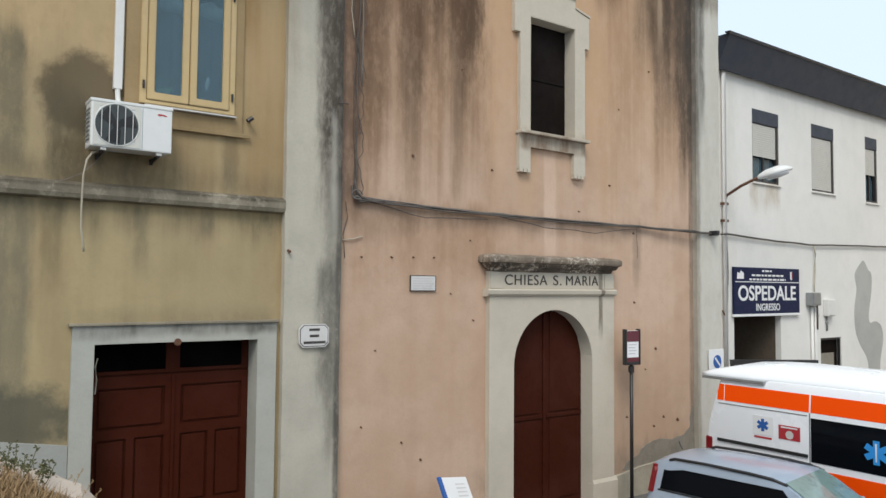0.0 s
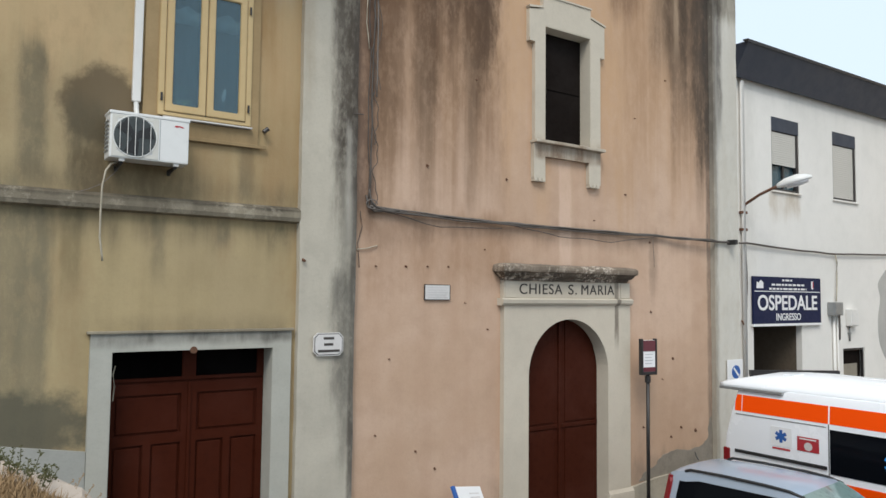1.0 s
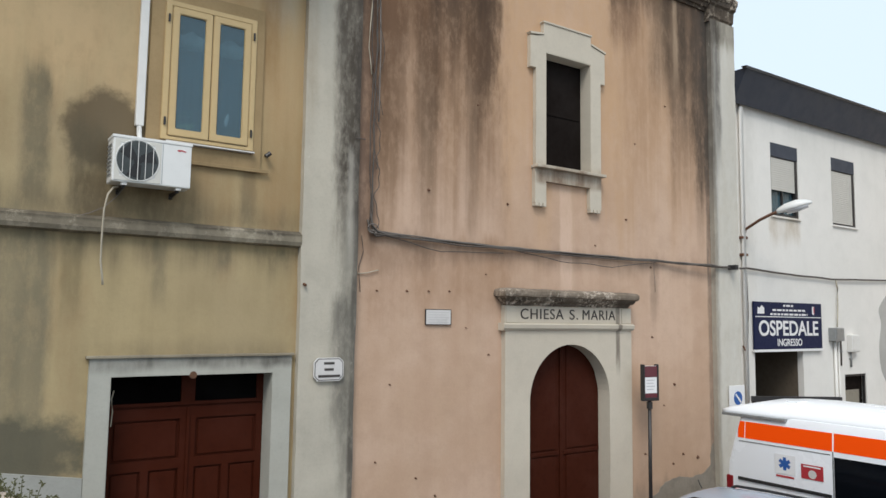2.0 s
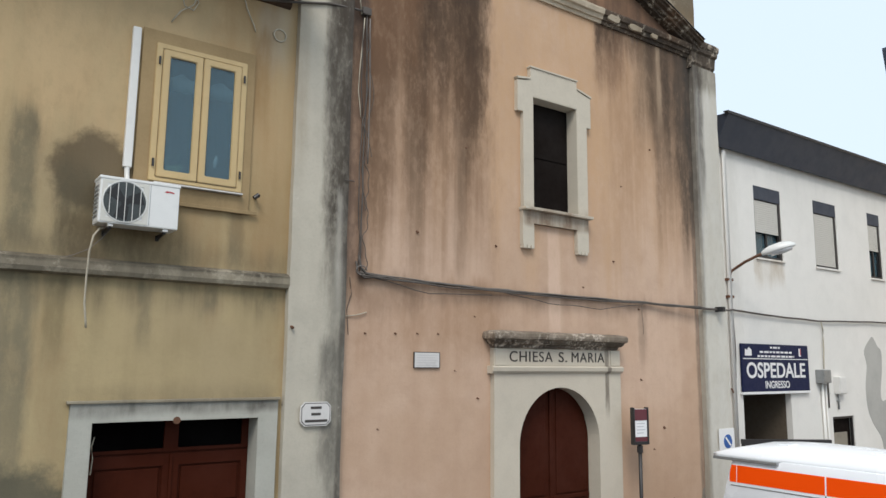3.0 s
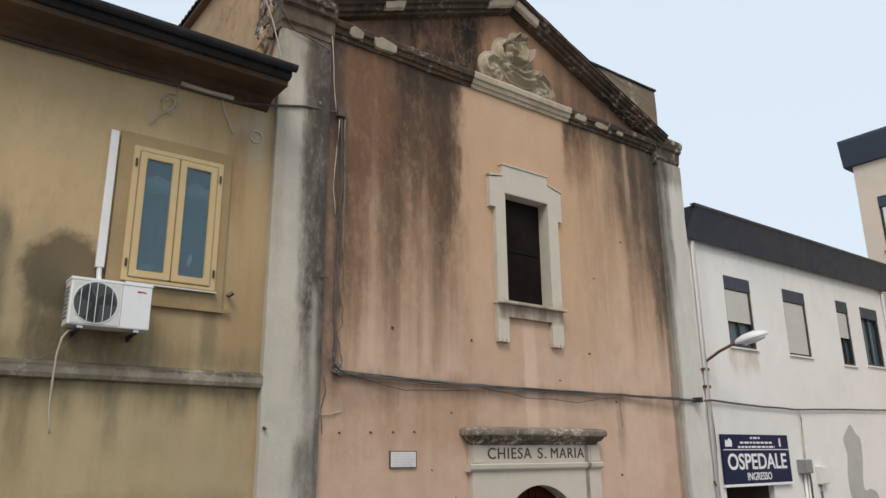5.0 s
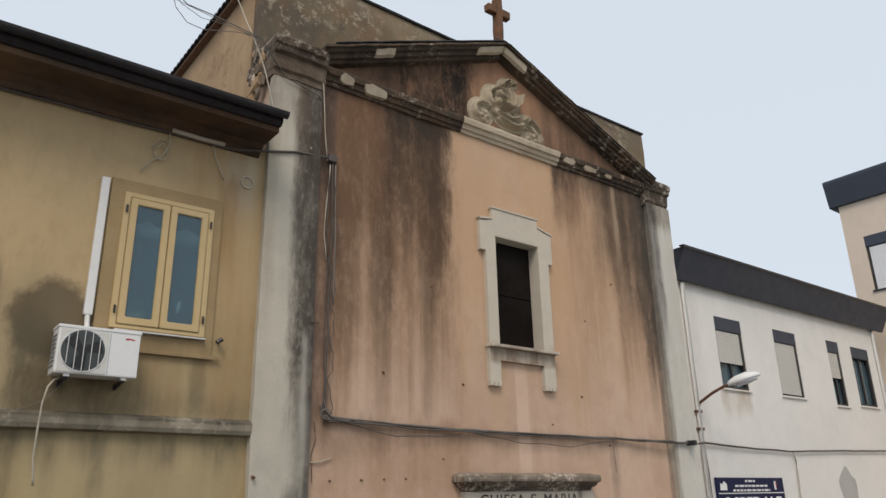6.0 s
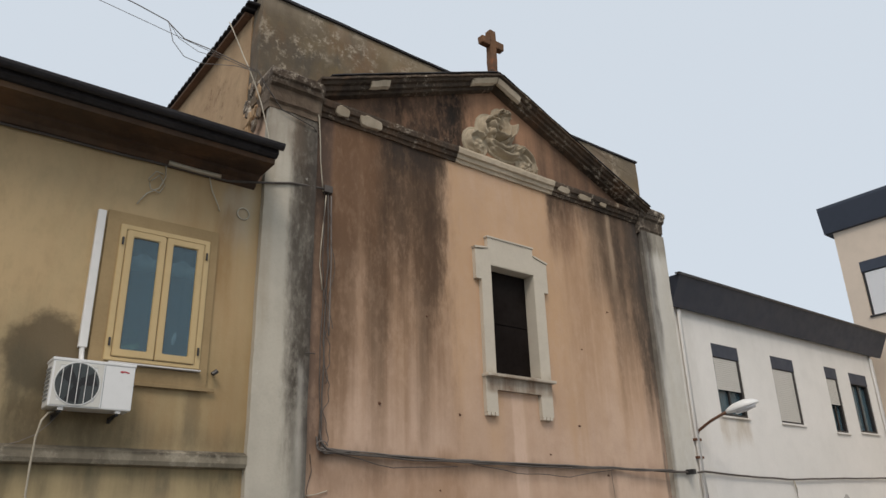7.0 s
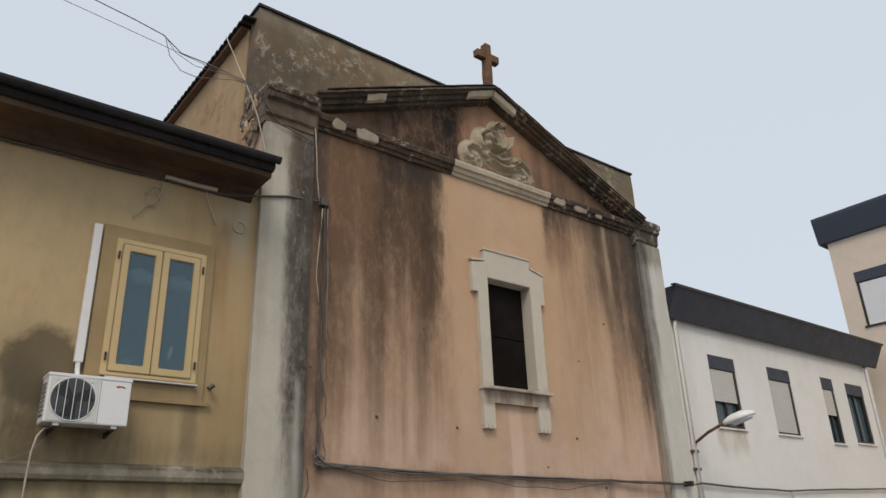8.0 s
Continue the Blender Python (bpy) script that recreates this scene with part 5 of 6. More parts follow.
# ---------------------------------------------------------------- taller wing beyond
wing = thing("hospital_wing", "taller cream building with a dark roof band", "building", (30, 5, 0))
XW = 27.0
part("side_wall", box(fresh(), XW, XW + 0.4, -6, 10.98, 0, 10.72), wing_plaster, wing, "cream rendered wall")
bm = fresh()
holed(bm, -6, 10.98, 0, 0.4, 10.721, 14.1, [(9.0, 10.36, 10.0, 12.68)])
for v in bm.verts:
    v.co = (XW + v.co.y, v.co.x, v.co.z)
part("side_wall", bm, wing_plaster, wing)
part("back_wall", box(fresh(), XW + 0.401, 40, 10.58, 10.98, 0, 14.1), wing_plaster, wing)
part("roof_band", prism(fresh(), [(XW - 0.02, 14.0), (XW - 0.12, 14.02), (XW - 0.3, 14.9), (XW - 0.3, 15.0), (40, 15.0), (40, 14.0)], 'y', -6, 11.25), fascia_metal, wing, "dark grey roof band")
w = part("window_frame", box(fresh(), XW + 0.06, XW + 0.1, 9.0, 10.36, 10.72, 12.3, 0.006), dark_metal, wing)
part("shutter_box", box(fresh(), XW + 0.005, XW + 0.1, 9.0, 10.36, 12.301, 12.68, 0.006), fascia_metal, w)
part("sill", box(fresh(), XW - 0.05, XW + 0.15, 8.95, 10.4, 10.66, 10.719, 0.006), dark_metal, w)
k = 10.73
while k < 12.25:
    part("shutter_slat", box(fresh(), XW + 0.04, XW + 0.055, 9.101, 10.259, k, k + 0.055, 0.004), sign_white, w)
    k += 0.059


# ---------------------------------------------------------------- wall plates and small fixings
plq = thing("marble_plaque", "small pale marble plaque with faint writing", "plaque", (6.46, 9.6, 3.88))
part("plate", box(fresh(), 6.23, 6.69, Y - 0.03, Y - 0.001, 3.89, 4.115, 0.006), marble, plq)
for k in range(5):
    z = 4.08 - k * 0.038
    part("print_bar", box(fresh(), 6.27, 6.65 - 0.03 * (k % 2), Y - 0.0325, Y - 0.0302, z - 0.01, z), painted("faint_ink", (0.52, 0.50, 0.49), 0.6), plq)
for a_ in ((6.222, 6.2295, 3.885, 4.12), (6.6905, 6.698, 3.885, 4.12), (6.23, 6.69, 4.1155, 4.124), (6.23, 6.69, 3.881, 3.8895)):
    part("edge_strip", box(fresh(), a_[0], a_[1], Y - 0.033, Y - 0.001, a_[2], a_[3]), ink, plq)
plq = thing("street_name_plate", "white marble street plate with clipped corners and dark border", "street sign", (4.56, 9.5, 3.1))
SX0, SX1, SZ0, SZ1 = 4.335, 4.785, 3.10, 3.42
def clipped(o, c):
    return [(SX0 + o + c, SZ0 + o), (SX1 - o - c, SZ0 + o), (SX1 - o, SZ0 + o + c), (SX1 - o, SZ1 - o - c), (SX1 - o - c, SZ1 - o), (SX0 + o + c, SZ1 - o), (SX0 + o, SZ1 - o - c), (SX0 + o, SZ0 + o + c)]
PY = Y - 0.125
part("plate", prism(fresh(), clipped(0, 0.06), 'y', PY - 0.03, PY), marble, plq)
part("border", prism(fresh(), clipped(0.012, 0.055), 'y', PY - 0.032, PY - 0.0305), ink, plq)
part("face", prism(fresh(), clipped(0.022, 0.05), 'y', PY - 0.035, PY - 0.0325), marble, plq)
for x0, x1, z in ((4.48, 4.64, 3.345), (4.49, 4.63, 3.26), (4.40, 4.73, 3.17)):
    part("print_bar", box(fresh(), x0, x1, PY - 0.038, PY - 0.0355, z - 0.018, z + 0.016), ink, plq)

for x, z, r in ((5.37, 4.38, .022), (5.89, 4.39, .026), (6.28, 4.40, .022), (6.67, 4.41, .022), (7.0, 3.84, .018), (7.39, 4.71, .016), (7.46, 3.41, .026), (7.84, 5.91, .03), (11.41, 5.02, .03), (12.07, 2.76, .045), (11.75, 2.37, .02), (11.43, 3.68, .03), (6.256, 5.975, .036), (10.73, 5.90, .034), (5.62, 3.0, .02), (11.2, 1.5, .03), (12.3, 1.4, .04), (12.75, 1.3, .05), (12.0, 1.25, .035), (6.1, 1.6, .025), (6.45, 1.3, .03), (5.4, 1.9, .02), (9.9, 5.35, .02), (7.2, 7.5, .02), (11.9, 8.3, .025), (11.0, 7.4, .018)):
    bm = fresh()
    n_ = 9
    r *= 0.7
    ring = [(x + r * rnd.uniform(0.6, 1.2) * math.cos(a), z + r * rnd.uniform(0.6, 1.3) * math.sin(a)) for a in [k * math.tau / n_ for k in range(n_)]]
    prism(bm, ring, 'y', Y - 0.012, Y - 0.0005)
    tube(bm, [(x, Y - 0.01, z), (x + 0.01, Y - 0.035, z - 0.01)], 0.35 * r, 6)
    tagged(part("wall_anchor", bm, rust), "small rusted iron fixing in the pink wall", "fixing", group="rusted fixings on the church wall")
bm = fresh()
tube(bm, [(4.17, Y - 0.10, 4.43), (4.17, Y - 0.17, 4.41)], 0.02, 7)
tagged(part("wall_anchor", bm, rust), "small rusted iron peg in the grey pilaster", "fixing")


# ---------------------------------------------------------------- cables
def cable(name, label, runs, at):
    t_ = thing(name, label, "cable", at)
    for pts, r, m, wob in runs:
        path = []
        for a, b in zip(pts, pts[1:]):
            n_ = max(2, int((Vector(b) - Vector(a)).length / 0.22))
            for i in range(n_):
                p = Vector(a).lerp(Vector(b), i / n_)
                path.append(p + wob * noise.noise_vector(p * 1.7 + Vector((r * 900, wob * 50, 0))))
        path.append(Vector(pts[-1]))
        bm = fresh()
        tube(bm, path, r, 6)
        part("strand", bm, m, t_, smooth=True)
    return t_

yc = Y - 0.05
cable("facade_cable", "bundled grey cable strung across the church front", [
    ([(5.22, yc, 5.24), (6.4, yc, 5.18), (8.2, yc, 5.16), (9.9, yc, 5.15), (11.57, yc, 5.15), (13.2, yc - 0.1, 5.13), (13.75, yc - 0.1, 5.13)], 0.025, cable_black, 0.022),
    ([(5.24, yc - 0.03, 5.22), (6.4, yc - 0.03, 5.16), (8.2, yc - 0.03, 5.13), (9.9, yc - 0.02, 5.12), (11.57, yc - 0.02, 5.13), (13.2, yc - 0.12, 5.12), (13.75, yc - 0.12, 5.11)], 0.013, cable_black, 0.02),
    ([(5.30, yc, 5.26), (6.2, yc - 0.02, 5.21), (7.6, yc - 0.02, 5.18), (9.4, yc - 0.02, 5.165), (11.5, yc - 0.02, 5.165), (13.3, yc - 0.12, 5.14)], 0.010, cable_grey, 0.025),
    ([(5.45, yc, 5.18), (6.46, yc - 0.02, 5.03), (7.7, yc - 0.02, 5.07)], 0.007, cable_black, 0.03),
    ([(7.9, yc, 5.14), (8.99, yc - 0.02, 5.01), (10.28, yc - 0.02, 4.97), (11.5, yc - 0.01, 5.12)], 0.007, cable_black, 0.03),
    ([(11.46, yc, 5.13), (11.5, Y - 0.015, 4.9), (11.53, Y - 0.015, 4.55)], 0.004, cable_grey, 0.02),
    ([(5.03, Y - 0.02, 4.61), (5.2, Y - 0.03, 4.63), (5.38, Y - 0.02, 4.68)], 0.009, cable_pale, 0.01),
    ([(5.22, yc, 5.50), (5.24, yc - 0.02, 5.34), (5.32, yc - 0.03, 5.25), (5.5, yc - 0.02, 5.21), (5.72, yc - 0.01, 5.22)], 0.018, cable_black, 0.015),
    ([(5.17, yc, 5.42), (5.20, yc - 0.02, 5.26), (5.30, yc - 0.03, 5.19), (5.45, yc - 0.02, 5.20), (5.6, yc, 5.235)], 0.014, cable_black, 0.02),
    ([(5.25 + 0.09 * math.cos(0.5 * k), yc - 0.03, 5.28 + 0.07 * math.sin(0.5 * k)) for k in range(13)], 0.008, cable_grey, 0.01),
    ([(5.10, Y - 0.015, 5.18), (5.13, Y - 0.02, 4.95), (5.06, Y - 0.02, 4.7), (5.09, Y - 0.015, 4.35)], 0.005, cable_black, 0.02),
], (5.2, 9.58, 5.2))
cable("riser_cable", "tangled cables running up beside the pilaster", [
    ([(5.28, yc, 5.22), (5.22, yc, 5.35), (5.24, yc, 6.7), (5.27, yc, 8.1), (5.24, yc, 9.26)], 0.013, cable_black, 0.025),
    ([(5.20, yc, 5.28), (5.18, yc, 6.4), (5.2, yc, 7.8), (5.17, yc, 9.25)], 0.009, cable_black, 0.03),
    ([(5.32 + 0.035 * math.sin(0.42 * k) + 0.02 * math.sin(0.9 * k), yc - 0.01, 5.3 + 0.04 * k) for k in range(42)], 0.006, cable_black, 0.03),
    ([(5.26 + 0.03 * math.sin(0.33 * k + 1) + 0.015 * math.sin(0.8 * k), yc - 0.01, 6.2 + 0.045 * k) for k in range(62)], 0.006, cable_black, 0.03),
    ([(5.34 + 0.04 * math.sin(0.3 * k + 2), yc - 0.01, 7.0 + 0.05 * k) for k in range(30)], 0.005, cable_black, 0.03),
    ([(5.31, yc - 0.01, 6.9), (5.315, yc - 0.01, 8.2), (5.29, yc - 0.01, 9.2)], 0.012, cable_grey, 0.008),
    ([(5.15, yc, 9.25), (5.08, yc, 9.8), (4.97, yc - 0.1, 10.5), (4.9, yc - 0.12, 10.75)], 0.010, cable_pale, 0.02),
    ([(5.20, yc, 9.2), (5.16, yc, 8.6), (5.13, yc, 8.0), (5.18, yc, 7.6)], 0.009, cable_pale, 0.02),
    ([(5.1, yc, 6.6), (5.02, yc - 0.08, 6.58), (4.9, Y - 0.13, 6.57)], 0.008, cable_black, 0.01),
], (5.2, 9.58, 5.2))
jb = thing("cable_clamp", "small black cable clamp on the church wall", "clamp", (5.22, 9.58, 9.26))
part("body", box(fresh(), 5.15, 5.30, Y - 0.09, Y - 0.001, 9.24, 9.36, 0.012), cable_black, jb)
cable("eave_cable", "cables running under the house eave to the church", [
    ([(0.4, Y - 0.05, 8.98), (1.6, Y - 0.05, 8.97), (2.7, Y - 0.05, 8.98), (3.6, Y - 0.05, 9.0), (4.1, Y - 0.13, 9.08), (4.56, Y - 0.14, 9.2), (5.2, yc, 9.30)], 0.018, cable_black, 0.015),
    ([(-6, Y - 0.05, 8.95), (-2, Y - 0.05, 8.96), (0.4, Y - 0.05, 8.98)], 0.015, cable_black, 0.01),
    ([(2.70, Y - 0.08, 9.02), (3.1, Y - 0.08, 9.01), (3.45, Y - 0.08, 9.02)], 0.032, cable_pale, 0.002),
    ([(2.68, Y - 0.03, 9.02), (2.69, Y - 0.04, 8.8), (2.62, Y - 0.04, 8.62), (2.47, Y - 0.04, 8.50), (2.36, Y - 0.03, 8.32)], 0.010, cable_pale, 0.01),
    ([(2.66, Y - 0.03, 8.85), (2.55, Y - 0.05, 8.86), (2.46, Y - 0.05, 8.72), (2.50, Y - 0.05, 8.58), (2.62, Y - 0.05, 8.55), (2.68, Y - 0.04, 8.68), (2.6, Y - 0.04, 8.82), (2.5, Y - 0.04, 8.70)], 0.008, cable_pale, 0.015),
    ([(3.3, Y - 0.04, 8.98), (3.35, Y - 0.03, 8.8), (3.42, Y - 0.03, 8.65), (3.5, Y - 0.02, 8.5)], 0.009, cable_pale, 0.02),
], (2.7, 9.55, 8.9))
cable("overhead_wire", "thin overhead wires strung to the church corner", [
    ([(-9, 9.4, 11.9), (-3, 9.4, 11.5), (1.07, 9.4, 11.19), (2.5, 9.4, 11.03), (3.2, 9.4, 10.95), (3.75, 9.4, 10.88)], 0.0045, cable_grey, 0.0),
    ([(-9, 9.3, 12.6), (-3, 9.3, 11.9), (1.44, 9.4, 11.38), (1.99, 9.4, 11.3), (2.40, 9.4, 11.22), (2.68, 9.4, 11.02), (3.1, 9.4, 11.0), (3.80, 9.4, 10.92)], 0.008, cable_grey, 0.0),
    ([(2.42, 9.4, 11.22), (2.52, 9.4, 10.9), (2.70, 9.4, 10.72), (2.95, 9.4, 10.70), (3.5, 9.4, 10.88), (3.80, 9.4, 10.9)], 0.0055, cable_grey, 0.01),
    ([(2.42, 9.4, 11.22), (2.6, 9.4, 11.0), (2.9, 9.4, 10.88), (3.4, 9.4, 10.93), (3.85, 9.4, 10.9)], 0.0045, cable_grey, 0.01),
    ([(3.45, 9.75, 11.9), (3.62, 9.7, 11.5), (3.75, 9.5, 11.0), (3.95, 9.45, 10.4), (4.1, 9.45, 9.95), (4.15, 9.4, 9.6)], 0.010, cable_pale, 0.02),
    ([(3.85, 9.4, 10.95), (3.98, 9.4, 10.75), (4.3, Y - 0.15, 10.42), (4.9, Y - 0.14, 10.30), (5.05, Y - 0.05, 10.2)], 0.009, cable_black, 0.02),
], (3.9, 9.4, 10.9))
hc = HY - 0.06
cable("hospital_cable", "grey cable strung along the hospital wall", [
    ([(13.75, 9.38, 5.13), (14.3, 9.6, 5.15), (15.5, hc, 5.24), (17.5, hc, 5.17), (19.2, hc, 5.14), (19.45, hc, 5.14), (22, hc, 5.22), (25.9, hc, 5.3)], 0.024, cable_black, 0.012),
    ([(19.42, hc, 5.14), (19.5, hc, 4.9), (19.47, hc, 4.4), (19.42, hc, 3.9)], 0.018, cable_pale, 0.01),
    ([(15.5, hc, 5.24), (15.48, hc, 5.5), (15.42, hc, 6.0)], 0.016, cable_black, 0.02),
    ([(15.5, hc, 5.2), (15.54, hc, 4.6), (15.5, hc, 3.6), (15.45, hc, 2.9)], 0.016, cable_black, 0.015),
    ([(15.3, hc, 3.45), (15.42, hc, 3.3), (15.5, hc, 3.1)], 0.02, rust, 0.02),
], (15.5, 10.2, 5.2))
bm = fresh()
box(bm, 13.72, 13.82, Y - 0.30, Y - 0.11, 5.08, 5.18, 0.01)
tagged(part("cable_clamp", bm, black_plastic), "black cable clamp on the grey pilaster", "clamp")

# ---------------------------------------------------------------- street lamp on the hospital wall
lamp = thing("street_lamp", "wall-mounted street lamp with a curved arm and pale head", "street lamp", (15.45, 10.25, 5.4))
arm = [(15.44, HY - 0.05, 5.45), (15.44, HY - 0.06, 6.0), (15.45, HY - 0.10, 6.14), (15.47, HY - 0.2, 6.20), (15.48, 9.85, 6.33), (15.5, 9.55, 6.44), (15.52, 9.35, 6.50)]
bm = fresh()
tube(bm, arm, 0.035, 8)
part("arm", bm, rust, lamp, "rusting curved steel arm", True)
for z in (5.55, 5.95):
    part("wall_clamp", box(fresh(), 15.34, 15.54, HY - 0.10, HY - 0.001, z - 0.03, z + 0.03, 0.006), rust, lamp)
d = Vector((0.55, -0.80, 0.26)).normalized()
s0 = Vector((15.50, 9.44, 6.46))
prof = [(0.0, 0.05, 0.05), (0.06, 0.09, 0.09), (0.2, 0.16, 0.14), (0.45, 0.19, 0.16), (0.64, 0.14, 0.11), (0.74, 0.06, 0.05)]
u = d.cross(Vector((0, 0, 1))).normalized()
v = u.cross(d)
bm = fresh()
loft(bm, [[s0 + d * a + u * (b * math.cos(k * math.tau / 14)) + v * ((c if math.sin(k * math.tau / 14) > 0 else c * 0.35) * math.sin(k * math.tau / 14)) for k in range(14)] for a, b, c in prof])
part("head", bm, white_metal, lamp, "pale grey lamp housing", True)
bm = fresh()
loft(bm, [[s0 + d * a + u * (b * 0.8 * math.cos(k * math.tau / 14)) - v * (0.03 + c * 0.5 * abs(math.sin(k * math.tau / 14))) * (1 if k <= 7 else 0.3) for k in range(14)] for a, b, c in prof[2:5]])
part("lens", bm, lamp_clear, lamp, smooth=True)

# ---------------------------------------------------------------- bus stop sign
bus = thing("bus_stop_sign", "dark pole with a small framed bus stop panel", "bus stop sign", (10.87, 9.2, 0))
bm = fresh()
tube(bm, [(10.87, 9.2, 0.05), (10.87, 9.2, 2.56)], 0.034, 10)
part("pole", bm, dark_metal, bus, smooth=True)
bm = fresh()
disc(bm, (10.87, 9.2, 0.03), 0.16, 'z', 0.06, 20)
part("base_plate", bm, dark_metal, bus)
bm = fresh()
tube(bm, [(10.87, 9.2, 2.40), (10.87, 9.2, 2.52)], 0.055, 10)
part("collar", bm, dark_metal, bus)
rot = Matrix.Translation((10.87, 9.2, 0)) @ Matrix.Rotation(math.radians(-8), 4, 'Z') @ Matrix.Translation((-10.87, -9.2, 0))
def turned(bm):
    bmesh.ops.transform(bm, matrix=rot, verts=bm.verts)
    return bm
fr = fresh()
box(fr, 10.69, 10.725, 9.14, 9.24, 2.54, 3.20, 0.015)
box(fr, 11.015, 11.05, 9.14, 9.24, 2.54, 3.20, 0.015)
box(fr, 10.726, 11.014, 9.14, 9.24, 2.54, 2.60, 0.012)
part("frame", turned(fr), dark_metal, bus)
part("panel", turned(box(fresh(), 10.726, 11.014, 9.16, 9.22, 2.601, 3.17, 0.004)), sign_white, bus)
part("header", turned(box(fresh(), 10.727, 11.013, 9.153, 9.159, 2.97, 3.168)), sign_maroon, bus, "maroon header strip")
part("footer", turned(box(fresh(), 10.727, 11.013, 9.153, 9.159, 2.602, 2.68)), sign_maroon, bus)
for k in range(4):
    z = 2.92 - k * 0.055
    part("print_bar", turned(box(fresh(), 10.77, 10.96 - 0.03 * (k % 2), 9.155, 9.159, z - 0.012, z)), painted("grey_print", (0.45, 0.45, 0.47), 0.6), bus)

# ---------------------------------------------------------------- tilted notice board
nb = thing("notice_board", "white tilted notice board with a blue edge on posts", "notice board", (6.75, 8.9, 0))
mb = pose(6.72, 8.9, 0.74, -52, 10, 16)
bm = fresh()
box(bm, -0.33, 0.33, -0.42, 0.42, -0.015, 0.015, 0.006)
bmesh.ops.transform(bm, matrix=mb @ pose(0, 0, 0, 90 + 20, 0, 0), verts=bm.verts)
part("panel", bm, sign_white, nb)
bm = fresh()
box(bm, -0.36, -0.29, -0.43, 0.43, -0.02, 0.02, 0.006)
bmesh.ops.transform(bm, matrix=mb @ pose(0, 0, 0, 90 + 20, 0, 0), verts=bm.verts)
part("edge_strip", bm, road_blue, nb, "blue edge strip")
for k in range(5):
    bm = fresh()
    box(bm, 0.0, 0.24, 0.30 - k * 0.06, 0.32 - k * 0.06, 0.0152, 0.018)
    bmesh.ops.transform(bm, matrix=mb @ pose(0, 0, 0, 90 + 20, 0, 0), verts=bm.verts)
    part("print_bar", bm, marble, nb)
for x in (6.5, 6.95):
    bm = fresh()
    tube(bm, [(x, 8.93, 0), (x, 8.93, 0.66)], 0.025, 8)
    part("post", bm, grey_metal, nb)


# ---------------------------------------------------------------- vehicles
def wheel(owner, x, y, r, w, side):
    bm = fresh()
    prof = [(-w / 2, r * 0.66), (-w / 2, r * 0.93), (-w * 0.38, r), (w * 0.38, r), (w / 2, r * 0.93), (w / 2, r * 0.66)]
    n_ = 28
    loft_rows = [[(x + p[0], y + p[1] * math.cos(a), r + p[1] * math.sin(a)) for p in prof] for a in [k * math.tau / n_ for k in range(n_ + 1)]]
    rows = [[bm.verts.new(p) for p in q] for q in loft_rows]
    for a, b in zip(rows, rows[1:]):
        for k in range(len(prof)):
            bm.faces.new((a[k], a[(k + 1) % len(prof)], b[(k + 1) % len(prof)], b[k]))
    bmesh.ops.remove_doubles(bm, verts=bm.verts, dist=1e-4)
    ty = part("wheel", bm, tyre_rubber, owner, "black rubber tyre", True)
    bm = fresh()
    disc(bm, (x + side * w * 0.32, y, r), r * 0.64, 'x', 0.05, 24)
    for k in range(5):
        a = k * math.tau / 5
        tube(bm, [(x + side * (w * 0.38), y, r), (x + side * (w * 0.38), y + r * 0.58 * math.cos(a), r + r * 0.58 * math.sin(a))], 0.035, 6)
    part("rim", bm, alloy, ty, "grey metal rim")


def interp(table, q):
    for (a, b), (c, d_) in zip(table, table[1:]):
        if q <= c:
            return b + (d_ - b) * (q - a) / (c - a)
    return table[-1][1]


def side_sheet(bm, side_x, sgn, outline_y, z0, z1, off=0.004, steps=4, z_of=None):
    """A thin sheet that follows a vehicle's side between two heights; outline_y gives its ends at each height."""
    rows = []
    for i in range(steps + 1):
        z = z0 + (z1 - z0) * i / steps
        ya, yb = outline_y(z)
        x = side_x(z)
        rows.append([(x + sgn * off, ya, z), (x + sgn * off, yb, z), (x - sgn * 0.006, yb, z), (x - sgn * 0.006, ya, z)])
    return loft(bm, rows)


# ambulance: rear towards the hospital, its flank towards the church
amb = thing("ambulance", "white ambulance van with orange bands and dark side window", "ambulance", (12.35, 5.2, 0))
CX = 12.35
HALF = [(0.30, 0.96), (0.55, 1.03), (1.2, 1.05), (2.05, 1.045), (2.34, 1.02), (2.46, 0.97)]
hw = lambda z: interp(HALF, z)
RIM = [0.32, 0.55, 0.9, 1.25, 1.65, 2.05, 2.34, 2.46]
def van_ring(y_of, top, squeeze=1.0):
    """One closed ring round the van; y_of(z) lets its end lean."""
    zs = [0.32 + (z - 0.32) * (top - 0.32) / (2.46 - 0.32) for z in RIM]
    left = [(CX - hw(RIM[i]) * squeeze, y_of(z), z) for i, z in enumerate(zs)]
    right = [(CX + hw(RIM[i]) * squeeze, y_of(z), z) for i, z in enumerate(zs)]
    crown = [(CX - 0.55 * squeeze, y_of(top), top + 0.12), (CX, y_of(top), top + 0.15), (CX + 0.55 * squeeze, y_of(top), top + 0.12)]
    return left + crown + right[::-1]
rear = lambda z: 7.93 - max(0.0, (z - 1.5)) * 0.28
bm = fresh()
loft(bm, [van_ring(lambda z: rear(z), 2.46, 0.97), van_ring(lambda z: rear(z) - 0.06, 2.46), van_ring(lambda z: 6.0, 2.46), van_ring(lambda z: 4.2, 2.46), van_ring(lambda z: 3.75, 2.42), van_ring(lambda z: 3.35, 2.12, 0.985), van_ring(lambda z: 3.0, 1.62, 0.97), van_ring(lambda z: 2.86, 1.28, 0.96), van_ring(lambda z: 2.4, 1.12, 0.93), van_ring(lambda z: 2.2, 0.9, 0.85)])
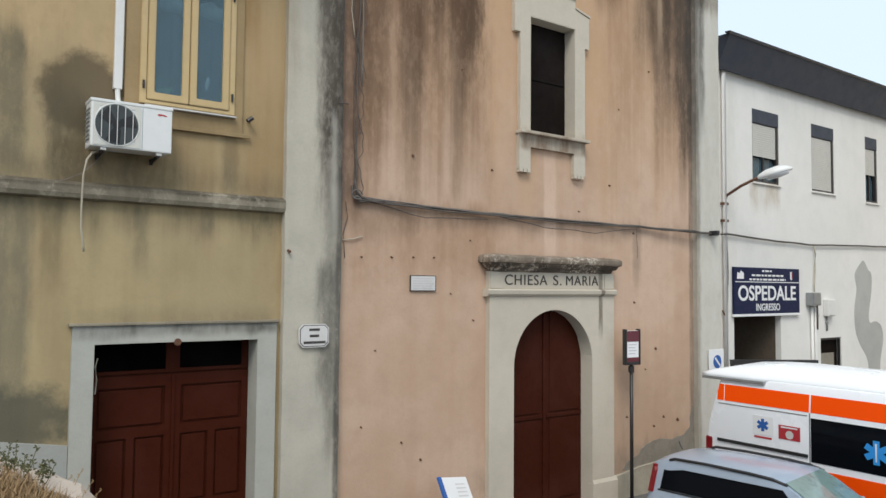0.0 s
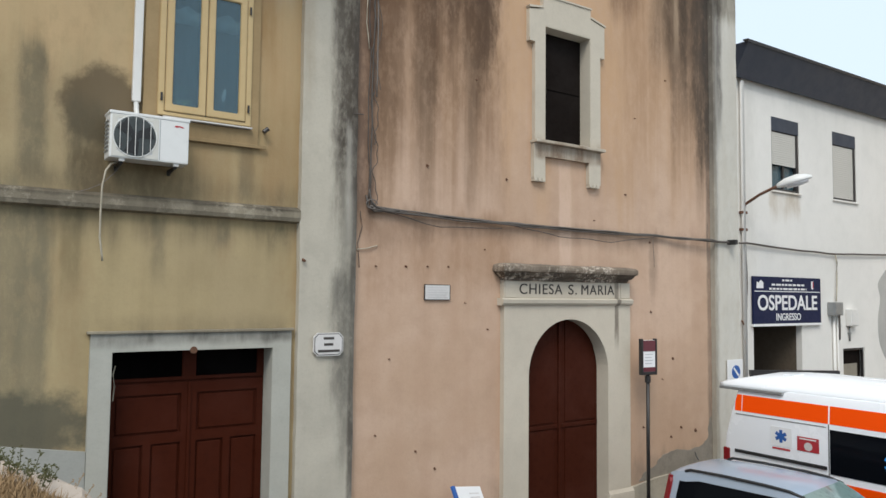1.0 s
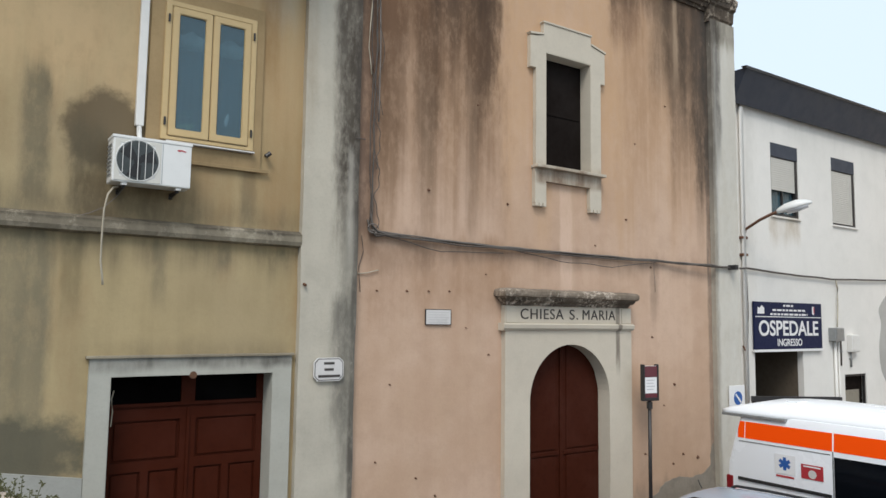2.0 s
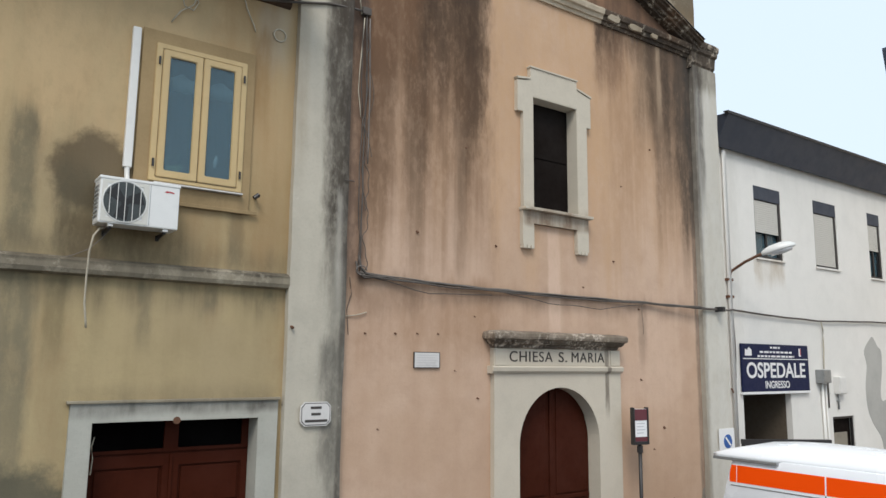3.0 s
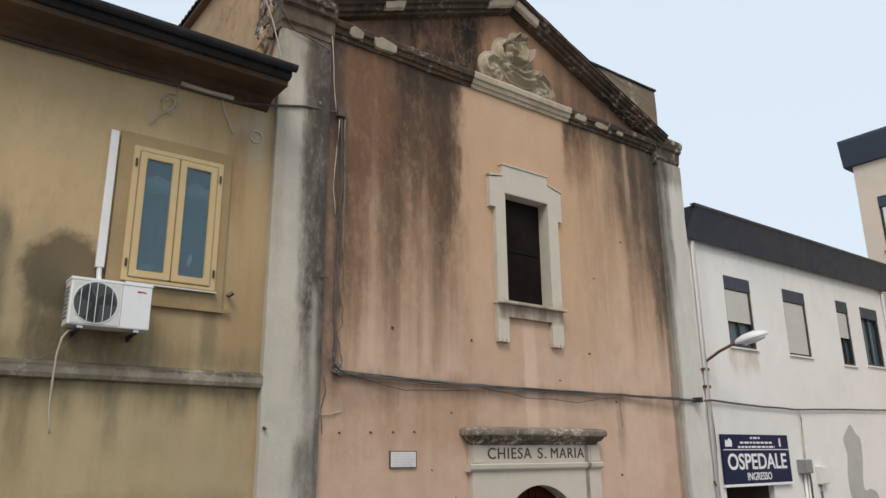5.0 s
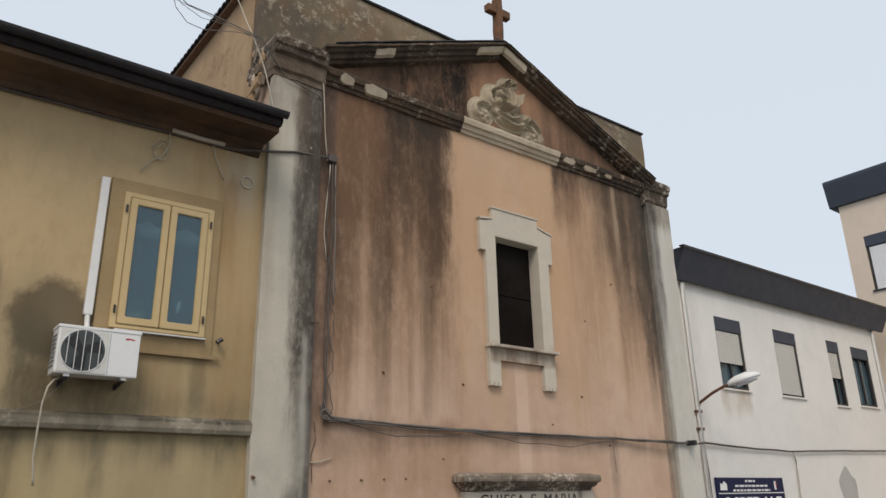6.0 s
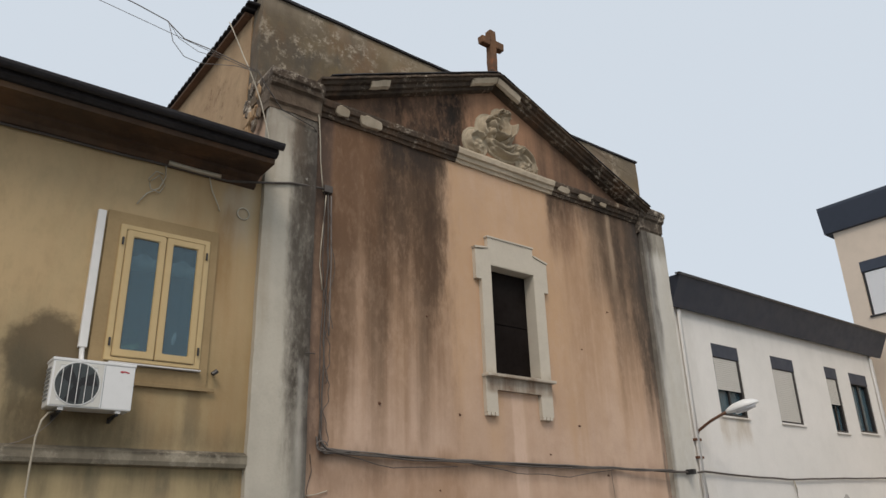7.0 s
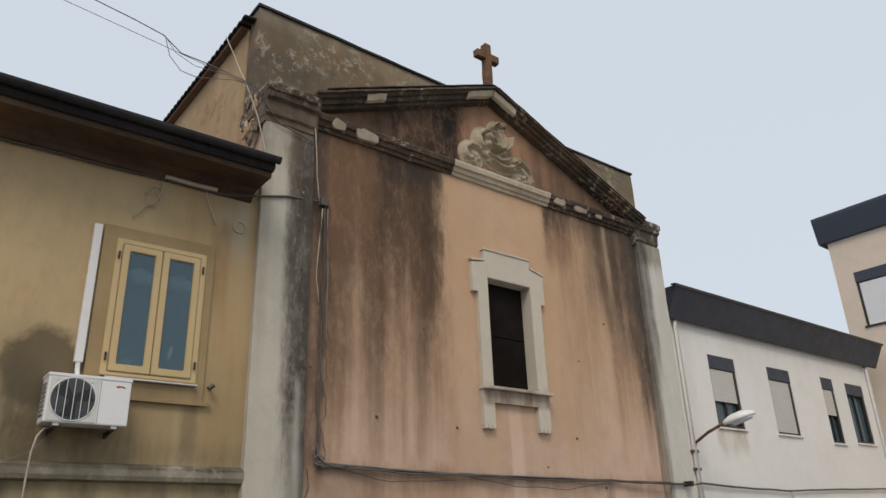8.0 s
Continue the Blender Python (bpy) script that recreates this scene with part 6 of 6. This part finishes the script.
part("body", bm, van_paint, amb, smooth=True).data.set_sharp_from_angle(angle=math.radians(35))
# raised roof fairing with a rear lip
bm = fresh()
def roof_ring(y, h, w):
    return [(CX - w, y, 2.44), (CX - w, y, 2.50), (CX - w * 0.8, y, 2.50 + h * 0.75), (CX, y, 2.5 + h), (CX + w * 0.8, y, 2.50 + h * 0.75), (CX + w, y, 2.50), (CX + w, y, 2.44)]
loft(bm, [roof_ring(8.02, 0.03, 1.0), roof_ring(7.9, 0.07, 1.02), roof_ring(7.5, 0.17, 1.03), roof_ring(6.95, 0.20, 1.0), roof_ring(6.75, 0.20, 0.955), roof_ring(5.8, 0.19, 0.95), roof_ring(4.3, 0.17, 0.945), roof_ring(3.9, 0.05, 0.88)])
part("roof_fairing", bm, van_paint, amb, "white moulded roof with rear lip", True)
part("roof_vent", box(fresh(), CX - 0.5, CX - 0.2, 6.95, 7.15, 2.66, 2.695, 0.01), van_paint, amb)
part("rear_lip_trim", box(fresh(), CX - 1.05, CX - 0.9, 6.85, 8.0, 2.405, 2.452, 0.008), grey_metal, amb, "grey underside of the roof lip")
for sgn in (-1, 1):
    sx = lambda z, s=sgn: CX + s * hw(z)
    for ya, yb in ((7.70, 7.58), (7.565, 6.11), (6.085, 4.1)):
        bm = fresh()
        side_sheet(bm, sx, sgn, lambda z, a=ya, b=yb: (min(a, rear(z) - 0.03) if a > 7.6 else a, b), 2.065, 2.335)
        part("orange_band", bm, van_orange, amb, "reflective orange band")
    bm = fresh()
    side_sheet(bm, sx, sgn, lambda z: (7.8, 3.1), 0.86, 1.215)
    part("orange_band", bm, van_orange, amb, "reflective orange band")
    bm = fresh()
    side_sheet(bm, sx, sgn, lambda z: (6.08, 4.35), 1.32, 1.985, 0.007)
    part("side_window", bm, dark_glass, amb, "dark tinted side window")
    bm = fresh()
    side_sheet(bm, sx, sgn, lambda z: (4.2, 3.45 + (z - 1.3) * 0.35), 1.32, 1.92, 0.006)
    part("cab_window", bm, dark_glass, amb)
    bm = fresh()
    side_sheet(bm, sx, sgn, lambda z: (7.70, 6.13), 1.375, 1.425, 0.02)
    part("door_track", bm, black_plastic, amb, "black sliding door track")
    bm = fresh()
    side_sheet(bm, sx, sgn, lambda z: (6.11, 6.09), 0.5, 2.06, 0.003)
    part("door_seam", bm, grey_metal, amb)
    bm = fresh()
    side_sheet(bm, sx, sgn, lambda z: (7.68, 6.14), 2.005, 2.02, 0.005)
    part("body_crease", bm, grey_metal, amb)
    part("tail_light", box(fresh(), CX + sgn * 1.0 - 0.06, CX + sgn * 1.0 + 0.055, 7.80, 7.93, 1.10, 1.42, 0.02), tail_red, amb, "red tail light")
    part("headlight", box(fresh(), CX + sgn * 0.78 - 0.16, CX + sgn * 0.78 + 0.16, 2.25, 2.6, 0.80, 1.05, 0.04), lamp_clear, amb)
    part("mirror", box(fresh(), CX + sgn * 1.2 - 0.12, CX + sgn * 1.2 + 0.12, 3.3, 3.45, 1.3, 1.68, 0.03), black_plastic, amb)
    for y in (2.98, 6.95):
        wheel(amb, CX + sgn * 0.92, y, 0.34, 0.22, sgn)
XA = CX - 1.047
part("emblem_plate", box(fresh(), XA - 0.008, XA - 0.004, 6.69, 7.04, 1.60, 1.90), sign_white, amb, "white sticker with a blue emblem")
part("emblem_underline", box(fresh(), XA - 0.008, XA - 0.004, 6.72, 7.02, 1.545, 1.575), sign_red, amb)
def star(cy, cz, r, m, x, name):
    for k in range(3):
        a = k * math.pi / 3
        c, s_ = math.cos(a), math.sin(a)
        w_ = r * 0.26
        part(name, prism(fresh(), [(cy + u_ * c - v_ * s_, cz + u_ * s_ + v_ * c) for u_, v_ in ((-w_, -r), (w_, -r), (w_, r), (-w_, r))], 'x', x - 0.003 - 0.001 * k, x), m, amb, "blue six-armed emblem" if k == 0 else "")
star(6.87, 1.76, 0.10, road_blue, XA - 0.0085, "emblem")
star(5.13, 1.63, 0.17, star_blue, XA - 0.012, "star")
part("star_staff", prism(fresh(), [(5.125, 1.50), (5.14, 1.50), (5.145, 1.76), (5.12, 1.76)], 'x', XA - 0.02, XA - 0.0165), sign_white, amb)
part("red_sticker", box(fresh(), XA - 0.008, XA - 0.004, 6.25, 6.60, 1.59, 1.81), sign_red, amb, "red sticker with a pale disc")
bm = fresh()
disc(bm, (XA - 0.010, 6.42, 1.67), 0.065, 'x', 0.003, 20)
part("sticker_disc", bm, marble, amb)
part("sticker_bar", box(fresh(), XA - 0.0105, XA - 0.0085, 6.29, 6.56, 1.77, 1.79), sign_white, amb)
part("rear_bumper", box(fresh(), CX - 1.0, CX + 1.0, 7.85, 8.0, 0.35, 0.58, 0.04), black_plastic, amb)
part("front_bumper", box(fresh(), CX - 0.95, CX + 0.95, 2.1, 2.35, 0.3, 0.68, 0.06), black_plastic, amb)
bm = fresh()
loft(bm, [[(CX - 0.88, 2.93, 1.34), (CX + 0.88, 2.93, 1.34), (CX + 0.88, 2.90, 1.34), (CX - 0.88, 2.90, 1.34)], [(CX - 0.9, 3.34, 2.06), (CX + 0.9, 3.34, 2.06), (CX + 0.9, 3.30, 2.07), (CX - 0.9, 3.30, 2.07)]])
part("windscreen", bm, dark_glass, amb)
for s in (-1, 1):
    part("rear_window", box(fresh(), CX + s * 0.47 - 0.33, CX + s * 0.47 + 0.33, 7.80, 7.93, 1.45, 1.95, 0.02), dark_glass, amb)
part("rear_door_seam", box(fresh(), CX - 0.008, CX + 0.008, 7.8, 7.94, 0.6, 1.44), grey_metal, amb)

# small hatchback beside it, nose away from the church
car = thing("hatchback_car", "pale silver five-door hatchback with black roof rails", "car", (9.5, 5.3, 0))
KX = 9.47
CH = [(0.22, 0.70), (0.45, 0.78), (0.75, 0.79), (0.98, 0.71), (1.2, 0.67), (1.40, 0.633), (1.485, 0.60)]
kw = lambda z: interp(CH, z)
CZ = [0.22, 0.45, 0.75, 0.98, 1.2, 1.40, 1.485]
def car_ring(ys, top, squeeze=1.0):
    """ys(z): where this ring stands at each height."""
    zs = [min(z, top) for z in CZ]
    left = [(KX - kw(CZ[i] if CZ[i] <= top else top) * squeeze, ys(zs[i]), zs[i] - 0.0005 * (len(CZ) - i) * (CZ[i] > top)) for i in range(len(CZ))]
    right = [(2 * KX - p[0], p[1], p[2]) for p in left]
    crown = [(KX - 0.35, ys(top), top + 0.03), (KX, ys(top), top + 0.04), (KX + 0.35, ys(top), top + 0.03)]
    return left + crown + right[::-1]
tail = lambda z: 7.12 - max(0.0, z - 0.7) * 0.14
bm = fresh()
loft(bm, [car_ring(lambda z: tail(z), 1.395, 0.91), car_ring(lambda z: tail(z) - 0.05, 1.435, 0.965), car_ring(lambda z: tail(z) - 0.16, 1.47), car_ring(lambda z: 6.3, 1.50), car_ring(lambda z: 5.6, 1.495),
          car_ring(lambda z: 5.2 - (1.0 - min(1.0, max(0.0, z - 0.98) / 0.5)) * 0.0, 1.47), car_ring(lambda z: 4.98, 1.36, 0.985), car_ring(lambda z: 4.72, 1.18, 0.98), car_ring(lambda z: 4.40, 0.99, 0.975), car_ring(lambda z: 3.85, 0.90, 0.95), car_ring(lambda z: 3.60, 0.76, 0.88), car_ring(lambda z: 3.50, 0.6, 0.78)])
part("body", bm, car_paint, car, smooth=True).data.set_sharp_from_angle(angle=math.radians(38))
for sgn in (-1, 1):
    sx = lambda z, s=sgn: KX + s * kw(z)
    for name, f in (("rear_quarter_window", lambda z: (6.88 - (z - 1.0) * 0.16, 6.60)), ("rear_side_window", lambda z: (6.53, 5.86)), ("front_side_window", lambda z: (5.79, 4.80 + (z - 1.0) * 0.95))):
        bm = fresh()
        side_sheet(bm, sx, sgn, f, 1.085, 1.385 if name != "rear_quarter_window" else 1.345, 0.008, 5)
        part(name, bm, dark_glass, car, "dark side window")
    bm = fresh()
    side_sheet(bm, sx, sgn, lambda z: (6.87 - (z - 1.0) * 0.16 - max(0.0, z - 1.33) * 5, 4.86 + (z - 1.0) * 0.95), 1.085, 1.385, 0.005, 6)
    part("door_pillar", bm, dark_glass, car, "black door pillars")
    bm = fresh()
    side_sheet(bm, sx, sgn, lambda z: (6.90, 4.75), 1.06, 1.08, 0.008)
    part("belt_trim", bm, black_plastic, car)
    bm = fresh()
    side_sheet(bm, sx, sgn, lambda z: (6.2, 4.3), 0.5, 0.58, 0.02)
    part("door_moulding", bm, black_plastic, car)
    for y in (6.56, 5.825, 4.72):
        bm = fresh()
        side_sheet(bm, sx, sgn, lambda z, q=y: (q, q - 0.012), 0.35, 0.95, 0.003)
        part("door_seam", bm, black_plastic, car)
    for y in (6.35, 5.6):
        part("door_handle", box(fresh(), sx(0.86) - 0.025, sx(0.86) + 0.025, y - 0.09, y + 0.09, 0.84, 0.875, 0.01), black_plastic, car)
    bm = fresh()
    rail = [(KX + sgn * 0.60, 6.76, 1.475), (KX + sgn * 0.605, 6.68, 1.505), (KX + sgn * 0.61, 6.2, 1.515), (KX + sgn * 0.61, 5.6, 1.505), (KX + sgn * 0.605, 5.3, 1.485), (KX + sgn * 0.60, 5.12, 1.44)]
    tube(bm, rail, 0.02, 8)
    part("roof_rail", bm, black_plastic, car, "black roof rail", True)
    bm = fresh()
    loft(bm, [[(KX + sgn * (kw(z) * 0.955 - 0.02), tail(z) + 0.012, z), (KX + sgn * (kw(z) * 0.955 + 0.02), tail(z) - 0.01, z), (KX + sgn * (kw(z) + 0.012), tail(z) - 0.075 + 0.03 * (z > 1.34), z), (KX + sgn * (kw(z) * 0.93), tail(z) - 0.12, z)] for z in (1.02, 1.06, 1.1, 1.2, 1.3, 1.36, 1.395)])
    part("tail_light", bm, tail_red, car, "tall red tail light")
    part("headlight", box(fresh(), KX + sgn * 0.55 - 0.15, KX + sgn * 0.55 + 0.15, 3.5, 3.8, 0.62, 0.82, 0.04), lamp_clear, car)
    part("mirror", box(fresh(), KX + sgn * 0.88 - 0.09, KX + sgn * 0.88 + 0.09, 4.72, 4.84, 0.98, 1.12, 0.03), car_paint, car)
    for y in (4.15, 6.45):
        wheel(car, KX + sgn * 0.70, y, 0.285, 0.17, sgn)
bm = fresh()
ws = lambda f: 4.43 + 0.75 * f
loft(bm, [[(KX - hwid, ws(f) - 0.012, zz + 0.014), (KX, ws(f) - 0.04, zz + 0.032), (KX + hwid, ws(f) - 0.012, zz + 0.014), (KX + hwid, ws(f) + 0.004, zz + 0.004), (KX, ws(f) - 0.02, zz + 0.018), (KX - hwid, ws(f) + 0.004, zz + 0.004)] for f, zz, hwid in ((0.03, 1.005, 0.66), (0.35, 1.175, 0.635), (0.7, 1.35, 0.60), (0.97, 1.455, 0.575))])
# the strong mottling in the colour stands in for reflections on the glass
part("windscreen", bm, painted("greenish_windscreen", (0.17, 0.25, 0.24), 0.05, 0.85, scale=6.0, relief=0.0, specular=0.7), car, "greenish windscreen with pale reflections mottled into its colour")
part("rear_window", box(fresh(), KX - 0.52, KX + 0.52, tail(1.3) - 0.03, tail(1.3) + 0.03, 1.05, 1.38, 0.02), dark_glass, car)
part("rear_bumper", box(fresh(), KX - 0.74, KX + 0.74, 6.95, 7.17, 0.25, 0.55, 0.05), black_plastic, car)
part("front_bumper", box(fresh(), KX - 0.70, KX + 0.70, 3.42, 3.62, 0.22, 0.55, 0.06), black_plastic, car)
bm = fresh()
tube(bm, [(KX, 6.9, 1.52), (KX - 0.01, 6.93, 1.57), (KX - 0.015, 6.95, 1.63)], 0.007, 6)
part("antenna", bm, black_plastic, car)
for k in range(3):
    part("wiper", tube(fresh(), [(KX - 0.5 + 0.45 * k, 4.47, 1.04), (KX - 0.1 + 0.4 * k, 4.58, 1.105)], 0.01, 6), black_plastic, car) if k < 2 else None

car.matrix_world = Matrix.Translation((8.86, 7.03, 0)) @ Matrix.Rotation(math.radians(7), 4, 'Z') @ Matrix.Translation((-8.87, -6.95, 0)) @ car.matrix_world @ Matrix.Diagonal((1, 1, 1.025, 1))


# ---------------------------------------------------------------- bank with dry grass beside the camera
def bank_top(x):
    return min(3.345 + 0.012 * math.sin(3 * x), 3.285 - 0.62 * (x - 0.37))
bm = fresh()
xs = [-5 + 7.4 * i / 74 for i in range(75)]
loft(bm, [[(x, 2.15, 0.0), (x, 2.15, bank_top(x) - 0.16), (x, 2.5, bank_top(x) - 0.04), (x, 2.75, bank_top(x) - 0.01), (x, 2.95, bank_top(x) - 0.03), (x, 3.02, bank_top(x) - 0.1), (x, 3.05, 0.0)] for x in xs])
wear(bm, 0.03, 4)
tagged(part("earth_bank", bm, earth), "earth bank of dry soil beside the terrace", "bank", kind="structure")
stones = thing("coping_stones", "whitewashed stone coping along the bank", "coping", (0, 3.0, 3.0))
x = -2.0
while x < 2.0:
    w_ = rnd.uniform(0.16, 0.34)
    bm = fresh()
    za, zb = bank_top(x), bank_top(x + w_)
    loft(bm, [[(q, 2.85, z - 0.1), (q, 2.84, z + 0.005), (q, 2.92, z + 0.035), (q, 3.08, z + 0.02), (q, 3.1, z - 0.1)] for q, z in ((x, za), (x + w_ * 0.5, (za + zb) / 2 + 0.01), (x + w_ - 0.012, zb))])
    wear(bm, 0.02, 9, 1, 0.08)
    part("stone", bm, whitewash, stones)
    x += w_
def blades(count, hmin, hmax, material, name, label, x0, x1, y0, y1, width):
    verts, faces = [], []
    for _ in range(count):
        x, y = rnd.uniform(x0, x1), rnd.uniform(y0, y1)
        z = bank_top(x) - 0.05
        h = rnd.uniform(hmin, hmax)
        a, lean = rnd.uniform(0, math.tau), rnd.uniform(0.1, 0.8) * h
        c, s_ = math.cos(a) * width, math.sin(a) * width
        dx, dy = math.cos(a + 1.3) * lean, math.sin(a + 1.3) * lean
        k = len(verts)
        verts += [(x - c, y - s_, z), (x + c, y + s_, z), (x + c * 0.7 + dx * 0.4, y + s_ * 0.7 + dy * 0.4, z + h * 0.65), (x - c * 0.7 + dx * 0.4, y - s_ * 0.7 + dy * 0.4, z + h * 0.65), (x + dx, y + dy, z + h)]
        faces += [(k, k + 1, k + 2, k + 3), (k + 3, k + 2, k + 4)]
    me = bpy.data.meshes.new(name)
    me.from_pydata(verts, [], faces)
    me.materials.append(material)
    return tagged(new(name, me), label, "grass", kind="stuff")
blades(6500, 0.02, 0.07, straw, "dry_grass", "dry straw-coloured grass on the bank", -1.2, 0.55, 2.4, 2.87, 0.0018)
blades(2600, 0.03, 0.095, green_leaf, "weeds", "small dull green weeds among the dry grass", -1.0, 0.36, 2.85, 3.06, 0.0035)
blades(9000, 0.02, 0.09, painted("dead_grass", (0.24, 0.155, 0.075), 0.9, 0.5), "dead_grass", "brown dead grass matted on the bank", -1.0, 0.58, 2.5, 2.87, 0.0025)
blades(4200, 0.02, 0.065, painted("tan_grass", (0.21, 0.125, 0.062), 0.9, 0.5), "tan_grass", "taller brown grass along the edge of the bank", -1.2, 0.42, 2.74, 2.90, 0.0022)
blades(2600, 0.02, 0.06, painted("brown_grass", (0.25, 0.15, 0.07), 0.9, 0.5), "brown_grass", "brown grass growing over the coping stones", -1.2, 0.36, 2.86, 3.02, 0.002)
for k in range(44):
    x, y = rnd.uniform(0.12, 0.40), rnd.uniform(2.86, 3.06)
    z, h = bank_top(x) - 0.02, rnd.uniform(0.035, 0.10)
    bm = fresh()
    lean = Vector((rnd.uniform(-0.04, 0.05), rnd.uniform(-0.03, 0.03), h))
    root = Vector((x, y, z))
    tube(bm, [root, root + lean * 0.5 + Vector((0.006, 0, 0)), root + lean], [0.002, 0.0016, 0.001], 5)
    for i in range(14):
        p = root + lean * rnd.uniform(0.3, 1.0)
        a = rnd.uniform(0, math.tau)
        u_ = Vector((math.cos(a), 0.6 * math.sin(a), rnd.uniform(0.1, 0.8))).normalized() * rnd.uniform(0.008, 0.018)
        v_ = u_.cross(Vector((0.2, 1, 0.1))).normalized() * 0.0032
        bm.faces.new([bm.verts.new(q) for q in (p, p + u_ * 0.55 + v_, p + u_, p + u_ * 0.55 - v_)])
    tagged(part("green_weed", bm, green_leaf), "small leafy green weed on the bank", "weed", group="leafy weeds on the bank")
for x, y, h in ((0.50, 2.88, 0.07), (0.53, 2.9, 0.05), (0.47, 2.9, 0.09), (0.44, 2.92, 0.05)):
    bm = fresh()
    z = bank_top(x)
    tube(bm, [(x, y, z - 0.03), (x + 0.01, y, z + h * 0.5), (x + 0.03, y, z + h)], 0.0009, 5)
    for k in range(8):
        p = Vector((x + 0.035 - 0.006 * k, y + 0.004 * (k % 2), z + h - 0.008 * k))
        tube(bm, [p, p + Vector((0.005 * (1 if k % 2 else -1), 0.002, 0.005))], [0.001, 0.002], 5)
    tagged(part("dry_weed", bm, straw), "single dry weed stalk with seed heads", "weed", group="weed stalks on the bank")
